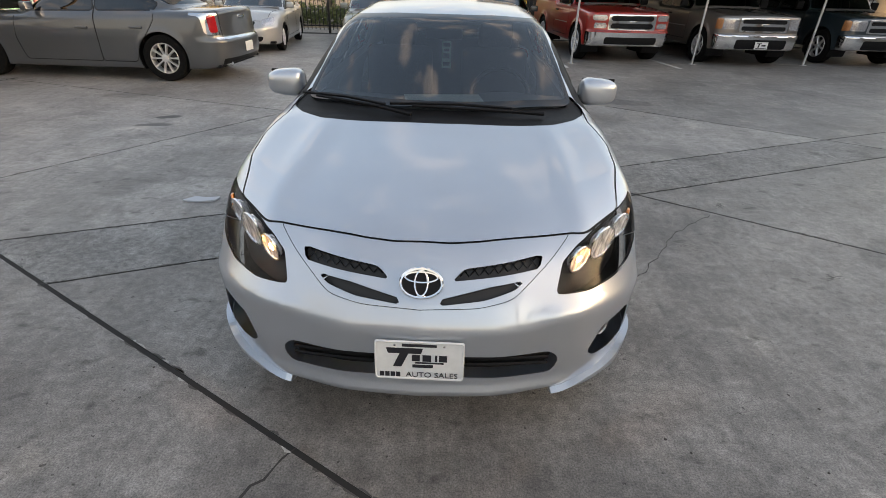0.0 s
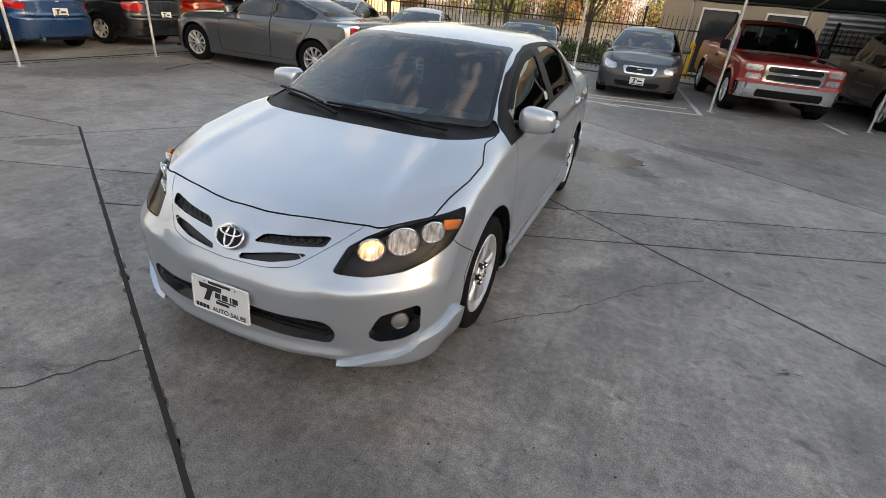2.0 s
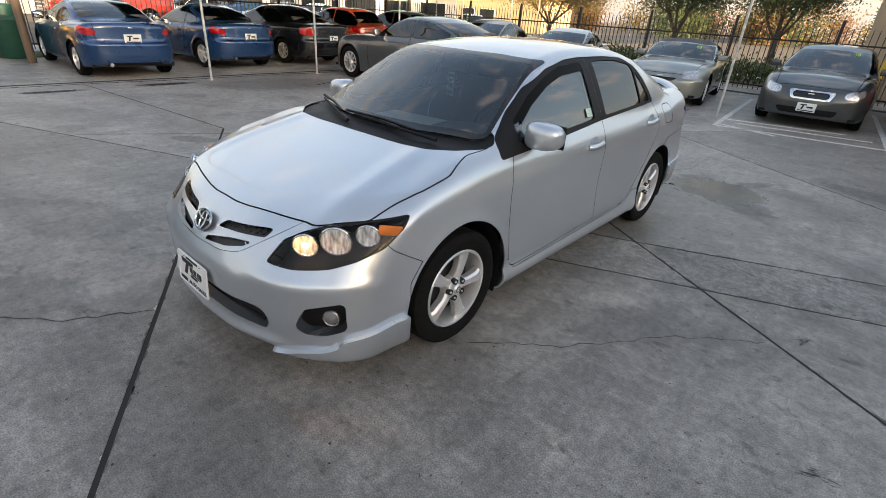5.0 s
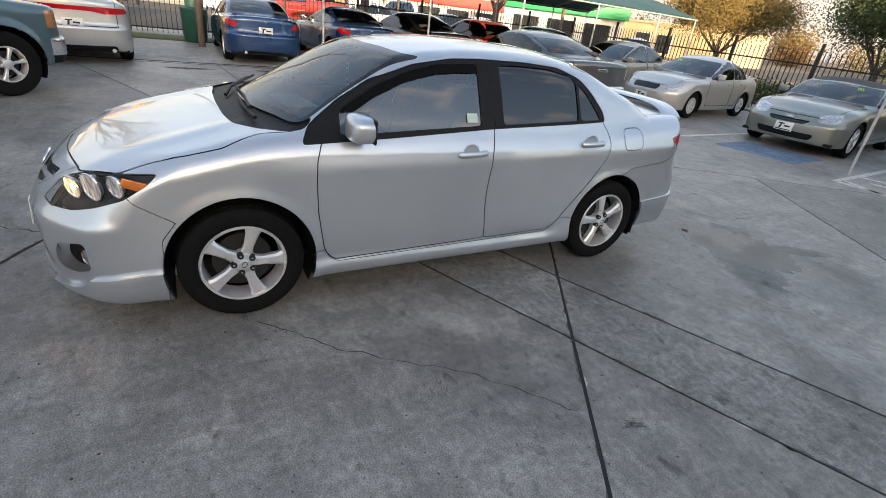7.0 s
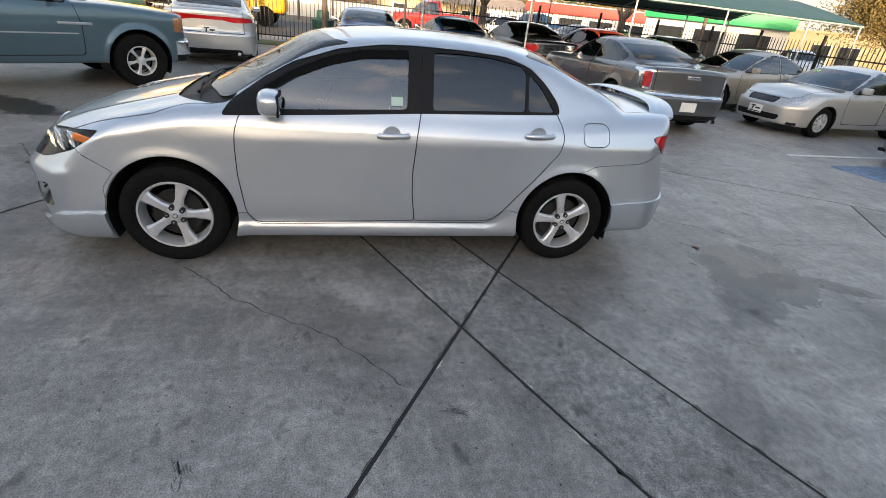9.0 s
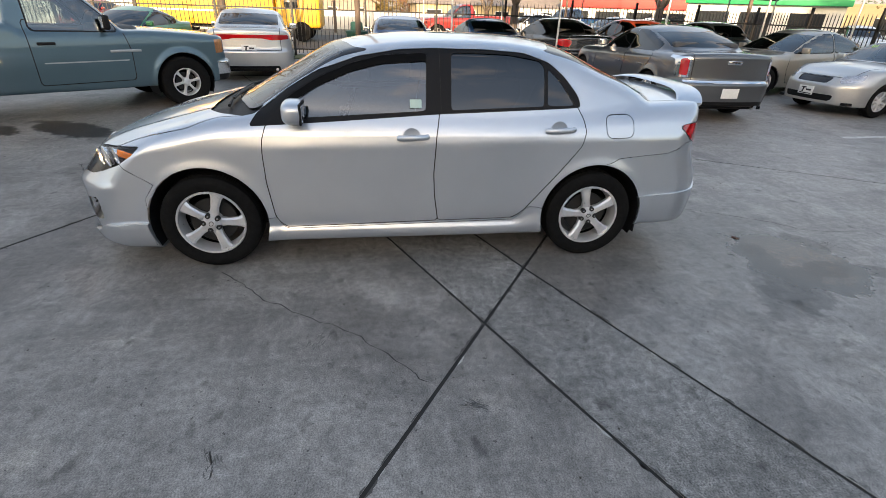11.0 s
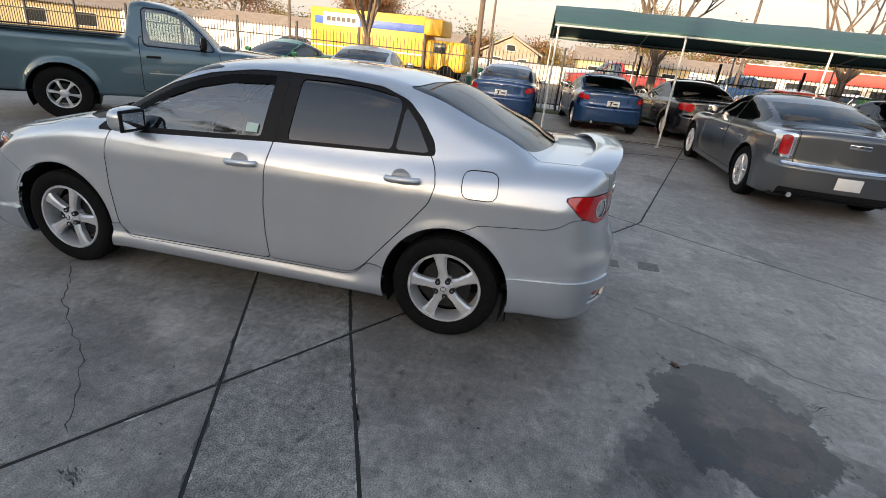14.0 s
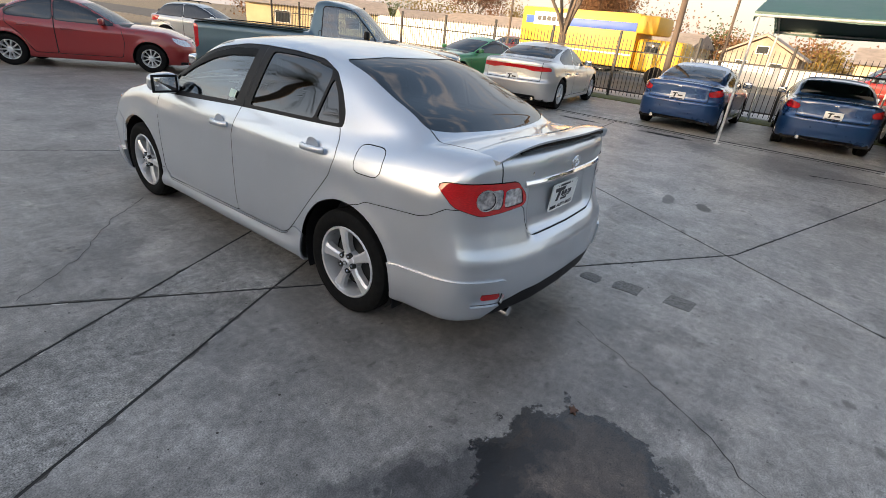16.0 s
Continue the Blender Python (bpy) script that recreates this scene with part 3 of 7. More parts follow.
def parked(c, name, key, m, body_mat, label, category, glass_mat, wheel, lamps, group="", step=0.042, extra=None):
    """A parked car with body, glass, lamps, wheels, mirrors and plates."""
    car = thing(name, m, label, category, group)
    if key not in SKINS:
        s = Skin(c, step)
        for nm, f, where in lamps:
            s.cut(f, nm, where=where)
        cut_openings(s, c)
        SKINS[key] = s
    s = SKINS[key]
    names = sorted(set(s.tag) - {"open"})
    for nm in names:
        mats = {"body": body_mat, "windscreen": glass_mat[0], "rear_window": glass_mat[1]}
        mt = mats.get(nm) or (glass_mat[1] if nm.startswith("side_f") or nm.startswith("side_r") else body_mat if nm in PANELS else LAMP_MATS[nm])
        nice = "side_window" if nm.startswith("side_f") or nm.startswith("side_r") else "panel_seam" if nm == "seam" else nm
        if nm == "body":
            part("body", s.piece(nm), mt, car)
        elif nm in WHOLE:
            part(nice, s.piece(nm, 0.012 if nm in ("grille", "intake", "valance") else 0.008 if nm == "seam" else 0.0), mt, car)
        else:
            for sd in (1, -1):
                part(nice, s.piece(nm, 0.0, sd), mt, car)
    for sx in (1, -1):
        for wy in (c["front_axle"], c["rear_axle"]):
            part("arch_liner", arch_liner(c, wy, sx), M_BLACK, car)
        mx = c["mirror"]
        mir = part("mirror", box(0.19, 0.09, 0.13 * c.get("mirror_size", 1), (sx * (mx[0] + 0.09), mx[1], mx[2]), 0.03, 3), c.get("mirror_mat") or body_mat, car)
        part("mirror_glass", box(0.15, 0.004, 0.10 * c.get("mirror_size", 1), (sx * (mx[0] + 0.09), mx[1] + 0.046, mx[2]), 0.001), M_CHROME, mir)
        for hy, hz in c["handles"]:
            hx = curve(c["plan"], np.array([hy]))[0] + curve(c["side"], np.array([hz]))[0]
            part("door_handle", box(0.035, 0.21, 0.038, (sx * (hx + 0.010), hy, hz), 0.012), c.get("handle_mat") or body_mat, car)
    # floor, seats and dashboard seen through the glass
    y0, y1 = c["cabin"]
    part("floor_pan", box(c["half"] * 1.7, c["ends"][1] - c["ends"][0] - 0.5, 0.05, (0, (c["ends"][0] + c["ends"][1]) / 2, c["low"][1][1] + 0.05)), M_BLACK, car)
    part("dashboard", box(1.35, 0.45, 0.28, (0, y0 + 0.15, c["glass"]["cowl"] - 0.13), 0.08, 3), M_TRIM, car)
    for sx in (0.36, -0.36):
        seat = part("seat", joined(box(0.5, 0.5, 0.18, (sx, y0 + 1.05, c["glass"]["cowl"] - 0.40), 0.06), box(0.48, 0.16, 0.62, (sx, y0 + 1.35, c["glass"]["cowl"] - 0.08), 0.06, turn=Matrix.Rotation(radians(-14), 3, "X")),
                                   box(0.26, 0.10, 0.16, (sx, y0 + 1.42, c["glass"]["cowl"] + 0.30), 0.04)), M_CLOTH, car)
    if y1 - y0 > 2.0:
        part("rear_bench", box(1.25, 0.18, 0.62, (0, y1 - 0.25, c["glass"]["cowl"] - 0.1), 0.06), M_CLOTH, car)
    add_wheels(car, c, *wheel)
    if extra:
        extra(car, c)
    return car


M_STRIP = material("dull_chrome_strip", (0.45, 0.47, 0.48), 0.35, 0.7)
mottle(M_STRIP, 6, 0.15)
M_PALEAMBER = material("pale_amber_lamp", (0.50, 0.22, 0.09), 0.12, 0.2, Coat_Weight=1.0)
mottle(M_PALEAMBER, 40, 0.4)
PANELS = {"front_door", "rear_door", "hood", "trunk_lid", "tailgate"}
WHOLE = {"windscreen", "rear_window", "grille", "intake", "bumper_cover", "light_bar", "seam", "hood", "trunk_lid", "tailgate", "chrome_bar", "chrome_frame", "valance", "soft_top"}
LAMP_MATS = {"seam": M_SEAM, "window_trim": M_GLOSSBLACK, "chrome_bar": M_CHROME, "chrome_frame": M_CHROME, "valance": M_BLACK, "side_strip": M_STRIP, "soft_top": M_CLOTH, "lamp_trim": M_CHROME, "headlight": M_CLEARLAMP, "tail_light": M_RED, "grille": M_GLOSSBLACK, "intake": M_BLACK, "turn_signal": M_PALEAMBER, "reverse_light": M_CLEARLAMP, "light_bar": M_RED, "bumper_cover": M_CHROME, "fog_light": M_CLEARLAMP}


def sedan_spec(L=4.7, W=1.80, H=1.45, wb=2.75, fo=0.95, nose_z=0.68, cowl=(-0.85, 0.97), header=(-0.05, 1.37), rear_header=(1.05, 1.38), deck=(1.75, 1.06), tail_z=1.04, R=0.32, belt=0.95, two_door=False, roof_mid=None, front_round=1.0):
    h = W / 2
    ya, yb = -wb / 2 - fo, -wb / 2 - fo + L
    mid = (header[0] + rear_header[0]) / 2
    pil = mid + (0.28 if two_door else 0.0)
    bz = belt
    s_end = rear_header[0] + 0.30
    sides = []
    A0, A1 = cowl[0] + 0.16, header[0] + 0.05
    zt = H - 0.115
    sides.append(("side_front", [(A0, bz + 0.0), (A0 + 0.06, bz + 0.10), (A1, zt - 0.03), (A1 + 0.25, zt + 0.01), (pil - 0.03, zt + 0.02), (pil - 0.02, bz + 0.025)]))
    sides.append(("side_rear", [(pil + 0.04, bz + 0.03), (pil + 0.03, zt + 0.02), (rear_header[0] - 0.25, zt - 0.01), (rear_header[0] + 0.05, zt - 0.10), (s_end + 0.05, bz + 0.14), (s_end, bz + 0.05)]))
    return dict(
        half=h, height=H + 0.02, ends=(ya - 0.05, yb + 0.05), front_axle=-wb / 2, rear_axle=wb / 2, wheel=R, arch=R + 0.045, flare=0.012,
        top=[(ya - 0.05, nose_z - 0.08), (ya + 0.10, nose_z + 0.02), (ya + 0.3, nose_z + 0.09), ((ya + cowl[0]) / 2, (nose_z + cowl[1]) / 2 + 0.09), (cowl[0], cowl[1]), (mid, bz + 0.04), (deck[0] - 0.1, deck[1]), (yb - 0.25, tail_z + 0.01), (yb - 0.03, tail_z - 0.02), (yb + 0.05, tail_z - 0.1)],
        crown=0.07, shoulder=0.12, round=0.08,
        plan=[(ya, h - 0.09), (ya + 0.4, h - 0.04), (-wb / 2 + 0.2, h - 0.01), (0, h), (wb / 2 - 0.1, h - 0.008), (yb - 0.4, h - 0.035), (yb, h - 0.08)],
        side=[(0.15, -0.05), (0.26, -0.018), (0.42, 0.0), (0.62, 0.0), (0.76, -0.006), (0.88, -0.02), (bz + 0.02, -0.045), (bz + 0.1, -0.09), (1.3, -0.2)],
        nose=[(0.15, ya + 0.12), (0.22, ya + 0.03), (0.45, ya), (0.55, ya + 0.01), (nose_z - 0.05, ya + 0.06), (nose_z + 0.1, ya + 0.2), (1.0, ya + 0.6)],
        nose_plan=[(0, 0), (0.3, 0.03), (0.5, 0.09 * front_round), (h - 0.22, 0.2 * front_round), (h - 0.1, 0.36 * front_round), (h, 0.6)],
        tail=[(0.15, yb - 0.14), (0.28, yb - 0.04), (0.5, yb), (0.62, yb), (0.7, yb - 0.05), (tail_z, yb - 0.07), (1.2, yb - 0.07)],
        tail_plan=[(0, 0), (0.35, 0.02), (h - 0.3, 0.07), (h - 0.16, 0.16), (h - 0.07, 0.3), (h, 0.5)],
        low=[(ya, 0.22), (ya + 0.4, 0.19), (yb - 0.5, 0.2), (yb, 0.28)],
        roof=[(cowl[0] - 0.6, cowl[1] - 0.36), (cowl[0], cowl[1] - 0.01), ((cowl[0] + header[0]) / 2, (cowl[1] + header[1]) / 2 + 0.02), (header[0], header[1]), (header[0] + 0.27, H - 0.02), (mid, H), (rear_header[0] - 0.25, H - 0.025), (rear_header[0], rear_header[1]), (deck[0] - 0.04, deck[1] + 0.02), (deck[0] + 0.28, deck[1] - 0.30)],
        cab_plan=[(cowl[0] - 0.3, h - 0.14), (cowl[0], h - 0.105), (mid, h - 0.08), (rear_header[0], h - 0.10), (deck[0], h - 0.19), (yb, h - 0.3)],
        cab_side=[(0.9, 0.03), (1.0, 0.0), (1.2, -0.085), (H - 0.06, -0.20), (H + 0.05, -0.29)],
        roof_crown=0.05, cab_round=0.11, blend=0.05,
        panels=[("front_door", lambda x, y, z, o=round_off([(cowl[0] + 0.10, bz - 0.01), (cowl[0] + 0.05, 0.62), (cowl[0] + 0.12, 0.30), (pil, 0.30), (pil, bz + 0.10), (A0, bz + 0.01)], 0.03): outline(o, y, z), lambda x, y, z, n: np.abs(n[:, 0]) > 0.5)]
        + ([] if two_door else [("rear_door", lambda x, y, z, o=round_off([(pil + 0.008, bz + 0.10), (pil + 0.008, 0.30), (wb / 2 - 0.46, 0.30), (wb / 2 - 0.26, 0.64), (s_end + 0.02, bz - 0.10), (s_end + 0.03, bz + 0.10)], 0.03): outline(o, y, z), lambda x, y, z, n: np.abs(n[:, 0]) > 0.5)])
        + [("hood", lambda x, y, z: np.maximum(np.maximum(np.abs(x) - (h - 0.17 - 0.10 * (cowl[0] - y)), ya + 0.17 + 0.25 * x * x - y), y - cowl[0] + 0.03), lambda x, y, z, n: (n[:, 2] > 0.2) & (y < cowl[0] + 0.2)),
           ("trunk_lid", lambda x, y, z: np.maximum(np.maximum(np.abs(x) - (h - 0.27), 0.66 - z), deck[0] + 0.06 - 0.25 * x * x - y), lambda x, y, z, n: y > deck[0] - 0.2)],
        glass=dict(cowl=cowl[1], header=header[1] - 0.022, deck=deck[1], rear_header=rear_header[1] - 0.025, mid=mid, sides=sides),
        mirror=(h - 0.06, cowl[0] + 0.42, bz + 0.06), handles=[(pil - 0.22, 0.80)] + ([] if two_door else [(rear_header[0] + 0.02, 0.82)]), cabin=(cowl[0], deck[0]),
    )


def pickup_spec(wb=3.02, fo=0.94, L=5.22, W=2.03, H=1.86, R=0.39, cab=1.45, hood=1.15, bed_z=1.31):
    h = W / 2
    ya, yb = -wb / 2 - fo, -wb / 2 - fo + L
    cowl_y = -wb / 2 + 0.62
    head_y = cowl_y + 0.62
    cab_y = cowl_y + cab
    bz = 1.17
    return dict(
        half=h, height=H + 0.03, ends=(ya - 0.05, yb + 0.05), front_axle=-wb / 2, rear_axle=wb / 2, wheel=R, arch=R + 0.07, flare=0.03,
        top=[(ya - 0.05, hood - 0.13), (ya + 0.12, hood - 0.06), (ya + 0.5, hood - 0.01), (cowl_y, hood + 0.06), (cowl_y + 0.4, bz + 0.03), (cab_y - 0.1, bz + 0.05), (cab_y + 0.05, bed_z), (yb, bed_z)],
        crown=0.05, shoulder=0.10, round=0.06, round_nose=0.05, round_tail=0.04,
        plan=[(ya, h - 0.06), (ya + 0.4, h - 0.03), (0, h - 0.01), (yb, h - 0.02)],
        side=[(0.30, -0.04), (0.45, -0.01), (0.7, 0.0), (0.95, -0.008), (1.1, -0.025), (1.3, -0.045), (1.5, -0.1)],
        nose=[(0.3, ya + 0.12), (0.4, ya + 0.03), (0.55, ya), (0.68, ya), (0.72, ya + 0.06), (1.0, ya + 0.07), (1.2, ya + 0.13)],
        nose_plan=[(0, 0), (0.5, 0.03), (h - 0.2, 0.09), (h - 0.07, 0.2), (h, 0.4)],
        tail=[(0.3, yb - 0.05), (0.45, yb - 0.02), (1.4, yb - 0.02)],
        tail_plan=[(0, 0), (h - 0.1, 0.01), (h, 0.05)],
        low=[(ya, 0.38), (ya + 0.5, 0.36), (yb - 0.6, 0.42), (yb, 0.5)],
        roof=[(cowl_y - 0.6, hood - 0.35), (cowl_y - 0.02, hood + 0.03), (head_y - 0.3, (hood + H) / 2 + 0.03), (head_y, H - 0.09), (head_y + 0.3, H - 0.01), (cab_y - 0.3, H), (cab_y - 0.08, H - 0.05), (cab_y + 0.02, bz + 0.3), (cab_y + 0.12, 0.9)],
        cab_plan=[(cowl_y - 0.2, h - 0.14), (head_y, h - 0.09), (cab_y, h - 0.11)],
        cab_side=[(1.1, 0.02), (1.2, 0.0), (1.5, -0.09), (H - 0.05, -0.20), (H + 0.05, -0.27)],
        roof_crown=0.04, cab_round=0.10, blend=0.04, bow_front=0.2, bow_rear=0.0, bed=(cab_y + 0.13, yb - 0.09, h - 0.16, 0.78),
        panels=[("front_door", lambda x, y, z, o=round_off([(cowl_y + 0.16, bz + 0.0), (cowl_y + 0.10, 0.9), (cowl_y + 0.12, 0.48), (cowl_y + min(cab, 1.35) - 0.03, 0.48), (cowl_y + min(cab, 1.35) - 0.03, bz + 0.15), (cowl_y + 0.24, bz + 0.02)], 0.03): outline(o, y, z), lambda x, y, z, n: np.abs(n[:, 0]) > 0.5),
                ("hood", lambda x, y, z: np.maximum(np.maximum(np.abs(x) - (h - 0.20), ya + 0.14 + 0.12 * x * x - y), y - cowl_y + 0.05), lambda x, y, z, n: (n[:, 2] > 0.3) & (y < cowl_y + 0.2)),
                ("tailgate", lambda x, y, z: np.maximum(np.abs(x) - (h - 0.17), 0.66 - z), lambda x, y, z, n: n[:, 1] > 0.5)],
        bands=[("seam", lambda x, y, z: np.abs(y - cab_y - 0.075) - 0.014, lambda x, y, z, n: np.abs(n[:, 0]) > 0.4),
               ("side_strip", lambda x, y, z: np.maximum(np.abs(z - 0.76) - 0.018, np.abs(y - cowl_y - min(cab, 1.35) / 2 - 0.02) - 0.54), lambda x, y, z, n: np.abs(n[:, 0]) > 0.5)],
        glass=dict(cowl=hood + 0.07, header=H - 0.09, deck=bz + 0.12, rear_header=H - 0.12, mid=(head_y + cab_y) / 2,
                   sides=[("side_front", [(cowl_y + 0.22, bz), (cowl_y + 0.28, bz + 0.12), (head_y + 0.05, H - 0.17), (head_y + 0.3, H - 0.13), (cowl_y + min(cab, 1.35) - 0.12, H - 0.13), (cowl_y + min(cab, 1.35) - 0.10, bz + 0.02)])]
                   + ([("side_rear", [(cowl_y + 1.40, bz + 0.03), (cowl_y + 1.40, H - 0.14), (cab_y - 0.15, H - 0.15), (cab_y - 0.12, bz + 0.04)])] if cab > 1.8 else [])),
        mirror=(h - 0.06, cowl_y + 0.38, bz + 0.12), mirror_size=1.5, mirror_mat=M_BLACK, handle_mat=M_BLACK, handles=[(cowl_y + min(cab, 1.35) - 0.22, 1.02)], cabin=(cowl_y - 0.1, cab_y),
    )


def corner_lamp(pts, ya, front=True):
    o = round_off(pts, 0.05)
    if front:
        return lambda x, y, z: outline(o, (np.abs(x) + (y - ya)) * 0.7071, z), lambda x, y, z, n: (y < ya + 0.9) & (np.abs(x) > 0.2)
    return lambda x, y, z: outline(o, (np.abs(x) - (y - ya)) * 0.7071, z), lambda x, y, z, n: (y > ya - 0.8) & (np.abs(x) > 0.2)


def face_panel(pts, y_lim, front=True):
    o = round_off(pts, 0.03)
    return lambda x, y, z: outline(o, np.abs(x), z), (lambda x, y, z, n: y < y_lim) if front else (lambda x, y, z, n: y > y_lim)


def sedan_lamps(c, hl, tl, grille=None, intake=None):
    ya, yb = c["ends"][0] + 0.05, c["ends"][1] - 0.05
    out = []
    f, w = corner_lamp(hl, ya)
    out.append(("headlight", f, w))
    f, w = corner_lamp(tl, yb, False)
    out.append(("tail_light", f, w))
    if grille:
        f, w = face_panel(grille, ya + 0.4)
        out.append(("grille", f, w))
    if intake:
        f, w = face_panel(intake, ya + 0.4)
        out.append(("intake", f, w))
    return out




def text_part(words, size, mat, parent, m, wide=1.0):
    cu = bpy.data.curves.new("lettering", "FONT")
    cu.body, cu.size, cu.align_x, cu.align_y, cu.extrude = words, size, "CENTER", "CENTER", 0.0008
    tmp = bpy.data.objects.new("lettering", cu)
    me = bpy.data.meshes.new_from_object(tmp)
    bpy.data.objects.remove(tmp)
    me.materials.append(mat)
    ob = new("lettering", me)
    ob.parent = parent
    ob.matrix_basis = m @ Matrix.Diagonal((wide, 1, 1, 1))
    return ob


def skin_y(c, x, z, front):
    """Where the skin lies ahead or behind at a given x and z."""
    ys = np.linspace(c["ends"][0], 0, 700) if front else np.linspace(c["ends"][1], 0, 700)
    v = solid(c, np.full(700, float(x)), ys, np.full(700, float(z)))
    return ys[int(np.argmax(v < 0))]


def dressed(rear=None, front=None, pipes=(), spoiler=None, badge=None, roof_bars=None, marks=(), year=None, style="dealer"):
    """Plates, exhausts, badge, spoiler and roof bars for a parked car."""
    def add(car, c):
        if rear:
            plate(car, skin_y(c, 0, rear, False) + 0.012, rear, 0, 180, style)
        if front:
            plate(car, skin_y(c, 0, front, True) - 0.012, front, -3)
        for x in pipes:
            y = skin_y(c, x, 0.36, False)
            part("exhaust_tip", tube([(x, y - 0.25, 0.27), (x, y + 0.0, 0.265)], 0.035, 12), M_CHROME, car)
        if spoiler:
            w, z = spoiler
            y = c["ends"][1] - 0.22
            sp = part("spoiler", box(w, 0.16, 0.028, (0, y, z), 0.01), car.children[0].data.materials[0], car)
            for sx in (1, -1):
                part("spoiler_foot", box(0.05, 0.10, 0.14, (sx * w * 0.36, y - 0.01, z - 0.07), 0.01), car.children[0].data.materials[0], sp)
        if badge:
            front_side, z, w = badge
            y = skin_y(c, 0, z, front_side)
            part("badge", box(w, 0.014, w * 0.22, (0, y, z), 0.006), M_CHROME, car)
        if roof_bars:
            for sx in (1, -1):
                part("roof_rail", tube([(sx * 0.52, 0.0, roof_bars - 0.05), (sx * 0.52, 0.1, roof_bars), (sx * 0.52, 1.2, roof_bars), (sx * 0.52, 1.3, roof_bars - 0.06)], 0.016, 6), M_BLACK, car)
        if year:
            words, x0, z0, mat = year
            y0 = skin_y(c, x0, z0, True)
            text_part(words, 0.13, mat, car, pose(x0, y0 - 0.012, z0 + 0.004, 32, 0, 0))
        for y0, z0, w, mat in marks:
            x = 0.30
            part("windscreen_marking", box(w, 0.006, 0.07, (x, y0, z0), 0.002, 1, Matrix.Rotation(radians(-58), 3, "X")), mat, car, "bright painted price marking")
    return add


def tail_panel(c, pts, name="tail_light"):
    f, w = face_panel(pts, c["ends"][1] - 0.6, False)
    return name, f, w


def nose_panel(c, pts, name):
    f, w = face_panel(pts, c["ends"][0] + 0.45)
    return name, f, w


def truck_tail(car, c):
    """Chrome step bumper and dark rail caps on a pickup's bed."""
    yb, h, z = c["ends"][1] - 0.05, c["half"], c["top"][-1][1]
    y0 = c["bed"][0]
    bumper = part("rear_bumper", box(2 * h - 0.12, 0.17, 0.19, (0, yb + 0.045, 0.58), 0.045, 3), M_CHROME, car)
    part("step_pad", box(0.62, 0.12, 0.012, (0, yb + 0.05, 0.678), 0.004), M_BLACK, bumper)
    part("tow_hitch", box(0.09, 0.16, 0.08, (0, yb + 0.03, 0.44), 0.01), M_BLACK, bumper)
    for sx in (1, -1):
        part("bed_rail_cap", box(0.15, yb - y0 - 0.06, 0.022, (sx * (h - 0.105), (yb + y0) / 2, z - 0.012), 0.008), M_BLACK, car)
    part("fender_badge", box(0.012, 0.42, 0.035, (-(h - 0.005), c["front_axle"] + 0.80, 0.90), 0.004), M_STRIP, car)
    part("exhaust_tip", tube([(-0.75, yb - 0.5, 0.42), (-0.80, yb - 0.12, 0.41)], 0.04, 12), M_DARKALLOY, car)


def truck_face(c, style):
    """Grille, lamps and bumper of a pickup."""
    h, ya, yb = c["half"], c["ends"][0] + 0.05, c["ends"][1] - 0.05
    R = lambda x0, x1, z0, z1: [(x0, z0), (x0, z1), (x1, z1), (x1, z0)]
    out = []
    if style == "twin":
        out += [nose_panel(c, R(-0.2, 0.50, 0.905, 1.01), "grille"), nose_panel(c, R(-0.2, 0.50, 0.75, 0.855), "grille"), nose_panel(c, R(-0.2, 0.56, 0.72, 1.04), "chrome_frame"),
                nose_panel(c, R(0.59, 0.90, 0.905, 1.02), "headlight"), nose_panel(c, R(0.59, 0.86, 0.75, 0.86), "fog_light"), nose_panel(c, R(-0.2, 0.62, 0.42, 0.57), "intake"), nose_panel(c, R(-0.2, h + 0.1, 0.30, 0.665), "bumper_cover")]
    elif style == "bar":
        out += [nose_panel(c, R(-0.2, 0.52, 0.925, 1.01), "grille"), nose_panel(c, R(-0.2, 0.52, 0.78, 0.87), "grille"), nose_panel(c, R(-0.2, 0.57, 0.75, 1.04), "chrome_frame"), nose_panel(c, R(0.60, 0.90, 0.80, 1.03), "headlight"), nose_panel(c, R(0.90, 1.1, 0.80, 1.02), "turn_signal"),
                nose_panel(c, R(-0.2, 0.60, 0.40, 0.60), "intake"), nose_panel(c, R(-0.2, h + 0.1, 0.30, 0.69), "bumper_cover")]
    else:
        out += [nose_panel(c, R(-0.2, 0.52, 0.77, 1.02), "grille"), nose_panel(c, R(-0.2, 0.57, 0.74, 1.05), "chrome_frame"), nose_panel(c, R(0.60, 0.90, 0.80, 1.04), "headlight"), nose_panel(c, R(0.90, 1.1, 0.82, 1.03), "turn_signal"),
                nose_panel(c, R(-0.2, 0.55, 0.42, 0.58), "intake"), nose_panel(c, R(-0.2, h + 0.1, 0.48, 0.69), "bumper_cover"), nose_panel(c, R(-0.2, h + 0.1, 0.30, 0.48), "valance")]
    out.append(("tail_light", lambda x, y, z: np.maximum(np.maximum(yb - 0.13 - y, h - 0.15 - np.abs(x)), np.abs(z - 1.02) - 0.20), lambda x, y, z, n: y > yb - 0.3))
    return out
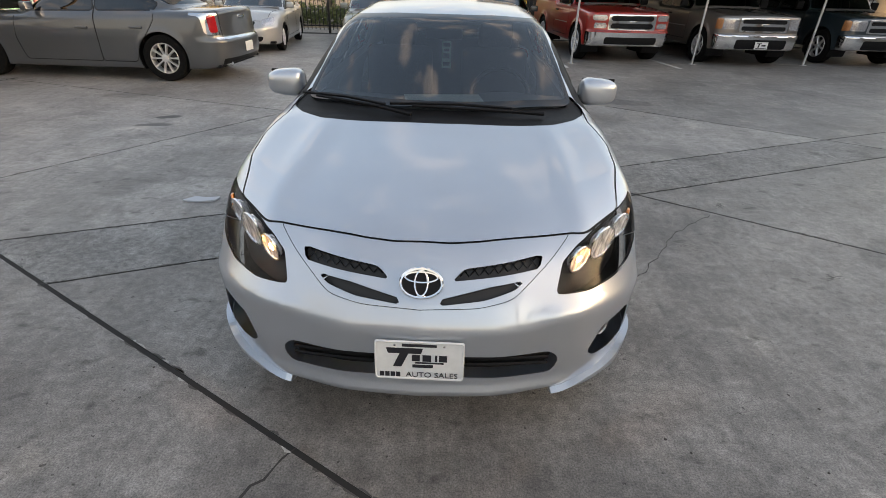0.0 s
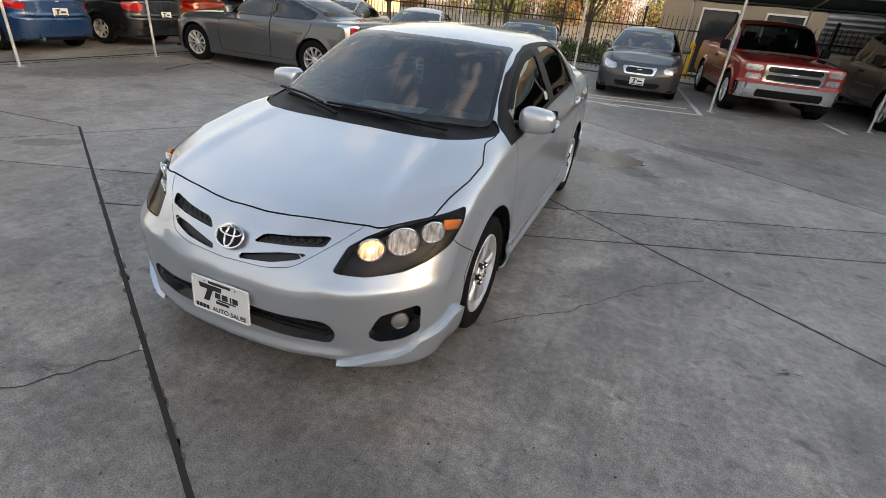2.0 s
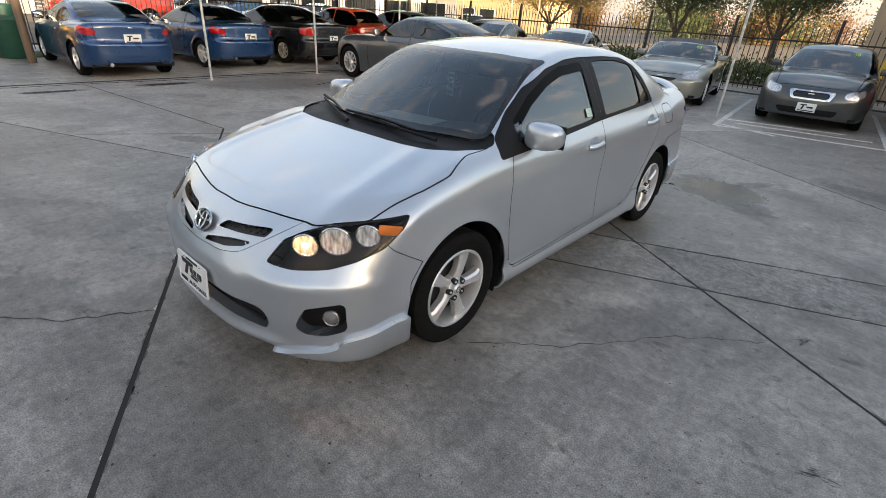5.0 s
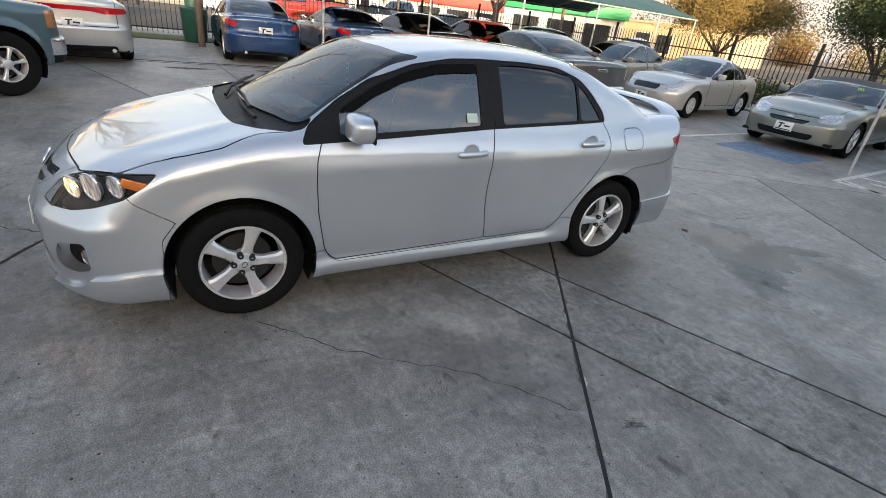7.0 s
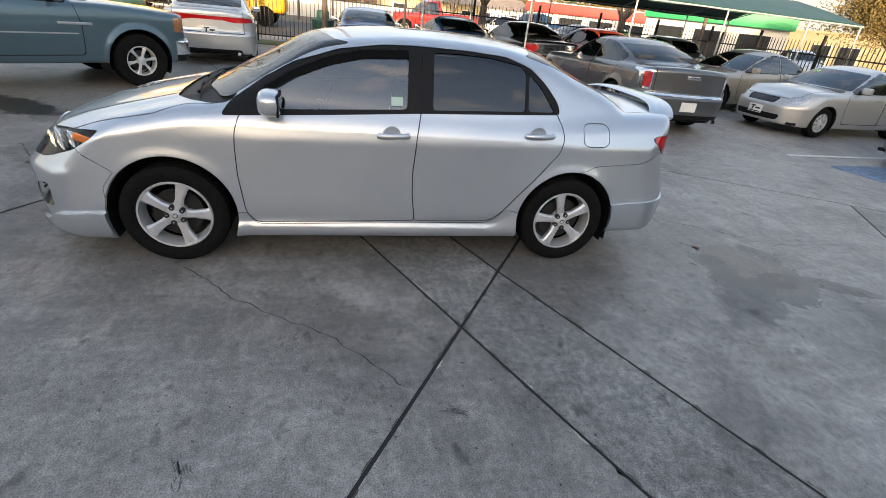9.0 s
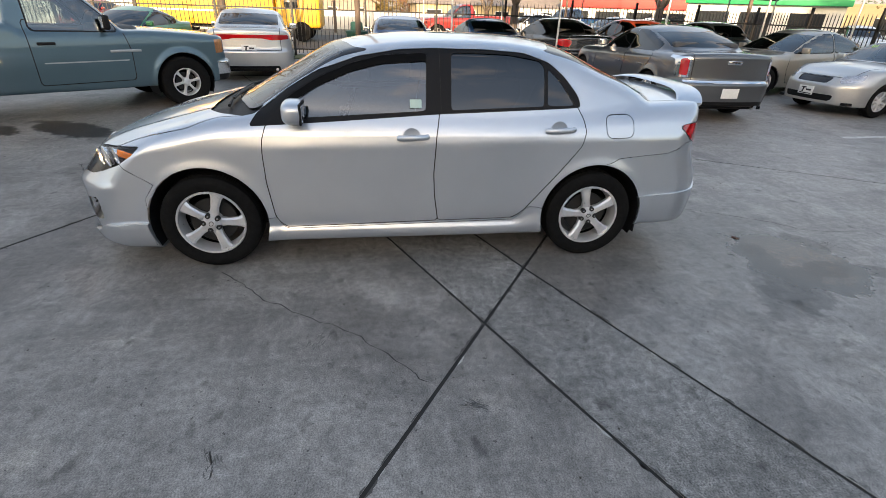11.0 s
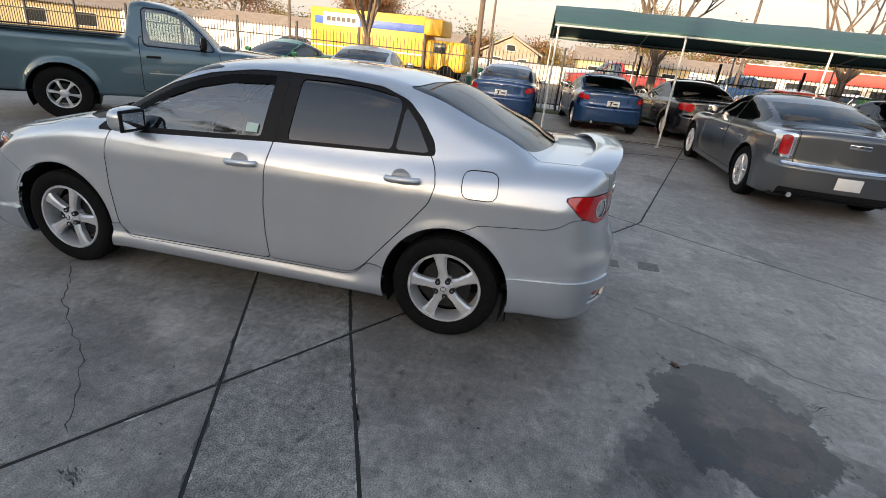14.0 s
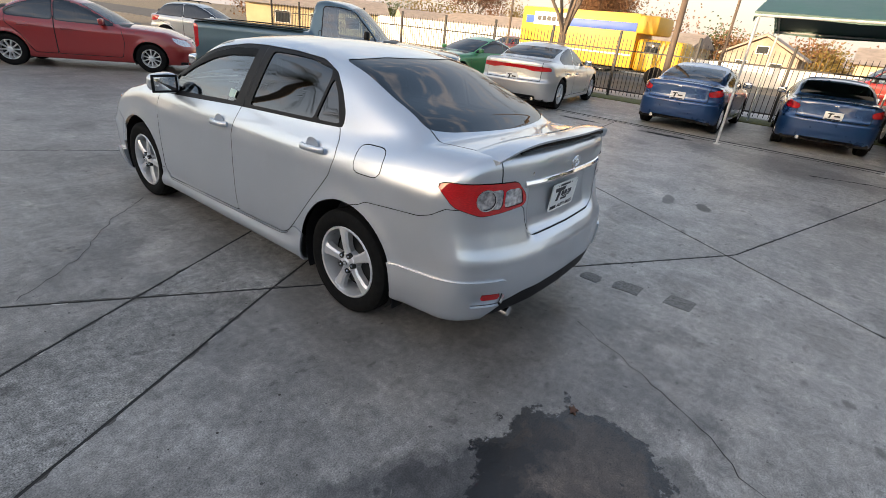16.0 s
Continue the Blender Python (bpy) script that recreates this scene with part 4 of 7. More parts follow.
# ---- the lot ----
def stains_and_shade(m, spots, dark=(0.35, 0.33, 0.30), edge=0.25):
    """Stains and painted shade of given place, size and turn, with ragged edges, into a ground material."""
    t = m.node_tree
    s = t.nodes["Principled BSDF"]
    co = t.nodes.new("ShaderNodeTexCoord")
    wob = node(t, "ShaderNodeTexNoise", Scale=5.0, Detail=6.0, Roughness=0.65)
    t.links.new(co.outputs["Object"], wob.inputs["Vector"])
    for x, y, rx, ry, turn, strength, tint, wet in spots:
        mp = t.nodes.new("ShaderNodeMapping")
        mp.vector_type = "TEXTURE"
        mp.inputs["Location"].default_value = (x, y, 0)
        mp.inputs["Rotation"].default_value = (0, 0, radians(turn))
        mp.inputs["Scale"].default_value = (rx, ry, 50)
        t.links.new(co.outputs["Object"], mp.inputs[0])
        ln = t.nodes.new("ShaderNodeVectorMath")
        ln.operation = "LENGTH"
        t.links.new(mp.outputs[0], ln.inputs[0])
        ad = t.nodes.new("ShaderNodeMath")
        ad.operation = "MULTIPLY_ADD"
        t.links.new(wob.outputs["Fac"], ad.inputs[0])
        ad.inputs[1].default_value = 1.5
        t.links.new(ln.outputs["Value"], ad.inputs[2])
        mr = t.nodes.new("ShaderNodeMapRange")
        mr.interpolation_type = "SMOOTHSTEP"
        mr.inputs["From Min"].default_value, mr.inputs["From Max"].default_value = 1.75 - edge * 0.5, 1.75 + edge
        mr.inputs["To Min"].default_value, mr.inputs["To Max"].default_value = strength, 0.0
        t.links.new(ad.outputs[0], mr.inputs["Value"])
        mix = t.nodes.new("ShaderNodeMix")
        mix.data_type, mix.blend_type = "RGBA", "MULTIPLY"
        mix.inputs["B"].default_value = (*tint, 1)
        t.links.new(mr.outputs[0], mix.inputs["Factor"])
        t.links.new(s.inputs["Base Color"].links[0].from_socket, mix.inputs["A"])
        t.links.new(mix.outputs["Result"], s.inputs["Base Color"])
        if wet:
            rm = t.nodes.new("ShaderNodeMix")
            rm.inputs["B"].default_value = 0.30 if wet is True else wet
            t.links.new(mr.outputs[0], rm.inputs["Factor"])
            t.links.new(s.inputs["Roughness"].links[0].from_socket, rm.inputs["A"])
            t.links.new(rm.outputs["Result"], s.inputs["Roughness"])


def pits(m, scale, lo, hi, tint, detail=2.0, stretch=(1, 1, 1)):
    """Small separate specks: dark pits or pale stones where a noise runs over its edge."""
    t = m.node_tree
    s = t.nodes["Principled BSDF"]
    co = t.nodes.new("ShaderNodeTexCoord")
    mp = t.nodes.new("ShaderNodeMapping")
    mp.inputs["Scale"].default_value = stretch
    t.links.new(co.outputs["Object"], mp.inputs[0])
    n = node(t, "ShaderNodeTexNoise", Scale=scale, Detail=detail, Roughness=0.55)
    t.links.new(mp.outputs[0], n.inputs["Vector"])
    mr = t.nodes.new("ShaderNodeMapRange")
    mr.inputs["From Min"].default_value, mr.inputs["From Max"].default_value = lo, hi
    t.links.new(n.outputs["Fac"], mr.inputs["Value"])
    mix = t.nodes.new("ShaderNodeMix")
    mix.data_type, mix.blend_type = "RGBA", "MULTIPLY"
    mix.inputs["B"].default_value = (*tint, 1)
    t.links.new(mr.outputs[0], mix.inputs["Factor"])
    t.links.new(s.inputs["Base Color"].links[0].from_socket, mix.inputs["A"])
    t.links.new(mix.outputs["Result"], s.inputs["Base Color"])


def concrete(name, tone, rough=0.50, grit=1.0):
    m = material(name, tone, rough)
    mottle(m, 0.30, 0.20, 0.10, detail=4)
    mottle(m, 1.1, 0.26, 0.0, detail=10, dark=(1.0, 0.985, 0.96), warp=0.6)
    mottle(m, 4.5, 0.27, 0.0, 0.0010, detail=9, warp=1.2)
    mottle(m, 26, 0.32 * grit, 0.0, 0.0010, detail=7)
    mottle(m, 140, 0.55 * grit, 0.0, 0.0006, detail=3)
    mottle(m, 1.6, 0.15, 0.0, 0.0, detail=7, stretch=(5.0, 0.8, 1.0), warp=1.5, turn=28)
    mottle(m, 1.0, 0.12, 0.0, 0.0, detail=8, stretch=(0.7, 4.5, 1.0), warp=2.2, turn=-18)
    pits(m, 30, 0.68, 0.71, (0.30, 0.29, 0.28), 3.0)
    pits(m, 5, 0.62, 0.70, (0.52, 0.51, 0.50), 10.0, (1.0, 1.6, 1.0))
    pits(m, 0.9, 0.57, 0.63, (0.72, 0.72, 0.72), 10.0)
    pits(m, 2.3, 0.60, 0.72, (1.28, 1.26, 1.22), 10.0)
    pits(m, 60, 0.68, 0.72, (1.4, 1.38, 1.33), 3.0)
    t = m.node_tree  # every slab was poured a little lighter or darker
    sh, info, mr = t.nodes["Principled BSDF"], t.nodes.new("ShaderNodeObjectInfo"), t.nodes.new("ShaderNodeMapRange")
    mr.inputs["To Min"].default_value, mr.inputs["To Max"].default_value = 0.93, 1.07
    t.links.new(info.outputs["Random"], mr.inputs["Value"])
    mx = t.nodes.new("ShaderNodeMix")
    mx.data_type, mx.blend_type = "RGBA", "MULTIPLY"
    mx.inputs["Factor"].default_value = 1.0
    t.links.new(sh.inputs["Base Color"].links[0].from_socket, mx.inputs["A"])
    t.links.new(mr.outputs[0], mx.inputs["B"])
    t.links.new(mx.outputs["Result"], sh.inputs["Base Color"])
    return m


M_CONC = concrete("old_concrete", (0.280, 0.264, 0.246))
M_NORTH = concrete("pale_concrete", (0.365, 0.347, 0.326), 0.46)
M_PEBBLE = concrete("pebbly_concrete", (0.335, 0.326, 0.31), 0.62, 1.5)

# (0.5, 1.5), (0.2, -2.0) and (0.35, -2.62) paint the sedan's shade on the ground
SPOTS = [
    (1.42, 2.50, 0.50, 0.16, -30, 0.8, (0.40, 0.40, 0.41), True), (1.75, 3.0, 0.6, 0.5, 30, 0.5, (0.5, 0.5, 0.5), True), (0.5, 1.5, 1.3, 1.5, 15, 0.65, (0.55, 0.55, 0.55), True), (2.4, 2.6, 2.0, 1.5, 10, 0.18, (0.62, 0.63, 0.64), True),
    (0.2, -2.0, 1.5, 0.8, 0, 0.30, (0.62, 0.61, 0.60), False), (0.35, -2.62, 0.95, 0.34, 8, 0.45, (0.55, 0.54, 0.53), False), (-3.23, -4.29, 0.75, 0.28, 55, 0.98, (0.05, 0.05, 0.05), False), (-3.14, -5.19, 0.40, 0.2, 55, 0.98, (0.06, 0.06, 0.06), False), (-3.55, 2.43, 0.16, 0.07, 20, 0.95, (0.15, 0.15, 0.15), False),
    (-3.52, 2.04, 0.20, 0.06, 10, 0.9, (0.25, 0.25, 0.25), False), (-4.0, -0.63, 0.30, 0.12, 40, 0.8, (0.4, 0.4, 0.4), False), (2.54, 4.25, 0.6, 0.2, -10, 0.7, (0.4, 0.4, 0.4), False), (-7.5, 2.8, 1.6, 0.7, 80, 0.6, (0.5, 0.5, 0.5), False),
    (-2.2, 0.9, 1.0, 0.5, 30, 0.4, (0.6, 0.6, 0.6), False)]
SPOTS2 = [(-8.3, 0.66, 0.14, 0.5, 0, 0.95, (0.08, 0.08, 0.08), False), (-8.15, -1.2, 0.12, 0.45, 0, 0.95, (0.09, 0.09, 0.09), False), (-6.5, -1.6, 1.2, 0.4, 30, 0.5, (0.5, 0.5, 0.5), False),
          (-1.2, -3.0, 0.5, 0.25, 50, 0.6, (0.5, 0.5, 0.5), False), (-2.3, -2.4, 0.7, 0.3, 30, 0.5, (0.55, 0.55, 0.55), False), (0.15, 2.6, 0.5, 0.9, 20, 0.45, (0.55, 0.55, 0.56), True)]
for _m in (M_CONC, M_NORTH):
    stains_and_shade(_m, SPOTS)
    stains_and_shade(_m, SPOTS2)
# the oily puddle mark behind the car: dark rim, brown dried middle
stains_and_shade(M_NORTH, [(1.09, 2.92, 0.47, 0.41, 20, 0.95, (0.15, 0.135, 0.125), 0.16), (1.40, 2.62, 0.35, 0.22, -30, 0.8, (0.45, 0.45, 0.46), False), (1.07, 2.93, 0.36, 0.32, 20, 0.80, (1.7, 1.4, 1.15), 0.20), (1.22, 3.05, 0.12, 0.18, 10, 0.7, (0.45, 0.42, 0.40), True), (0.86, 2.72, 0.10, 0.10, 10, 0.7, (0.40, 0.38, 0.38), True), (1.30, 3.45, 0.34, 0.10, 60, 0.75, (0.40, 0.39, 0.39), False), (0.78, 3.25, 0.20, 0.12, 20, 0.7, (0.45, 0.44, 0.43), False)], edge=0.07)
M_SUB = material("joint_dirt", (0.018, 0.017, 0.016), 0.9)
M_EARTH = material("dry_earth", (0.20, 0.16, 0.11), 0.95)
mottle(M_EARTH, 3, 0.3, bump=0.01)
mottle(M_EARTH, 40, 0.3, bump=0.004)
M_STREET = material("street_asphalt", (0.075, 0.073, 0.07), 0.85)
mottle(M_STREET, 0.5, 0.2)
mottle(M_STREET, 60, 0.25, bump=0.003)
M_LINE = material("worn_white_paint", (0.62, 0.62, 0.60), 0.7)
mottle(M_LINE, 12, 0.35)
mottle(M_LINE, 60, 0.3)
M_BLUELINE = material("worn_blue_paint", (0.13, 0.20, 0.30), 0.7)
mottle(M_BLUELINE, 3, 0.45)
mottle(M_BLUELINE, 14, 0.5)
M_CRACK = material("crack_dirt", (0.04, 0.037, 0.034), 0.9)

under = part("ground", box(900, 900, 0.2, (0, 0, -0.14)), M_EARTH)
tagged(under, "dry brown earth under and around the lot", "ground", kind="structure")
sub = part("joint_bed", box(25.0, 30.0, 0.016, (3.0, -1.0, -0.0105)), M_SUB)
tagged(sub, "dark dirt under the joints of the concrete", "ground", kind="structure")


class Sheet(Skin):
    """A flat sheet cut along lines in the same way as a car's skin."""

    def __init__(self, x0, x1, y0, y1, step):
        nx, ny = int((x1 - x0) / step), int((y1 - y0) / step)
        xs, ys = np.linspace(x0, x1, nx + 1), np.linspace(y0, y1, ny + 1)
        self.p = [(x, y, 0.0) for x in xs for y in ys]
        self.faces = [(i * (ny + 1) + j, (i + 1) * (ny + 1) + j, (i + 1) * (ny + 1) + j + 1, i * (ny + 1) + j + 1) for i in range(nx) for j in range(ny)]
        self.tag = ["body"] * len(self.faces)
        self.n = np.zeros((0, 3))
        self.c = None

    def joint(self, a, b, wide):
        a, b = np.array(a, float), np.array(b, float)
        ln = np.linalg.norm(b - a)
        d = (b - a) / ln
        along = lambda x, y, z: (x - a[0]) * d[0] + (y - a[1]) * d[1]
        off = lambda x, y, z: -(x - a[0]) * d[1] + (y - a[1]) * d[0]
        self.cut(lambda x, y, z: -along(x, y, z), "t1")
        self.cut(lambda x, y, z: along(x, y, z) - ln, "t2", ("t1",))
        self.cut(lambda x, y, z: off(x, y, z) - wide / 2, "t3", ("t2",))
        self.cut(lambda x, y, z: -off(x, y, z) - wide / 2, "gone", ("t3",))
        self.tag = ["body" if t in ("t1", "t2", "t3") else t for t in self.tag]


def no_slope(c, p, e=0.0):
    return np.zeros((len(p), 3))


lot = Sheet(-8.95, 15.0, -15.0, 13.5, 0.5)
_slope, slope = slope, no_slope
JOINTS = (((-4.36, -0.10), (3.6, -4.68), 0.025), ((-9.45, -3.60), (1.04, 0.806), 0.018), ((1.04, 0.806), (12.0, 5.75), 0.018), ((-2.25, -1.34), (12.0, 4.93), 0.018), ((-2.27, 2.966), (5.2, -1.93), 0.020),
          ((-4.95, -1.64), (-0.47, 5.74), 0.018), ((-0.47, 5.74), (8.0, 0.15), 0.018), ((-9.45, -0.65), (-4.36, -0.10), 0.020), ((-0.47, 5.74), (1.2, 8.4), 0.018), ((-9.45, 5.1), (-2.27, 2.966), 0.018), ((1.2, 8.4), (15.0, 10.4), 0.018))
for a, b, w in JOINTS:
    lot.joint(a, b, w)
slope = _slope
# every slab between joints is a piece of its own
parent_of = list(range(len(lot.p)))


def root(i):
    while parent_of[i] != i:
        parent_of[i] = parent_of[parent_of[i]]
        i = parent_of[i]
    return i


kept = [f for f, t in zip(lot.faces, lot.tag) if t == "body"]
for f in kept:
    for i in f[1:]:
        parent_of[root(i)] = root(f[0])
groups = {}
for f in kept:
    groups.setdefault(root(f[0]), []).append(f)
lot_floor = thing("concrete_lot", pose(0, 0, 0), "weathered grey concrete yard with dark joints and oil stains", "ground", kind="structure")
for fs in groups.values():
    bm = bmesh.new()
    vs = {}
    for f in fs:
        for i in f:
            if i not in vs:
                vs[i] = bm.verts.new(lot.p[i])
        bm.faces.new([vs[i] for i in dict.fromkeys(f)])
    rim = [e for e in bm.edges if e.is_boundary]
    out = bmesh.ops.extrude_edge_only(bm, edges=rim)
    for v in [g for g in out["geom"] if isinstance(g, bmesh.types.BMVert)]:
        v.co.z -= 0.02
    cx, cy = (sum(v.co[k] for v in bm.verts) / len(bm.verts) for k in (0, 1))
    above, below = -1.34 + (cx + 2.25) * 0.44, 0.806 + (cx - 1.04) * 0.42
    part("slab", bm, M_PEBBLE if min(above, below) < cy < max(above, below) else M_NORTH if cy > max(above, below) else M_CONC, lot_floor, smooth=False)
# the bay slab along the west fence, past the drain gap
M_CONC2 = concrete("bay_concrete", (0.34, 0.33, 0.31))
bay = part("bay_slab", box(4.15, 30.0, 0.12, (-11.15, -1.0, -0.062), 0.01), M_CONC2)
tagged(bay, "paler concrete parking bays along the fence", "pavement", kind="structure")
drain = part("drain_gap", box(0.16, 30.0, 0.05, (-9.0, -1.0, -0.045)), M_SUB)
tagged(drain, "dark dirty drain gap between slabs", "gutter", kind="structure")
M_GRASS = material("dry_grass", (0.10, 0.11, 0.04), 0.95)
mottle(M_GRASS, 5, 0.4, bump=0.02)
verge = part("verge", box(1.2, 40, 0.06, (-13.9, -3, -0.01), 0.02), M_GRASS)
tagged(verge, "dry weedy strip of soil by the fence", "verge", kind="structure")
apron = part("north_apron", box(29.3, 2.3, 0.05, (0.4, 14.6, -0.03)), M_CONC2)
tagged(apron, "concrete strip under the north fence", "pavement", kind="structure")


def ribbon(name, pts, wide, mat, label, category, rough=0.05):
    """A thin ragged line lying on the concrete."""
    rnd = random.Random(int(pts[0][0] * 100) + 7)
    path = []
    for a, b in zip(pts, pts[1:]):
        n = max(int(math.dist(a, b) / 0.05), 1)
        for k in range(n):
            t = k / n
            path.append((a[0] + (b[0] - a[0]) * t + rnd.uniform(-1, 1) * rough * 0.5, a[1] + (b[1] - a[1]) * t + rnd.uniform(-1, 1) * rough * 0.5))
    path.append(pts[-1])
    V, F = [], []
    for i, p in enumerate(path):
        q, r = path[min(i + 1, len(path) - 1)], path[max(i - 1, 0)]
        d = Vector((q[0] - r[0], q[1] - r[1], 0)).normalized()
        w = wide * rnd.uniform(0.4, 1.3) / 2
        V += [(p[0] - d.y * w, p[1] + d.x * w, 0.0012), (p[0] + d.y * w, p[1] - d.x * w, 0.0012)]
        if i:
            F.append((2 * i - 2, 2 * i - 1, 2 * i + 1, 2 * i))
    return tagged(part(name, (V, F), mat), label, category, kind="structure")


for pts, w in (([(-1.6, -3.4), (-0.95, -2.98), (-0.72, -2.77), (-0.46, -2.33)], 0.010), ([(0.94, -1.26), (1.32, -0.92), (1.42, -0.77), (1.55, -0.61), (1.71, -0.36), (2.13, 0.01)], 0.006),
               ([(-0.11, 2.41), (0.16, 2.96), (0.34, 3.27), (0.55, 3.48), (0.62, 3.9)], 0.006)):
    ribbon("crack", pts, w, M_CRACK, "fine dark crack in the concrete", "crack", 0.03)
# chipped and dirty joint edges
M_CHIP = material("joint_grime", (0.085, 0.08, 0.075), 0.9)
mottle(M_CHIP, 30, 0.4)
M_PALE = material("chipped_edge", (0.42, 0.41, 0.38), 0.9)
mottle(M_PALE, 40, 0.3)
rnd = random.Random(12)
for mat, name, label, dens, high in ((M_CHIP, "joint_grime", "dark grime and chips along the joints", 9, 0.0010), (M_PALE, "joint_chips", "pale chipped edges along the joints", 3, 0.0016)):
    V, F = [], []
    for (ax, ay), (bx, by), w in JOINTS:
        ln = math.hypot(bx - ax, by - ay)
        dx, dy = (bx - ax) / ln, (by - ay) / ln
        for k in range(int(ln * dens)):
            s0, side = rnd.uniform(0, ln), rnd.choice((-1, 1))
            if max(abs(ax + dx * s0), abs(ay + dy * s0)) > 9:
                continue
            size, dep = rnd.uniform(0.02, 0.10), rnd.uniform(0.003, 0.014)
            n = 6
            for q in range(n):
                u = q / (n - 1)
                at = s0 + (u - 0.5) * size
                for off in (w / 2, w / 2 + dep * math.sin(math.pi * (0.1 + 0.8 * u)) * rnd.uniform(0.6, 1.2)):
                    V.append((ax + dx * at - dy * off * side, ay + dy * at + dx * off * side, high))
            base = len(V) - 2 * n
            F += [(base + 2 * q, base + 2 * q + 1, base + 2 * q + 3, base + 2 * q + 2) for q in range(n - 1)]
    tagged(part(name, (V, F), mat), label, "grime", kind="stuff")
# broken dirty edge beside the drain and black wet marks
for pts, w in (([(-8.78, -2.4), (-8.82, -0.4), (-8.74, 1.6), (-8.80, 3.2), (-8.72, 5.4)], 0.06), ([(-8.30, 0.30), (-8.28, 0.70), (-8.33, 1.05)], 0.17), ([(-8.16, -1.55), (-8.13, -1.2), (-8.18, -0.85)], 0.14), ([(-7.1, 3.3), (-7.4, 4.1), (-7.3, 4.6)], 0.05)):
    ribbon("drain_grime", pts, w, M_SUB, "black wet dirt along the broken drain edge", "grime", 0.05)
# grit, leaf crumbs and tyre scuffs lying on the concrete
M_GRIT = material("dark_grit", (0.05, 0.042, 0.036), 0.95)
M_SCUFF = material("tyre_scuff", (0.135, 0.13, 0.122), 0.9)
mottle(M_SCUFF, 50, 0.4)
rnd = random.Random(77)
V, F = [], []
for k in range(1500):
    x, y, r = rnd.uniform(-7, 8), rnd.uniform(-7, 8), rnd.choice((0.003, 0.003, 0.004, 0.005, 0.007))
    n, a0 = len(V), rnd.uniform(0, 6.28)
    V += [(x + r * rnd.uniform(0.5, 1.3) * math.cos(a0 + q * 1.2566), y + r * rnd.uniform(0.5, 1.3) * math.sin(a0 + q * 1.2566), 0.0011) for q in range(5)] + [(x, y, 0.0011 + r * 0.4)]
    F += [(n + q, n + (q + 1) % 5, n + 5) for q in range(5)]
tagged(part("grit", (V, F), M_GRIT), "dark grit and leaf crumbs on the concrete", "debris", kind="stuff")


def scuff(x, y, size, turn, count, mat, label):
    """A patch of short ragged strokes scraped into the concrete."""
    rnd = random.Random(int(x * 100) + int(y * 37))
    V, F = [], []
    ca, sa = math.cos(radians(turn)), math.sin(radians(turn))
    for k in range(count):
        u0, v0 = rnd.gauss(0, size * 0.5), rnd.gauss(0, size * 0.28)
        ln, bend = rnd.uniform(0.15, 0.6) * size, rnd.uniform(-0.3, 0.3)
        for q in range(5):
            t = q / 4
            u, v = u0 + ln * (t - 0.5), v0 + bend * ln * t * t + rnd.uniform(-1, 1) * 0.002
            w = 0.0028 * math.sin(math.pi * (0.12 + 0.76 * t)) * rnd.uniform(0.5, 1.4)
            for sg in (-1, 1):
                V.append((x + u * ca - (v + sg * w) * sa, y + u * sa + (v + sg * w) * ca, 0.0009))
            if q:
                n = len(V) - 4
                F.append((n, n + 1, n + 3, n + 2))
    tagged(part("scuff_mark", (V, F), mat), label, "scuff", kind="stuff")


for x, y, size, turn, count in ((-0.72, -2.62, 0.10, 20, 26), (2.30, 0.22, 0.07, 60, 34), (1.75, -0.55, 0.09, -25, 24), (2.5, -0.9, 0.07, 15, 26), (0.8, 3.45, 0.10, 130, 24), (1.62, 2.45, 0.09, 40, 20)):
    scuff(x, y, size, turn, count, M_SCUFF, "dark tyre scuffs on the concrete")
# rough square patches behind the sedan
M_PATCH = material("rough_patch", (0.19, 0.183, 0.172), 0.95, Specular_IOR_Level=0.2)
mottle(M_PATCH, 60, 0.5, bump=0.003)
for x, y, r in ((-0.79, 2.21, 0.065), (-0.84, 2.47, 0.08), (-0.91, 2.83, 0.085)):
    rnd = random.Random(int(y * 100))
    o = [(x + r * rnd.uniform(0.85, 1.1) * sx, y + r * rnd.uniform(0.9, 1.2) * sy) for sx, sy in ((-1, -1), (0, -1.1), (1, -1), (1.05, 0), (1, 1), (0, 1.05), (-1, 1), (-1.1, 0))]
    tagged(part("scuffed_patch", prism(round_off(o, 0.010), 0.003, "z", 0.0015), M_PATCH), "small rough dark square patch in the concrete", "patch", "rough patches")
# bay markings
def marking(pts, w, mat=None, label="worn white painted parking line"):
    (x0, y0), (x1, y1) = pts
    ln = math.hypot(x1 - x0, y1 - y0)
    ob = part("parking_line", box(ln, w, 0.004, (0, 0, 0)), mat or M_LINE, m=pose((x0 + x1) / 2, (y0 + y1) / 2, 0.0025, 0, 0, math.degrees(math.atan2(y1 - y0, x1 - x0))))
    return tagged(ob, label, "road marking", "bay lines", "structure")


for pts in (((2.45, 7.75), (2.0, 12.6)), ((-0.1, 7.25), (-0.55, 12.4)), ((-0.1, 7.25), (2.45, 7.75)), ((-0.12, 7.5), (0.9, 7.2)), ((0.1, 7.9), (2.2, 8.35)), ((-0.15, 8.2), (1.8, 8.75)), ((-2.76, 7.08), (-2.9, 9.6)), ((5.06, 8.1), (4.85, 9.6))):
    marking(pts, 0.09)
tagged(part("blue_marking", prism(round_off([(-2.2, 7.3), (-0.9, 7.6), (-1.0, 8.8), (-2.3, 8.5)], 0.1), 0.004, "z", 0.0025), M_BLUELINE), "worn blue painted bay marking", "road marking", kind="structure")

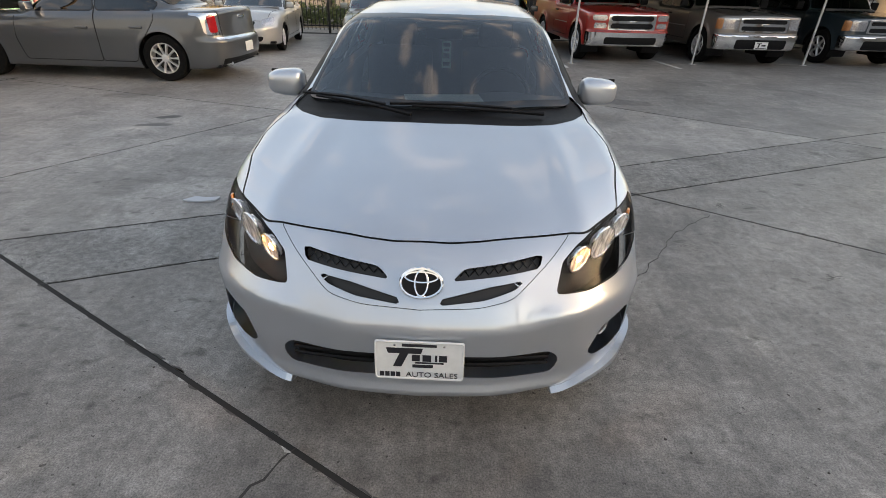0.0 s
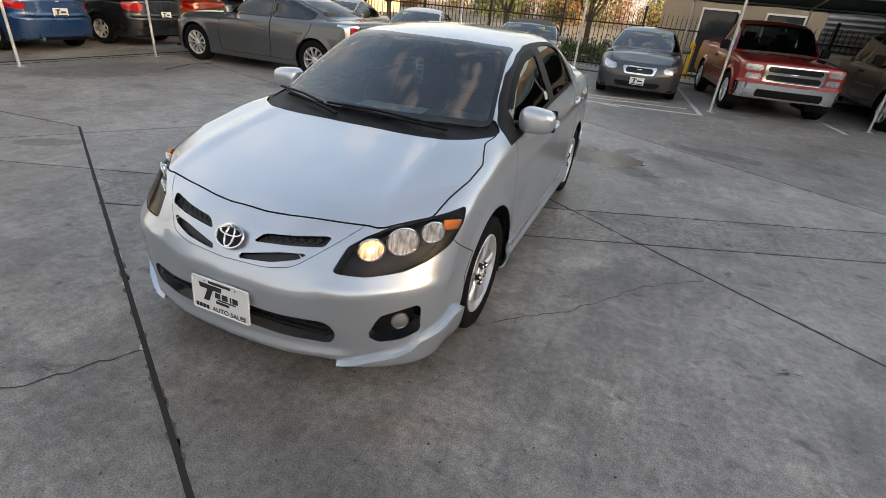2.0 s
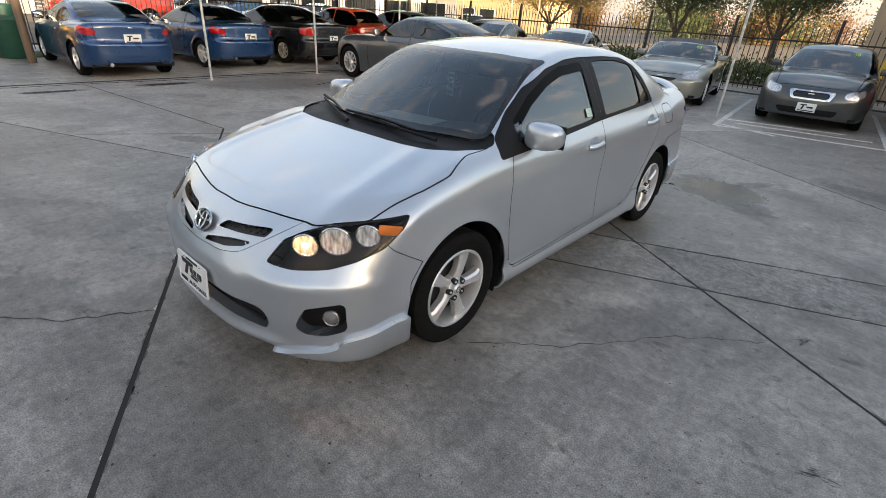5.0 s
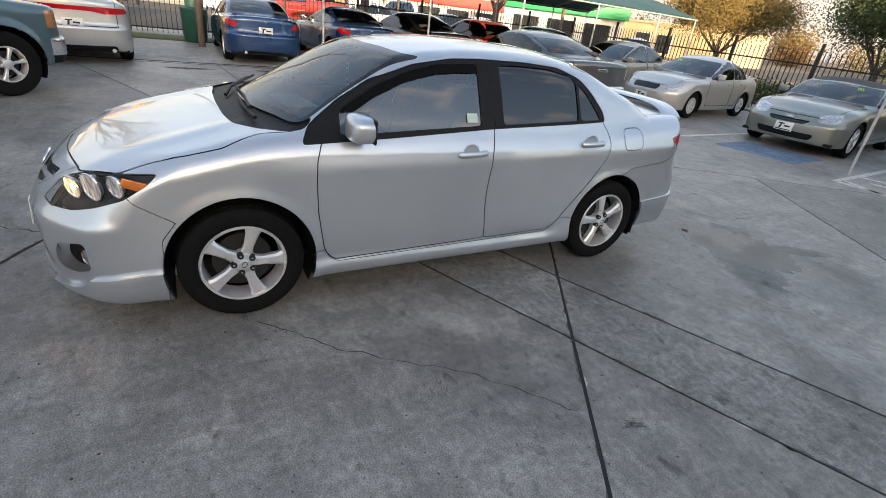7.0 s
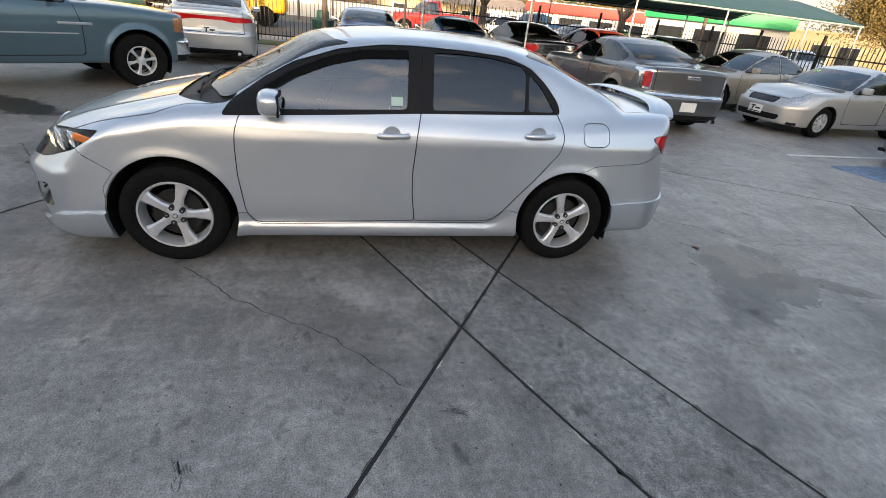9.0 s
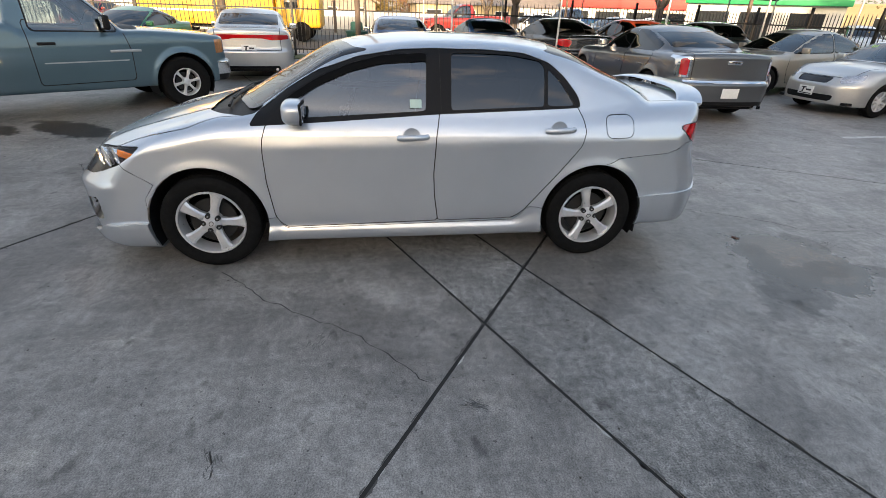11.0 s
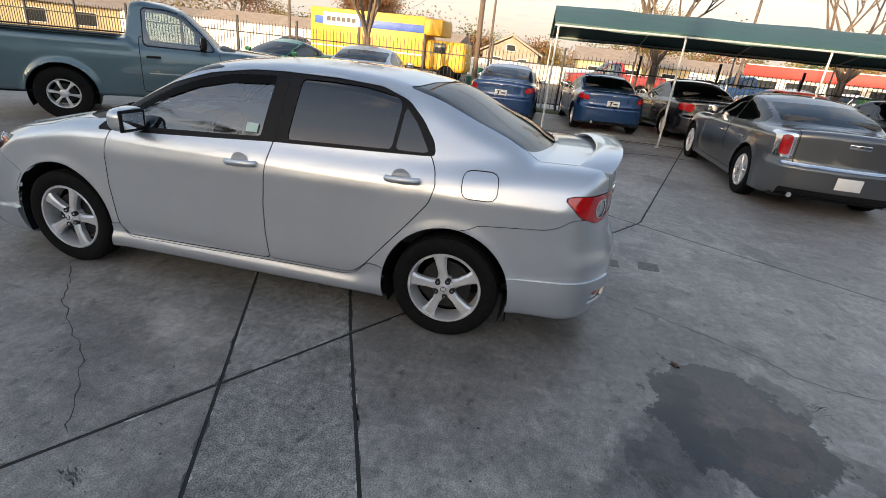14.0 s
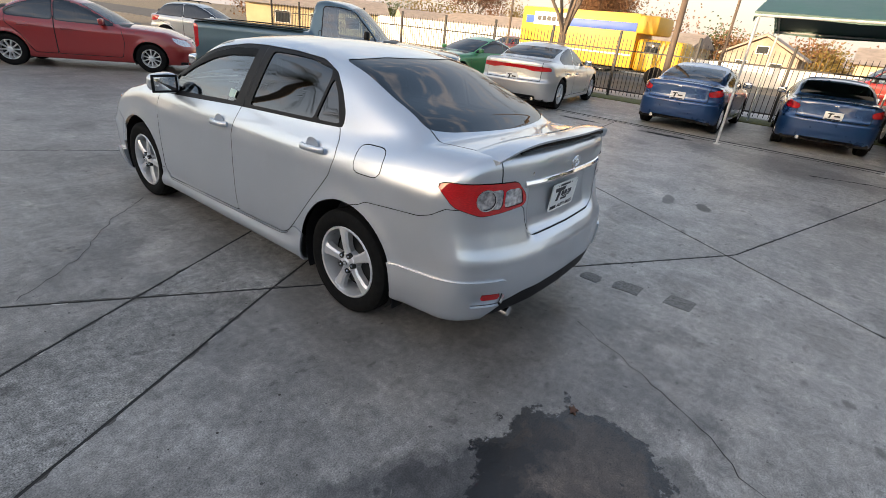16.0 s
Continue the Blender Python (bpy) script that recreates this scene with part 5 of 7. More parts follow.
# ---- fence ----
M_IRON = material("black_iron", (0.022, 0.022, 0.022), 0.55, 0.3)
mottle(M_IRON, 20, 0.3)
PICKET = bpy.data.meshes.new("picket")
_b = joined(box(0.018, 0.018, 1.66, (0, 0, 0.93)), box(0.018, 0.018, 0.10, (0, 0, 1.81), taper=0.1))
_b.to_mesh(PICKET), _b.free()
PICKET.materials.append(M_IRON)


def fence_run(x0, y0, x1, y1, step=2.45, spacing=0.125):
    ln = math.hypot(x1 - x0, y1 - y0)
    ang = math.degrees(math.atan2(y1 - y0, x1 - x0))
    n = int(round(ln / step))
    for k in range(n):
        t = k / n
        p = thing("iron_fence", pose(x0 + (x1 - x0) * t, y0 + (y1 - y0) * t, 0, 0, 0, ang), "black iron picket fence panel with spear tops", "fence", "lot fence")
        w = ln / n
        part("post", box(0.07, 0.07, 2.02, (0, 0, 1.0), 0.006), M_IRON, p)
        for z in (0.22, 1.45):
            part("rail", box(w - 0.07, 0.03, 0.04, (w / 2, 0, z)), M_IRON, p)
        m = int((w - 0.1) / spacing)
        for i in range(m):
            o = new("picket", PICKET)
            o.parent = p
            o.matrix_basis = pose((i + 0.75) * (w - 0.05) / m + 0.02, 0, 0)


fence_run(-14.2, -22.0, -14.2, 13.9)
fence_run(-14.2, 13.9, 13.0, 13.9)

# ---- canopies on thin poles ----
M_TARP = material("green_tarp", (0.012, 0.065, 0.052), 0.5)
mottle(M_TARP, 1.2, 0.25, 0.1, 0.01)
mottle(M_TARP, 25, 0.15)
M_POLE = material("galvanised_pole", (0.52, 0.53, 0.53), 0.45, 0.4)
mottle(M_POLE, 9, 0.2, 0.1)


def canopy(name, m, length, label, poles):
    """A green tarp gable roof on poles; local x runs along the front eave, y into the bay."""
    c = thing(name, m, label, "canopy", "lot canopies")
    n = int(length / 0.75)
    V, F = [], []
    prof = [(0.0, 2.30), (0.0, 2.38), (0.9, 2.60), (1.8, 2.80), (2.6, 2.96), (3.4, 2.80), (4.3, 2.60), (5.2, 2.34), (5.2, 2.24)]
    for i in range(n + 1):
        for k, (y, z) in enumerate(prof):
            sag = 0.035 * math.sin(i * 2.1 + k) + (0.03 * math.sin(i * math.pi) if 0 < k < 8 else 0)
            V.append((length * i / n, y, z + sag * 0.5))
    q = len(prof)
    for i in range(n):
        for k in range(q - 1):
            F.append((i * q + k, (i + 1) * q + k, (i + 1) * q + k + 1, i * q + k + 1))
    part("tarp", (V, F), M_TARP, c)
    scallops = []
    for j in range(18):
        y = 5.2 * (j + 0.5) / 18
        z = np.interp(y, [p[0] for p in prof[1:-1]], [p[1] for p in prof[1:-1]])
        scallops.append(prism([(y - 0.14, z - 0.02), (y + 0.14, z - 0.02), (y + 0.10, z - 0.14), (y, z - 0.18), (y - 0.10, z - 0.14)], 0.01, "x", 0.0))
    part("scalloped_edge", joined(*scallops), M_TARP, c)
    for y, z in ((0.0, 2.33), (2.6, 2.93), (5.2, 2.30)):
        part("long_pipe", tube([(0, y, z), (length, y, z)], 0.022, 8), M_POLE, c)
    for x in poles:
        part("pole", tube([(x, 0.0, 0.0), (x, 0.0, 2.30)], 0.024, 8), M_POLE, c)
        part("pole_foot", box(0.12, 0.12, 0.012, (x, 0, 0.006), 0.003), M_POLE, c)
        part("pole", tube([(x, 5.2, 0.0), (x, 5.2, 2.28)], 0.024, 8), M_POLE, c)
        part("rafter", tube([(x, 0, 2.30), (x, 2.6, 2.92), (x, 5.2, 2.28)], 0.02, 8), M_POLE, c)


canopy("green_canopy", pose(-8.50, 1.55, 0, 0, 0, 92), 13.2, "dark green tarp canopy on thin galvanised poles", (0.08, 2.75, 5.6, 8.4, 11.2, 13.1))
canopy("green_canopy", pose(2.62, 8.43, 0, 0, 0, 8.6), 12.0, "dark green tarp canopy on thin galvanised poles", (0.04, 3.04, 5.96, 9.0, 11.9))
lone = part("flag_pole", tube([(-0.31, 8.14, 0), (-0.31, 8.14, 2.9)], 0.024, 8), M_POLE)
tagged(lone, "thin galvanised pole standing beside the marked bay", "pole")

# ---- small things in the lot ----
M_BIN = material("green_bin_plastic", (0.012, 0.075, 0.055), 0.5)
mottle(M_BIN, 6, 0.2)
binn = thing("waste_bin", pose(-13.3, -0.75, 0.0), "dark green plastic waste bin by the fence", "bin")
part("bin_body", lathe([(0.0, 0.0), (0.26, 0.0), (0.30, 0.06), (0.34, 0.80), (0.35, 0.82), (0.30, 0.84)], 24), M_BIN, binn)
part("bin_lid", lathe([(0.36, 0.82), (0.36, 0.87), (0.2, 0.90), (0.19, 1.1), (0.16, 1.14), (0.0, 1.15)], 24), M_BIN, binn)
M_LITTER = material("pale_litter", (0.50, 0.52, 0.55), 0.8)
rnd = random.Random(4)
o = round_off([(-2.05, -0.12), (-1.98, -0.03), (-1.90, -0.05), (-1.78, -0.02), (-1.80, -0.10), (-1.92, -0.13)], 0.02)
tagged(part("crumpled_litter", prism(o, 0.012, "z", 0.008), M_LITTER), "crumpled grey-blue scrap of litter on the concrete", "litter")
M_LEAF = material("dry_leaf", (0.085, 0.04, 0.025), 0.9)
for x, y, a in ((0.655, 2.72, 20), (-1.0, -3.05, 60)):
    tagged(part("dry_leaf", prism([(-0.035, 0), (-0.012, 0.010), (-0.008, 0.028), (0.006, 0.012), (0.032, 0.016), (0.020, 0.0), (0.034, -0.014), (0.008, -0.010), (-0.016, -0.020), (-0.012, -0.006)], 0.004, "z", 0.004), M_LEAF, m=pose(x, y, 0, 0, 0, a)), "curled brown dry leaf on the concrete", "leaf", "dry leaves")


# ---- the silver sedan ----
M_MESH = material("grille_mesh", (0.012, 0.012, 0.012), 0.5)
M_HEADLINER = material("headliner_cloth", (0.30, 0.30, 0.29), 0.9)
M_PAPER = material("paper", (0.75, 0.76, 0.74), 0.8)
mottle(M_PAPER, 30, 0.1)
M_REFLECTOR = material("lamp_reflector", (0.92, 0.93, 0.95), 0.16, 0.35)
mottle(M_REFLECTOR, 70, 0.7, detail=1.0, stretch=(1, 1, 0.25))
M_STICKER = material("pale_green_paper", (0.42, 0.55, 0.50), 0.7)
M_HOUSING = material("lamp_housing", (0.012, 0.012, 0.012), 0.35, Specular_IOR_Level=0.2)
M_LIT = material("lit_bulb", (0.9, 0.5, 0.2), 0.3)
_s = M_LIT.node_tree.nodes["Principled BSDF"]
_s.inputs["Emission Color"].default_value = (1.0, 0.50, 0.16, 1)
_s.inputs["Emission Strength"].default_value = 110.0


def build_hero():
    c = SEDAN
    s = Skin(c, 0.02)
    car = thing("silver_sedan", pose(0, 0, 0), "clean silver four-door sedan with lip kit and spoiler on bare concrete", "car")
    sidew = lambda x, y, z, n: np.abs(n[:, 0]) > 0.45
    ahead = lambda x, y, z, n: y < -1.4
    for wy in (-1.30, 1.30):
        s.cut(lambda x, y, z: np.hypot(y - wy, z - 0.328) - c["arch"], "open", where=lambda x, y, z, n: np.abs(x) > 0.55)
    # glass
    cowl = round_off([(-0.1, -1.315), (0.30, -1.305), (0.53, -1.28), (0.665, -1.175), (0.735, -1.06), (0.75, -0.96), (0.70, -0.90), (0.45, -1.0), (-0.1, -1.08)], 0.03)
    s.cut(lambda x, y, z: outline(cowl, np.abs(x), y), "cowl", where=lambda x, y, z, n: (y < -0.6) & (z > 0.93))
    ws = round_off([(-0.2, 1.03), (0.50, 1.030), (0.66, 1.022), (0.69, 1.035), (0.565, 1.385), (0.3, 1.402), (-0.2, 1.406)], 0.04)
    front = lambda x, y, z, n: (n[:, 1] < 0.05) & (y < 0.0) & (z > 0.97)
    s.cut(lambda x, y, z: outline(ws, np.abs(x), z), "windscreen_frame", ("body", "cowl"), front)
    s.cut(lambda x, y, z: outline(ws, np.abs(x), z) + 0.022, "windscreen", ("windscreen_frame",), front)
    rw = round_off([(-0.2, 1.118), (0.50, 1.120), (0.615, 1.132), (0.60, 1.20), (0.545, 1.395), (0.3, 1.418), (-0.2, 1.424)], 0.04)
    s.cut(lambda x, y, z: outline(rw, np.abs(x), z), "rear_window", where=lambda x, y, z, n: (n[:, 1] > -0.05) & (y > 0.8))
    dlo = round_off([(-0.99, 0.945), (-0.942, 1.018), (-0.762, 1.149), (-0.571, 1.258), (-0.31, 1.345), (-0.043, 1.388), (0.16, 1.398), (0.5, 1.398), (0.78, 1.383), (0.952, 1.328), (1.056, 1.24), (1.142, 1.134), (1.162, 1.062), (0.17, 1.018), (-0.49, 0.974)], 0.03)
    glassy = lambda x, y, z, n: np.abs(n[:, 0]) > 0.35
    s.cut(lambda x, y, z: outline(dlo, y, z), "window_trim", where=glassy)
    for name, pts in (("front_door_glass", [(-0.775, 0.990), (-0.765, 1.105), (-0.566, 1.222), (-0.36, 1.306), (-0.16, 1.355), (0.127, 1.374), (0.112, 1.040)]),
                      ("rear_door_glass", [(0.289, 1.373), (0.467, 1.377), (0.674, 1.372), (0.89, 1.34), (0.917, 1.30), (0.905, 1.072), (0.277, 1.045)]),
                      ("quarter_glass", [(0.938, 1.30), (1.021, 1.222), (1.106, 1.10), (1.116, 1.076), (0.926, 1.073)])):
        o = round_off(pts, 0.02)
        s.cut(lambda x, y, z: outline(o, y, z), name, ("window_trim",))
        if name == "front_door_glass":
            s.cut(lambda x, y, z: -outline(o, y, z + 0.048), "rain_visor", (name,), where=lambda x, y, z, n: z > 1.09)
    s.cut(lambda x, y, z: np.abs(y - 0.212) - 0.003, "seam", ("window_trim",))
    # lamps
    hl = round_off([(0.378, 0.622), (0.45, 0.708), (0.53, 0.747), (0.61, 0.774), (0.81, 0.803), (0.985, 0.822), (0.958, 0.772), (0.88, 0.706), (0.76, 0.660), (0.655, 0.632), (0.50, 0.618)], 0.012)
    nose_u = lambda x, y: (np.abs(x) + (y + 2.2)) * 0.7071
    s.cut(lambda x, y, z: outline(hl, nose_u(x, y), z), "headlight", where=lambda x, y, z, n: (y < -1.45) & (np.abs(x) > 0.3), gap=0.002)
    tl = round_off([(0.80, 0.945), (0.755, 0.967), (0.57, 0.975), (0.40, 0.977), (0.335, 0.90), (0.335, 0.85), (0.47, 0.828), (0.58, 0.812), (0.72, 0.855)], 0.025)
    tail_u = lambda x, y: (np.abs(x) - (y - 2.2)) * 0.7071
    tw = lambda x, y, z, n: (y > 1.7) & (np.abs(x) > 0.25)
    s.cut(lambda x, y, z: outline(tl, tail_u(x, y), z), "tail_light", where=tw, gap=0.002)
    clear = round_off([(0.475, 0.848), (0.475, 0.945), (0.545, 0.940), (0.560, 0.90), (0.545, 0.845)], 0.012)
    s.cut(lambda x, y, z: np.hypot(tail_u(x, y) - 0.560, z - 0.893) - 0.046, "reverse_lens", ("tail_light",))
    s.cut(lambda x, y, z: np.hypot(tail_u(x, y) - 0.560, z - 0.893) - 0.053, "lens_ring", ("tail_light",))
    s.cut(lambda x, y, z: outline(clear, tail_u(x, y), z), "side_lens", ("tail_light",))
    s.cut(lambda x, y, z: np.abs(tail_u(x, y) - 0.470) - 0.003, "seam", ("tail_light",))
    inner = round_off([(0.352, 0.862), (0.375, 0.944), (0.464, 0.940), (0.464, 0.850)], 0.012)
    s.cut(lambda x, y, z: outline(inner, tail_u(x, y), z), "inner_lens", ("tail_light",))
    # nose openings
    gu = round_off([(0.105, 0.672), (0.147, 0.706), (0.425, 0.735), (0.412, 0.698)], 0.012)
    gl = round_off([(0.062, 0.606), (0.066, 0.624), (0.245, 0.660), (0.368, 0.672), (0.330, 0.648), (0.22, 0.622)], 0.010)
    for o in (gu, gl):
        s.cut(lambda x, y, z: outline(o, np.abs(x), z), "grille", where=ahead)
    inl = round_off([(-0.2, 0.418), (0.16, 0.420), (0.475, 0.412), (0.512, 0.365), (0.49, 0.300), (0.16, 0.315), (-0.2, 0.315)], 0.03)
    s.cut(lambda x, y, z: outline(inl, np.abs(x), z), "intake", where=ahead)
    fog = round_off([(0.625, 0.355), (0.668, 0.455), (0.795, 0.492), (0.797, 0.35), (0.735, 0.318), (0.66, 0.318)], 0.018)
    s.cut(lambda x, y, z: outline(fog, np.abs(x), z), "fog_pocket", where=lambda x, y, z, n: (y < -1.8))
    # panels
    hood = round_off([(-0.1, -2.062), (0.1, -2.062), (0.2, -2.050), (0.3, -2.030), (0.4, -2.006), (0.48, -1.984), (0.54, -1.968), (0.575, -1.965), (0.605, -1.945), (0.741, -1.795), (0.758, -1.67), (0.788, -1.53), (0.793, -1.35), (0.765, -1.27), (0.735, -1.17), (0.745, -1.0), (-0.1, -1.0)], 0.02)
    s.cut(lambda x, y, z: outline(hood, np.abs(x), y), "hood", where=lambda x, y, z, n: (z > 0.66) & (y < -0.9) & (n[:, 2] > -0.1), gap=0.0035)
    sur = round_off([(-0.1, 0.592), (0.2, 0.600), (0.32, 0.622), (0.39, 0.672), (0.45, 0.716), (0.495, 0.752), (0.535, 0.785), (0.5, 0.9), (-0.1, 0.9)], 0.03)
    s.cut(lambda x, y, z: outline(sur, np.abs(x), z), "grille_surround", where=ahead, gap=0.0011)
    fb = [(-3, -1), (-1.66, -1), (-1.66, 0.5), (-1.592, 0.592), (-1.66, 0.632), (-1.75, 0.69), (-1.80, 0.75), (-1.90, 0.95), (-3, 0.95)]
    s.cut(lambda x, y, z: outline(fb, y, z), "front_bumper", where=lambda x, y, z, n: y < -1.3, gap=0.002)
    fd = round_off([(-0.885, 0.955), (-0.912, 0.866), (-0.917, 0.77), (-0.912, 0.595), (-0.88, 0.37), (-0.86, 0.33), (-0.82, 0.292), (0.195, 0.313), (0.168, 0.5), (0.161, 0.65), (0.176, 0.888), (0.212, 1.10), (-0.80, 1.0)], 0.02)
    rd = round_off([(0.196, 0.313), (0.71, 0.322), (0.76, 0.345), (0.813, 0.393), (0.942, 0.55), (1.067, 0.70), (1.165, 0.825), (1.190, 0.92), (1.172, 1.0), (1.135, 1.066), (1.1, 1.1), (0.213, 1.1), (0.177, 0.888), (0.162, 0.65), (0.169, 0.5)], 0.02)
    s.cut(lambda x, y, z: outline(fd, y, z), "front_door", where=sidew, gap=0.003)
    s.cut(lambda x, y, z: outline(rd, y, z), "rear_door", where=sidew, gap=0.003)
    fu = round_off([(1.33, 1.021), (1.525, 1.026), (1.534, 0.882), (1.337, 0.878)], 0.05)
    s.cut(lambda x, y, z: outline(fu, y, z), "fuel_flap", where=lambda x, y, z, n: x > 0.5, gap=0.0025)
    sk = round_off([(-0.965, 0.352), (-0.875, 0.362), (-0.845, 0.30), (-0.80, 0.280), (0.70, 0.308), (0.765, 0.335), (0.83, 0.405), (0.935, 0.398), (0.95, 0.05), (-0.965, 0.05)], 0.02)
    s.cut(lambda x, y, z: outline(sk, y, z), "side_skirt", where=lambda x, y, z, n: (np.abs(x) > 0.6), gap=0.0018)
    lid = lambda x, y, z: np.maximum(np.maximum(np.abs(x) - curve([(0.655, 0.33), (0.69, 0.40), (0.76, 0.435), (0.83, 0.45), (0.90, 0.60), (1.05, 0.612), (1.12, 0.598)], z), 0.668 - z), 1.60 - y)
    s.cut(lid, "trunk_lid", where=lambda x, y, z, n: y > 1.5, gap=0.003)
    rb = [(1.404, 0.713), (1.455, 0.741), (1.63, 0.757), (1.807, 0.771), (1.88, 0.795), (1.95, 0.84), (2.10, 0.85), (2.5, 0.85), (2.5, -0.5), (1.3, -0.5), (1.35, 0.70)]
    s.cut(lambda x, y, z: outline(rb, y, z), "rear_bumper", where=lambda x, y, z, n: y > 1.25, gap=0.002)
    val = round_off([(-0.1, 0.395), (0.45, 0.385), (0.60, 0.355), (0.68, 0.28), (0.72, 0.05), (-0.1, 0.05)], 0.02)
    s.cut(lambda x, y, z: outline(val, np.abs(x), z), "rear_valance", ("rear_bumper",), where=lambda x, y, z, n: y > 1.95)
    lipz = [(-2.2, 0.20), (-2.1, 0.222), (-2.0, 0.262), (-1.965, 0.300), (-1.9, 0.312), (-1.64, 0.338)]
    s.cut(lambda x, y, z: np.maximum(np.maximum(z - curve(lipz, y), 0.50 - np.abs(x)), y + 1.60), "front_lip", ("front_bumper", "body"), where=lambda x, y, z, n: y < -1.5)
    s.cut(lambda x, y, z: np.maximum(np.maximum(z - 0.462 - (y - 1.63) * 0.06, 0.60 - np.abs(x)), 1.62 - y), "rear_lip", ("rear_bumper", "body"), where=lambda x, y, z, n: y > 1.55)
    s.cut(lambda x, y, z: np.maximum(np.abs(np.abs(x) - 0.675) - 0.075, np.abs(z - 0.385) - 0.040), "notch", ("rear_lip", "rear_bumper"), where=lambda x, y, z, n: y > 1.9)
    s.cut(lambda x, y, z: np.maximum(np.abs(np.abs(x) - 0.66) - 0.05, np.abs(z - 0.392) - 0.018), "reflector", ("notch",), where=lambda x, y, z, n: y > 1.9)

    one = dict(hood=M_SILVER, trunk_lid=M_SILVER, front_bumper=M_SILVER, rear_bumper=M_SILVER, grille_surround=M_SILVER, fuel_flap=M_SILVER)
    body = part("body", s.piece("body"), M_SILVER, car)
    part("panel_seam", s.piece("seam", 0.007), M_SEAM, car)
    made = {}
    for nm, mt in one.items():
        made[nm] = part(nm, s.piece(nm), mt, car)
    for nm, mt, sink in (("windscreen", M_GLASS, 0.0), ("windscreen_frame", M_GLOSSBLACK, 0.0), ("rear_window", M_TINT, 0.003), ("cowl", M_BLACK, 0.012), ("rear_valance", M_BLACK, 0.004)):
        part(nm, s.piece(nm, sink), mt, car)
    part("grille_mesh", s.piece("grille", 0.022), M_MESH, made["grille_surround"])
    part("intake_backing", s.piece("intake", 0.05), M_MESH, made["front_bumper"])
    for sd in (1, -1):
        for nm in ("front_door", "rear_door"):
            made[nm, sd] = part(nm, s.piece(nm, 0, sd), M_SILVER, car)
            part("door_trim", s.piece(nm, 0.06, sd), M_TRIM, made[nm, sd])
        part("side_skirt", s.proud("side_skirt", 0.005, sd, 0.006), M_SILVER, car)
        part("front_lip", s.proud("front_lip", 0.026, sd, 0.004), M_SILVER, made["front_bumper"])
        part("rear_lip", s.proud("rear_lip", 0.012, sd, 0.004), M_SILVER, made["rear_bumper"])
        part("reflector_notch", s.piece("notch", 0.008, sd), M_SILVER, made["rear_bumper"])
        part("window_trim", s.piece("window_trim", 0.004, sd), M_BLACK, car)
        part("window_glass", s.piece("front_door_glass", 0.012, sd), M_SEMI, made["front_door", sd])
        part("rain_visor", s.piece("rain_visor", 0.005, sd), M_VISOR, made["front_door", sd], "smoked black rain visor")
        part("window_glass", s.piece("rear_door_glass", 0.010, sd), M_TINT, made["rear_door", sd])
        part("quarter_glass", s.piece("quarter_glass", 0.010, sd), M_TINT, car)
        # headlamp: clear cover, dark housing, bowls and bulbs
        lamp = part("headlight", s.piece("headlight", 0.0, sd), M_LENS, car, "clear headlight with lit amber bulb")
        part("lamp_housing", s.piece("headlight", 0.075, sd), M_HOUSING, lamp)
        for (x, y, z), r, mt in (((0.577, -2.013, 0.690), 0.055, M_REFLECTOR), ((0.676, -1.926, 0.718), 0.068, M_REFLECTOR), ((0.764, -1.824, 0.744), 0.052, M_REFLECTOR)):
            bowl = lathe([(r, 0.0), (r * 0.95, -0.004), (r * 0.82, 0.018), (r * 0.5, 0.030), (0.004, 0.034)], 12, "y")
            aim = pose(sd * (x - 0.008), y + 0.010, z, 8, 0, sd * 40)
            part("reflector_bowl", bowl, mt, lamp, m=aim, smooth=False)
            part("bowl_ring", tube([(r * math.cos(a), -0.002, r * math.sin(a)) for a in np.linspace(0, 2 * math.pi, 25)], 0.004, 6), M_CHROME, lamp, m=aim)
            bulb = lathe([(0.001, -0.006), (0.014, 0.0), (0.022, 0.012), (0.015, 0.028), (0.004, 0.033)], 12, "y")
            part("bulb", bulb, M_LIT if x < 0.6 else M_LENS, lamp, m=aim)
        part("side_marker", box(0.012, 0.11, 0.045, (0, 0, 0), 0.005), M_AMBER, lamp, m=pose(sd * 0.808, -1.735, 0.765, -12, 0, sd * -20))
        rear = part("tail_light", s.piece("tail_light", -0.004, sd), M_RED, car, "red tail light with clear round lens")
        part("reverse_lens", s.piece("reverse_lens", 0.002, sd), M_CLEARLAMP, rear)
        part("lens_ring", s.piece("lens_ring", -0.006, sd), M_CHROME, rear)
        part("side_lens", s.piece("side_lens", 0.0, sd), M_CLEARLAMP, rear)
        part("inner_lens", s.piece("inner_lens", 0.001, sd), M_CLEARLAMP, rear)
        part("rear_reflector", s.piece("reflector", 0.006, sd), M_RED, made["rear_bumper"])
        pocket = part("fog_pocket", s.piece("fog_pocket", 0.060, sd), M_BLACK, made["front_bumper"])
        part("fog_lamp", lathe([(0.040, 0.05), (0.040, -0.002), (0.036, -0.006), (0.033, -0.002), (0.012, -0.007), (0.0, -0.008)], 20, "y"), M_FOG, made["front_bumper"], m=pose(sd * 0.708, -1.986, 0.378, 0, 0, sd * 38))
        for wy in (-1.30, 1.30):
            part("arch_liner", arch_liner(c, wy, sd), M_BLACK, car)
        # mirror on its sail
        mir = part("door_mirror", mirror_shell(), M_SILVER, car, m=Matrix.Translation((sd * 0.885, -0.695, 1.045)) @ Matrix.Diagonal((sd, 1, 1, 1)))
        part("mirror_bezel", box(0.185, 0.014, 0.125, (0.008, 0.046, 0), 0.006), M_BLACK, mir)
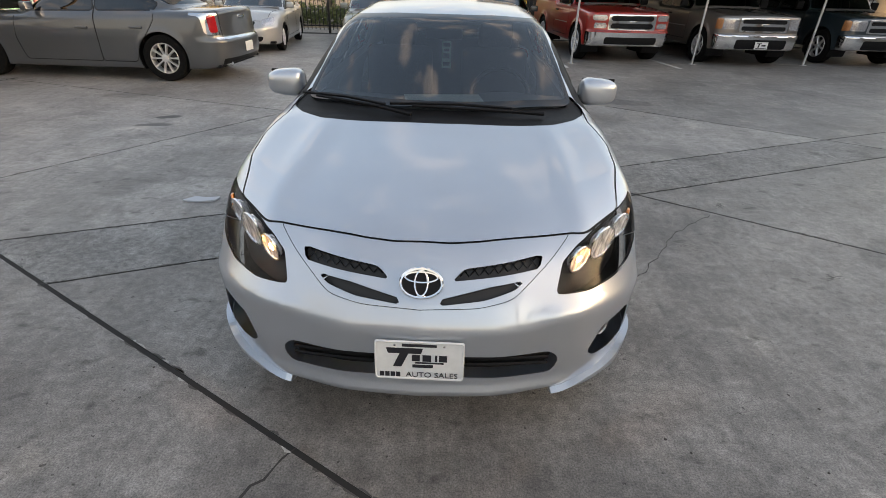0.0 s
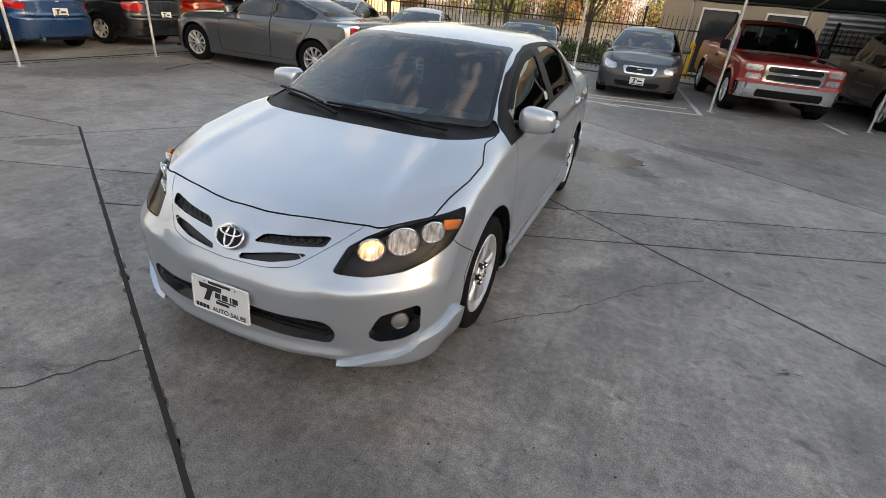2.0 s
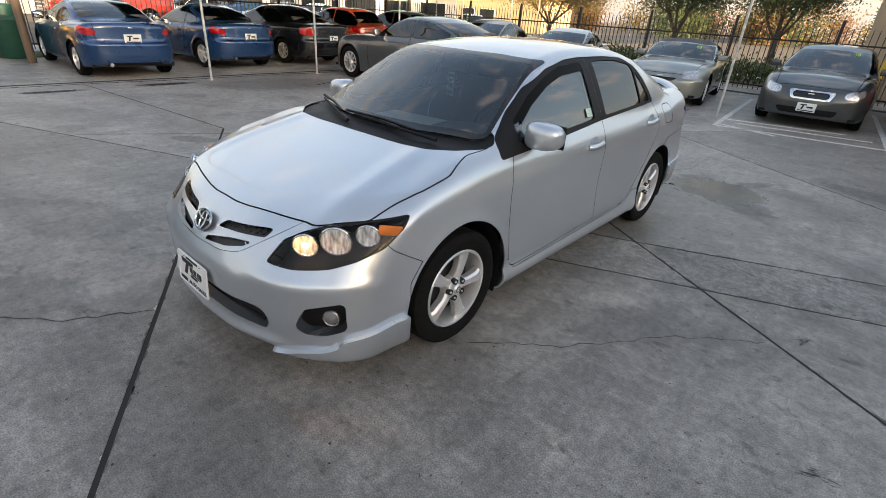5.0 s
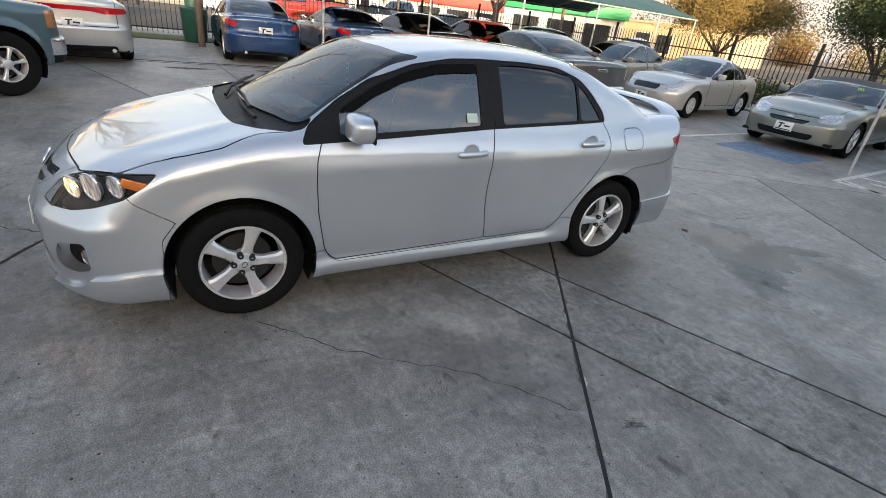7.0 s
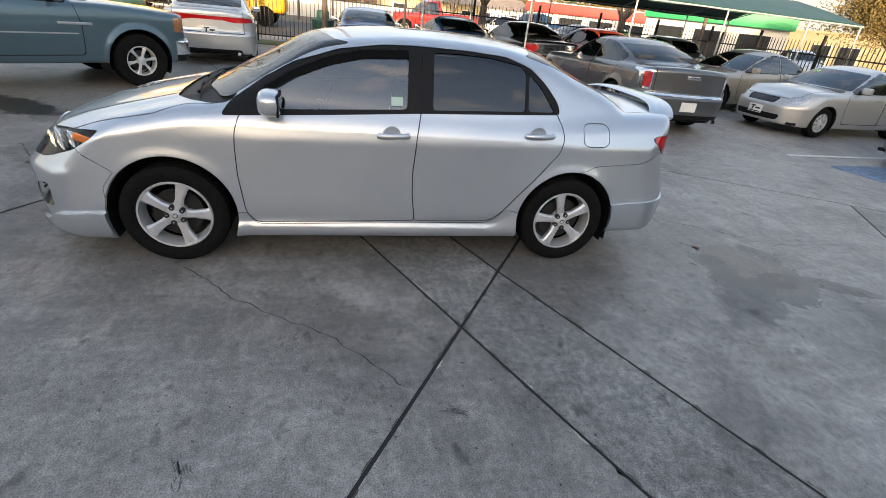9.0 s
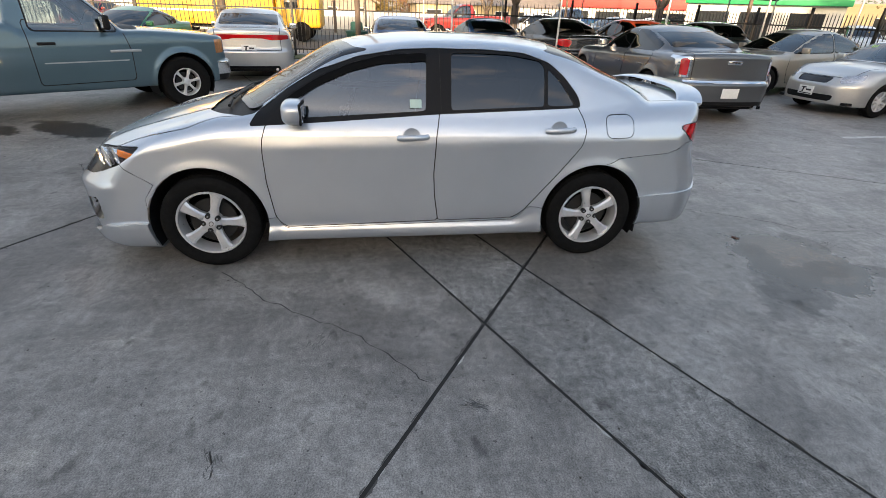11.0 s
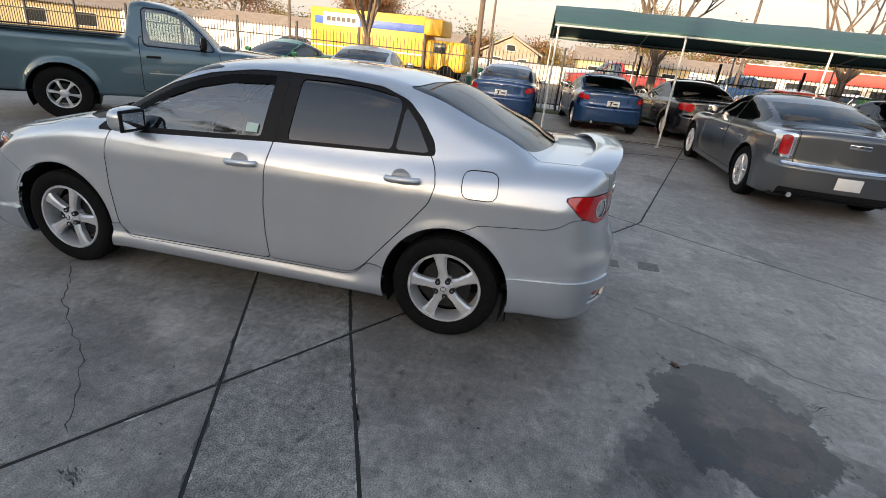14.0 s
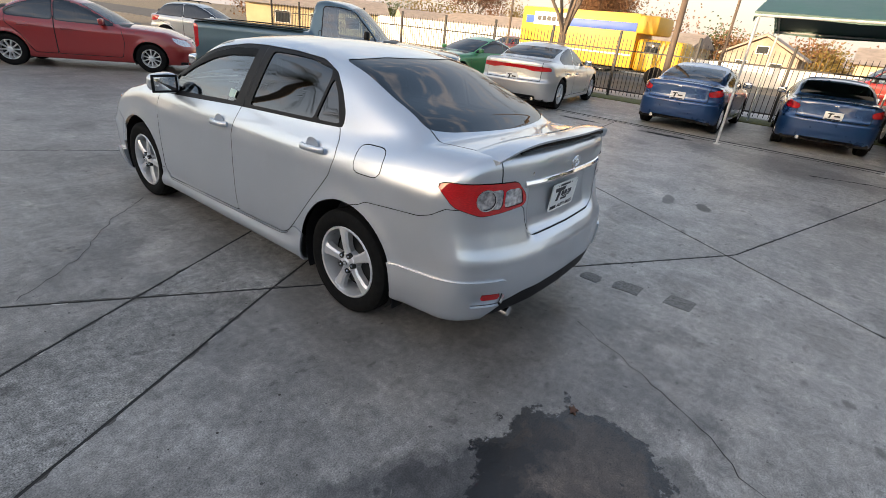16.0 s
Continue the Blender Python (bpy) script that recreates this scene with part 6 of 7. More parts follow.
        part("mirror_glass", box(0.15, 0.006, 0.092, (0.008, 0.053, 0), 0.002), M_CHROME, mir)
        part("mirror_arm", box(0.10, 0.055, 0.035, (-0.10, 0.0, -0.04), 0.012), M_BLACK, mir)
        for hy, hz, dn in ((0.025, 0.888, "front_door"), (1.005, 0.932, "rear_door")):
            hx = sd * (curve(c["plan"], np.array([hy]))[0] + curve(c["side"], np.array([hz]))[0])
            tilt = pose(hx + sd * 0.006, hy, hz, 2.5, 0, 0)
            hd = part("door_handle", handle_bar(sd), M_SILVER, made[dn, sd], m=tilt)
            part("handle_cup", lathe([(0.058, 0.004), (0.055, 0.0), (0.040, -0.004), (0.0, -0.008)], 28, "x"), M_SILVER, hd, m=pose(-sd * 0.006, -0.01, 0, 0, 0, 0 if sd > 0 else 180))
    # small sticker low in the driver's glass
    zz = np.linspace(1.055, 1.105, 4)
    sx = curve(c["cab_plan"], np.array([0.06]))[0] + curve(c["cab_side"], zz)
    V = [(x - 0.004, y, z) for x, z in zip(sx, zz) for y in (0.01, 0.085)]
    part("window_sticker", (V, [(2 * i, 2 * i + 1, 2 * i + 3, 2 * i + 2) for i in range(3)]), M_STICKER, made["front_door", 1], "pale green paper sticker")
    # slats in the low intake
    for z in (0.345, 0.372, 0.397):
        part("intake_slat", tube([(x, -2.225 + 0.20 * abs(x) ** 2 * 0.9 + 0.015, z - 0.006 * abs(x)) for x in np.linspace(-0.47, 0.47, 15)], 0.007, 6), M_BLACK, made["front_bumper"])
    # diamond mesh in the grille openings
    for sx in (1, -1):
        for i in range(8):
            x0 = 0.135 + 0.034 * i
            for d in (0, 1):
                pts = []
                for u, w in ((0, d), (1, 1 - d)):
                    xx, zz = x0 + 0.03 * u, 0.676 + 0.075 * (x0 - 0.1) + 0.028 * w
                    yy = curve(SEDAN["nose"], np.array([zz]))[0] + curve(SEDAN["nose_plan"], np.array([xx]))[0] + 0.02
                    pts.append((sx * xx, yy, zz))
                part("mesh_wire", tube(pts, 0.002, 4), M_GLOSSBLACK, made["grille_surround"])
    # badges as plain chrome shapes
    for name, at, tilt, k, parent, dish in (("nose_badge", (0.004, -2.183, 0.674), -33, 1.0, made["grille_surround"], True), ("tail_badge", (0, 2.205, 1.015), 180, 0.62, made["trunk_lid"], False)):
        b = new(name)
        b.parent = parent
        b.matrix_basis = pose(*at, tilt if dish else 0, 0, 0 if dish else 180)
        if dish:
            part("badge_back", oval(0.066, 0.045, 0.0, fill=True), M_BLACK, b)
        part("badge_ring", oval(0.070 * k, 0.049 * k, 0.0055 * k), M_CHROME, b)
        part("badge_oval", oval(0.022 * k, 0.043 * k, 0.0045 * k), M_CHROME, b)
        part("badge_bar", oval(0.055 * k, 0.018 * k, 0.0045 * k, up=0.020 * k), M_CHROME, b)
    part("tail_script", joined(*[box(0.016, 0.004, 0.020, (0.40 + i * 0.021, 2.168 - 0.008 * i, 1.00 - 0.001 * i), 0.003) for i in range(7)]), M_CHROME, made["trunk_lid"])
    # plates
    hero_plate(car, pose(0.005, -2.276, 0.415, -4, 0, 0), True)
    hero_plate(car, pose(0, 2.172, 0.815, 4, 0, 180), False)
    # spoiler
    gx = np.linspace(-0.46, 0.46, 21)
    bar = tube([(x, skin_y(c, x, 0.972, False) - 0.004, 0.952) for x in gx], 0.019, 8)
    part("chrome_garnish", bar, M_CHROME, made["trunk_lid"], "chrome strip over the plate")
    spoiler = part("rear_spoiler", wing(), M_SILVER, car)
    # dark strip that follows the underside of the trailing edge
    strip = []
    for x in np.linspace(-0.50, 0.50, 25):
        e = abs(x) / 0.645
        strip.append((x, 2.055 + 0.075 * (1 - e ** 2) - 0.05 * e ** 6 + 0.30 * (0.155 + 0.06 * e ** 4), 1.156 - 0.084 * e ** 5 - 0.016))
    bar = tube(strip, 0.017, 6)
    part("brake_light_strip", bar, M_VISOR, spoiler, "smoked dark brake light strip")
    part("exhaust_tip", tube([(0.48, 2.0, 0.245), (0.48, 2.2, 0.24)], 0.028, 14), M_CHROME, car)
    # wipers
    for pts in ([(0.52, -1.16, 1.015), (0.30, -1.19, 1.030), (-0.12, -1.185, 1.040)], [(-0.12, -1.24, 1.010), (-0.30, -1.185, 1.035), (-0.62, -1.045, 1.045)]):
        w = part("wiper", tube(pts, 0.011, 6, 0.007), M_BLACK, car)
        a, b = Vector(pts[1]), Vector(pts[2])
        d = (b - a) * 0.75
        part("wiper_blade", tube([a - d * 0.2 + Vector((0, 0.025, 0.008)), (a + b) / 2 + Vector((0, 0.03, 0.012)), b + d * 0.35 + Vector((0, 0.02, 0.0))], 0.008, 5), M_BLACK, w)
    # cabin
    shell = [f for f, t in zip(s.faces, s.tag) if t in ("body", "window_trim") and min(s.p[i][2] for i in f) > 1.06]
    ids = sorted({i for f in shell for i in f})
    at = {i: n for n, i in enumerate(ids)}
    P = np.array([s.p[i] for i in ids])
    N = slope(c, P)
    N /= np.linalg.norm(N, axis=1)[:, None]
    part("headliner", (P - N * 0.032, [tuple(at[i] for i in f) for f in shell], N), M_HEADLINER, car)
    cabin(car)
    for wy in (-1.30, 1.30):
        part("mud_flap", box(0.16, 0.012, 0.12, (0.77, wy + 0.375, 0.235), 0.004), M_BLACK, car)
        part("mud_flap", box(0.16, 0.012, 0.12, (-0.77, wy + 0.375, 0.235), 0.004), M_BLACK, car)
    hero_wheels(car)
    return car


def oval(a, b, thick, fill=False, up=0.0):
    """An oval ring or disc in the x-z plane."""
    if fill:
        return prism([(a * math.cos(t), b * math.sin(t)) for t in np.linspace(0, 2 * math.pi, 28, endpoint=False)], 0.006, "y")
    pts = [(a * math.cos(t), -0.004, up + b * math.sin(t)) for t in np.linspace(0, 2 * math.pi, 33)]
    return tube(pts, thick, 6)


def mirror_shell():
    """A rounded mirror housing: blunt in front, flat at the back."""
    bm = bmesh.new()
    bmesh.ops.create_uvsphere(bm, u_segments=24, v_segments=14, radius=1)
    for v in bm.verts:
        p = v.co
        q = Vector([math.copysign(abs(k) ** 0.62, k) for k in p])
        x, y, z = q.x * 0.105, q.y * 0.075, q.z * 0.072
        if y > 0.045:
            y = 0.045
        z *= 1 - 0.12 * (x / 0.105)
        y += 0.25 * max(x, 0) * 0.3
        v.co = Vector((x, y, z))
    return bm


def handle_bar(sd):
    pts = [(sd * 0.004, -0.095, 0), (sd * 0.022, -0.075, 0), (sd * 0.028, 0, 0), (sd * 0.022, 0.075, 0), (sd * 0.004, 0.095, 0)]
    bm = tube(pts, 0.016, 10)
    for v in bm.verts:
        v.co.z *= 1.15
    return bm


def wing():
    """The raised rear spoiler: a thin aerofoil whose ends run down on to the lid."""
    bm = bmesh.new()
    rings = []
    for x in np.linspace(-0.645, 0.645, 41):
        e = abs(x) / 0.645
        y0 = 2.055 + 0.075 * (1 - e ** 2) - 0.05 * e ** 6
        z0 = 1.156 - 0.084 * e ** 5
        drop = 0.008 + 0.030 * ramp(np.array([e]), 0.62, 0.9)[0]
        chord = 0.155 + 0.06 * e ** 4
        prof = [(-0.5, -0.010), (-0.42, 0.000), (-0.1, 0.008), (0.3, 0.011), (0.5, 0.009), (0.48, -0.003), (0.2, -drop * 0.9), (-0.3, -drop)]
        rings.append([bm.verts.new((x, y0 + u * chord, z0 + v)) for u, v in prof])
    for a, b in zip(rings, rings[1:]):
        for i in range(8):
            bm.faces.new((a[i], a[(i + 1) % 8], b[(i + 1) % 8], b[i]))
    bm.faces.new(rings[0]), bm.faces.new(rings[-1])
    bmesh.ops.recalc_face_normals(bm, faces=bm.faces)
    return bm


def hero_plate(car, m, front):
    """A white dealer plate: bars for the names and number, letters for the trade."""
    p = new("number_plate")
    p.parent = car
    p.matrix_basis = m
    part("plate_board", prism(round_off([(-0.155, -0.08), (0.155, -0.08), (0.155, 0.08), (-0.155, 0.08)], 0.012), 0.004, "y"), M_WHITE, p)
    part("plate_rim", tube([(x, -0.003, z) for x, z in round_off([(-0.152, -0.077), (0.152, -0.077), (0.152, 0.077), (-0.152, 0.077)], 0.012) + [(-0.152 + 0.0, -0.065)]], 0.0035, 5), M_WHITE, p)
    face = pose(0, -0.0035, 0, 90, 0, 0)
    ink = lambda *a: part("printed_bar", box(*a), M_INK, p)
    part("printed_letter", prism([(-0.115, 0.052), (0.012, 0.052), (0.006, 0.030), (-0.038, 0.030), (-0.062, -0.026), (-0.092, -0.026), (-0.068, 0.030), (-0.108, 0.030)], 0.0016, "y", -0.003), M_INK, p)
    for i, (x, w) in enumerate(((-0.012, 0.028), (0.026, 0.030), (0.058, 0.008), (0.082, 0.028))):
        ink(w, 0.0016, 0.026, (x, -0.003, 0.012))
    ink(0.10, 0.0016, 0.006, (0.035, -0.003, -0.008))
    ink(0.072, 0.0016, 0.012, (0.012, -0.003, -0.022))
    ink(0.12, 0.0016, 0.011, (0.0, -0.003, 0.064))
    text_part("AUTO SALES", 0.030, M_INK, p, Matrix.Translation((0.044, 0, -0.060)) @ face, 1.08)
    for i in range(4):
        ink(0.015, 0.0016, 0.019, (-0.131 + 0.019 * i, -0.003, -0.060))
    for x in (-0.085, 0.085):
        part("plate_screw", lathe([(0.0, -0.006), (0.004, -0.005), (0.005, -0.002)], 10, "y"), M_CHROME, p, m=pose(x, 0, 0.064))


def cabin(car):
    """Seats, dashboard, wheel and the loose papers inside the sedan."""
    part("cabin_floor", box(1.4, 2.8, 0.04, (0, 0.2, 0.27)), M_BLACK, car)
    dash = bmesh.new()
    rows = []
    for x in np.linspace(-0.70, 0.70, 15):
        hood = 0.035 * math.exp(-((x - 0.36) / 0.2) ** 2)
        rows.append([dash.verts.new((x, y + 0.22 * x * x, z + (hood if i in (2, 3) else 0))) for i, (y, z) in enumerate(((-1.12, 0.99), (-0.9, 1.0), (-0.68, 0.985), (-0.58, 0.95), (-0.54, 0.88), (-0.56, 0.70), (-0.62, 0.5)))])
    for a, b in zip(rows, rows[1:]):
        for i in range(6):
            dash.faces.new((a[i], a[i + 1], b[i + 1], b[i]))
    bmesh.ops.recalc_face_normals(dash, faces=dash.faces)
    part("dashboard", dash, M_TRIM, car)
    wheel = part("steering_wheel", tube([(0.36 + 0.185 * math.cos(t), -0.42 + 0.07 * math.sin(t), 0.93 + 0.17 * math.sin(t)) for t in np.linspace(0, 2 * math.pi, 33)], 0.014, 8), M_BLACK, car)
    part("wheel_hub", box(0.16, 0.06, 0.12, (0.36, -0.44, 0.925), 0.03), M_BLACK, wheel)
    part("wheel_spoke", tube([(0.18, -0.42, 0.94), (0.54, -0.42, 0.94)], 0.012, 6), M_BLACK, wheel)
    for sx in (0.36, -0.36):
        seat = new("front_seat")
        seat.parent = car
        part("seat_base", box(0.52, 0.52, 0.16, (sx, 0.0, 0.52), 0.06, 3), M_CLOTH, seat)
        part("seat_back", box(0.50, 0.15, 0.62, (sx, 0.33, 0.84), 0.06, 3, Matrix.Rotation(radians(-16), 3, "X")), M_CLOTH, seat)
        part("head_rest", box(0.26, 0.10, 0.17, (sx, 0.45, 1.22), 0.04, 3, Matrix.Rotation(radians(-10), 3, "X")), M_CLOTH, seat)
    bench = new("rear_seat")
    bench.parent = car
    part("seat_base", box(1.30, 0.5, 0.16, (0, 0.98, 0.54), 0.06, 3), M_CLOTH, bench)
    part("seat_back", box(1.28, 0.14, 0.60, (0, 1.28, 0.84), 0.05, 3, Matrix.Rotation(radians(-22), 3, "X")), M_CLOTH, bench)
    part("parcel_shelf", box(1.2, 0.42, 0.02, (0, 1.52, 1.06)), M_TRIM, car)
    part("inside_mirror", box(0.22, 0.02, 0.06, (0, -0.46, 1.30), 0.01), M_BLACK, car)


def hero_wheels(car):
    R, r = 0.318, 0.222
    add_wheels(car, SEDAN, R, r, 5, 0.040, 0.205, track=0.765, turns=(55, 12))
    for w in [o for o in car.children if o.name.startswith("wheel")]:
        part("centre_cap", lathe([(0.0, 0.012), (0.022, 0.011), (0.028, 0.004), (0.028, -0.01)], 20, "x"), M_ALLOY, w, m=pose(0.086, 0, 0))
        part("cap_ring", tube([(0, 0.017 * math.cos(t), 0.012 * math.sin(t)) for t in np.linspace(0, 2 * math.pi, 17)], 0.002, 5), M_DARKALLOY, w, m=pose(0.098, 0, 0))
        for i in range(5):
            a = 2 * math.pi * (i + 0.5) / 5 + math.pi / 2
            hole = part("lug_hole", lathe([(0.0, 0.001), (0.014, 0.001), (0.016, 0.004), (0.018, -0.02)], 14, "x"), M_DARKALLOY, w, m=pose(0.0885, 0.051 * math.cos(a), 0.051 * math.sin(a)))
            part("lug_nut", lathe([(0.0, 0.006), (0.005, 0.006), (0.008, 0.003), (0.009, -0.002)], 6, "x"), M_CHROME, hole)



hero = build_hero()
sheet = part("dashboard_paper", box(0.42, 0.20, 0.004, (0.02, -0.86, 1.012), 0.001, 1, Matrix.Rotation(radians(8), 3, "Z")), M_PAPER)
tagged(sheet, "white paper sheets lying on the dashboard", "paper")
M_TAG = material("pale_green_card", (0.55, 0.68, 0.58), 0.7)
tagpart = part("parking_tag", box(0.055, 0.003, 0.15, (0.02, -0.50, 1.19), 0.001), M_TAG)
for _z, _h, _w in ((1.245, 0.020, 0.04), (1.215, 0.012, 0.03), (1.185, 0.028, 0.036), (1.14, 0.022, 0.04)):
    part("printed_bar", box(_w, 0.002, _h, (0.02, -0.503, _z)), M_INK, tagpart)
tagged(tagpart, "pale green paper tag hanging from the mirror", "tag")


# ---- the parked cars ----
P_GREY = paint("dark_grey_paint", (0.098, 0.104, 0.112), 0.5, 0.3)
P_CHAMP = paint("champagne_paint", (0.36, 0.33, 0.28), 0.55, 0.33)
P_SILVER2 = paint("dull_silver_paint", (0.46, 0.465, 0.46), 0.55, 0.36)
P_SAGE = paint("sage_silver_paint", (0.24, 0.26, 0.24), 0.5, 0.35)
P_CHARCOAL = paint("charcoal_paint", (0.055, 0.06, 0.062), 0.45, 0.3)
P_RED = paint("red_paint", (0.32, 0.025, 0.02), 0.2, 0.3)
P_BROWN = paint("grey_brown_paint", (0.17, 0.155, 0.14), 0.5, 0.33)
P_DARKTEAL = paint("dark_teal_paint", (0.025, 0.04, 0.05), 0.35, 0.3)
P_TEAL = paint("steel_blue_paint", (0.075, 0.13, 0.16), 0.4, 0.3)
P_BLUE = paint("blue_paint", (0.013, 0.055, 0.16), 0.4, 0.28)
P_BLACK = paint("black_paint", (0.012, 0.012, 0.014), 0.1, 0.25)
P_ORANGE = paint("orange_red_paint", (0.42, 0.06, 0.025), 0.2, 0.3)
P_WINE = paint("dark_red_paint", (0.28, 0.02, 0.02), 0.2, 0.3)
P_GREEN = paint("green_paint", (0.03, 0.20, 0.07), 0.3, 0.3)
P_BRIGHT = paint("bright_silver_paint", (0.55, 0.55, 0.54), 0.6, 0.3)

R4 = lambda x0, x1, z0, z1: [(x0, z0), (x0, z1), (x1, z1), (x1, z0)]
M_MARKER = material("green_marker_paint", (0.35, 0.75, 0.10), 0.6)
HL = [(0.42, 0.60), (0.50, 0.72), (0.86, 0.78), (0.80, 0.66), (0.62, 0.60)]
TL = [(0.48, 0.93), (0.72, 0.97), (0.95, 0.95), (0.92, 0.80), (0.55, 0.76)]
GR = [(-0.3, 0.58), (-0.3, 0.69), (0.34, 0.69), (0.30, 0.58)]
IN = [(-0.5, 0.27), (-0.5, 0.38), (0.5, 0.38), (0.45, 0.27)]

lx = sedan_spec(5.04, 1.90, 1.49, 3.05, 0.93, 0.78, (-0.90, 1.02), (-0.15, 1.40), (1.15, 1.41), (1.85, 1.12), 1.11, 0.36, 1.03)
parked(lx, "grey_sedan", "lx", pose(-6.3, 5.65, 0, 0, 0, -90), P_GREY, "dark grey full-size sedan with chrome window trim", "car", (M_TINT, M_TINT), (0.36, 0.24, 10, 0.018, 0.22), [tail_panel(lx, R4(0.735, 0.83, 0.76, 1.02)), tail_panel(lx, R4(0.70, 0.87, 0.73, 1.05), "lamp_trim"), tail_panel(lx, R4(-0.2, 0.80, 0.655, 0.69), "chrome_bar"), tail_panel(lx, R4(-0.2, 0.75, 0.20, 0.36), "valance")] + sedan_lamps(lx, HL, [(2, 2), (2.1, 2), (2.1, 2.1)], GR) + [], extra=dressed(0.50, None, (-0.6, 0.6), badge=(False, 0.97, 0.26), style="blank"))
cr = sedan_spec(4.42, 1.695, 1.38, 2.465, 0.92, 0.66, (-0.80, 0.93), (-0.02, 1.30), (0.90, 1.31), (1.50, 1.02), 1.0, 0.30, 0.91)
parked(cr, "old_silver_sedan", "cr", pose(-5.25, 10.35, 0, 0, 0, 8), P_SILVER2, "older dull silver compact sedan", "car", (M_SEMI, M_SEMI), (0.30, 0.19, 9, 0.02, 0.18), sedan_lamps(cr, HL, TL, GR, IN), extra=dressed(None, 0.42, year=("01", -0.38, 1.20, M_MARKER)))
ch = sedan_spec(4.82, 1.78, 1.45, 2.72, 0.97, 0.68, (-0.9, 0.96), (-0.05, 1.36), (1.05, 1.37), (1.7, 1.05), 1.03, 0.32, 0.95)
parked(ch, "champagne_sedan", "ch", pose(-7.8, 10.0, 0, 0, 0, 8), P_CHAMP, "champagne beige mid-size sedan", "car", (M_SEMI, M_SEMI), (0.32, 0.21, 7, 0.022, 0.2), sedan_lamps(ch, HL, TL, GR, IN))
ec = sedan_spec(4.56, 1.835, 1.36, 2.575, 0.98, 0.64, (-0.75, 0.93), (0.0, 1.27), (0.85, 1.28), (1.4, 1.03), 1.0, 0.33, 0.93, True)
parked(ec, "soft_top_coupe", "ec", pose(-2.1, 10.8, 0, 0, 0, 8), P_SAGE, "sage silver soft-top coupe with black roof", "car", (M_SEMI, M_TINT), (0.33, 0.23, 5, 0.03, 0.22), sedan_lamps(ec, HL, TL, [(-0.32, 0.53), (-0.32, 0.60), (0.36, 0.60), (0.28, 0.53)], IN) + [("soft_top", lambda x, y, z: np.maximum(1.245 - z, 0.02 - y), lambda x, y, z, n: n[:, 2] > 0.3)], extra=dressed(None, 0.44, badge=(True, 0.62, 0.13), year=("05", 0.36, 1.18, M_MARKER)))
ac = sedan_spec(4.93, 1.845, 1.475, 2.80, 0.98, 0.72, (-0.95, 0.99), (-0.08, 1.39), (1.1, 1.39), (1.78, 1.09), 1.06, 0.325, 0.98)
parked(ac, "charcoal_sedan", "ac", pose(0.97, 10.9, 0, 0, 0, 2), P_CHARCOAL, "charcoal grey mid-size sedan with chrome grille", "car", (M_SEMI, M_TINT), (0.325, 0.21, 7, 0.022, 0.21), sedan_lamps(ac, HL, TL, R4(-0.2, 0.29, 0.565, 0.675), IN) + [nose_panel(ac, [(-0.2, 0.535), (-0.2, 0.70), (0.37, 0.70), (0.31, 0.535)], "chrome_frame")], extra=dressed(None, 0.40, badge=(True, 0.64, 0.10), year=("09", 0.38, 1.30, M_MARKER)))
parked(ac, "black_sedan", "ac", pose(-12.4, 5.45, 0, 0, 0, -82), P_BLACK, "black mid-size sedan parked against the fence", "car", (M_SEMI, M_TINT), (0.325, 0.21, 7, 0.022, 0.21), [], extra=dressed(0.70))
cv = sedan_spec(4.44, 1.75, 1.40, 2.65, 0.93, 0.66, (-0.95, 0.93), (0.0, 1.32), (0.75, 1.34), (1.5, 1.04), 1.02, 0.315, 0.94, True)
cvl = sedan_lamps(cv, HL, [(0.50, 0.88), (0.86, 0.97), (0.92, 0.87), (0.84, 0.80), (0.52, 0.78)], GR, IN) + [tail_panel(cv, R4(-0.2, 0.50, 0.20, 0.30), "valance")]
for mx in (pose(-11.3, 0.5, 0, 0, 0, -90), pose(-11.9, 3.05, 0, 0, 0, -84)):
    parked(cv, "blue_coupe", "cv", mx, P_BLUE, "metallic blue two-door coupe with dealer plate", "car", (M_SEMI, M_SEMI), (0.315, 0.21, 5, 0.03, 0.2), cvl, "blue coupes", extra=dressed(0.74, None, (0.45,), None, (False, 0.93, 0.08)))
dg = sedan_spec(5.08, 1.89, 1.48, 3.05, 0.97, 0.76, (-0.85, 1.0), (0.0, 1.39), (1.1, 1.40), (1.85, 1.12), 1.10, 0.36, 1.0)
parked(dg, "silver_muscle_sedan", "dg", pose(-10.4, -3.3, 0, 0, 0, -81.5), P_BRIGHT, "silver four-door muscle sedan with full-width tail lamp", "car", (M_TINT, M_TINT), (0.36, 0.24, 5, 0.03, 0.22), [tail_panel(dg, [(-0.2, 0.905), (-0.2, 0.970), (0.5, 0.975), (0.84, 0.97), (0.86, 0.885), (0.5, 0.865), (0.3, 0.90)], "light_bar"), tail_panel(dg, R4(-0.2, 0.62, 0.22, 0.34), "valance")] + sedan_lamps(dg, HL, [(2, 2), (2.1, 2), (2.1, 2.1)], GR), extra=dressed(0.70, None, (-0.55, 0.55)))
ln = sedan_spec(4.50, 1.695, 1.43, 2.60, 0.93, 0.70, (-0.88, 0.96), (-0.1, 1.35), (0.95, 1.36), (1.55, 1.06), 1.04, 0.31, 0.94)
parked(ln, "red_sedan", "ln", pose(-1.88, -10.58, 0, 0, 0, -123), P_WINE, "red compact sedan with silver wheel covers", "car", (M_SEMI, M_TINT), (0.31, 0.20, 10, 0.018, 0.19), sedan_lamps(ln, HL, TL, GR, IN), extra=dressed())
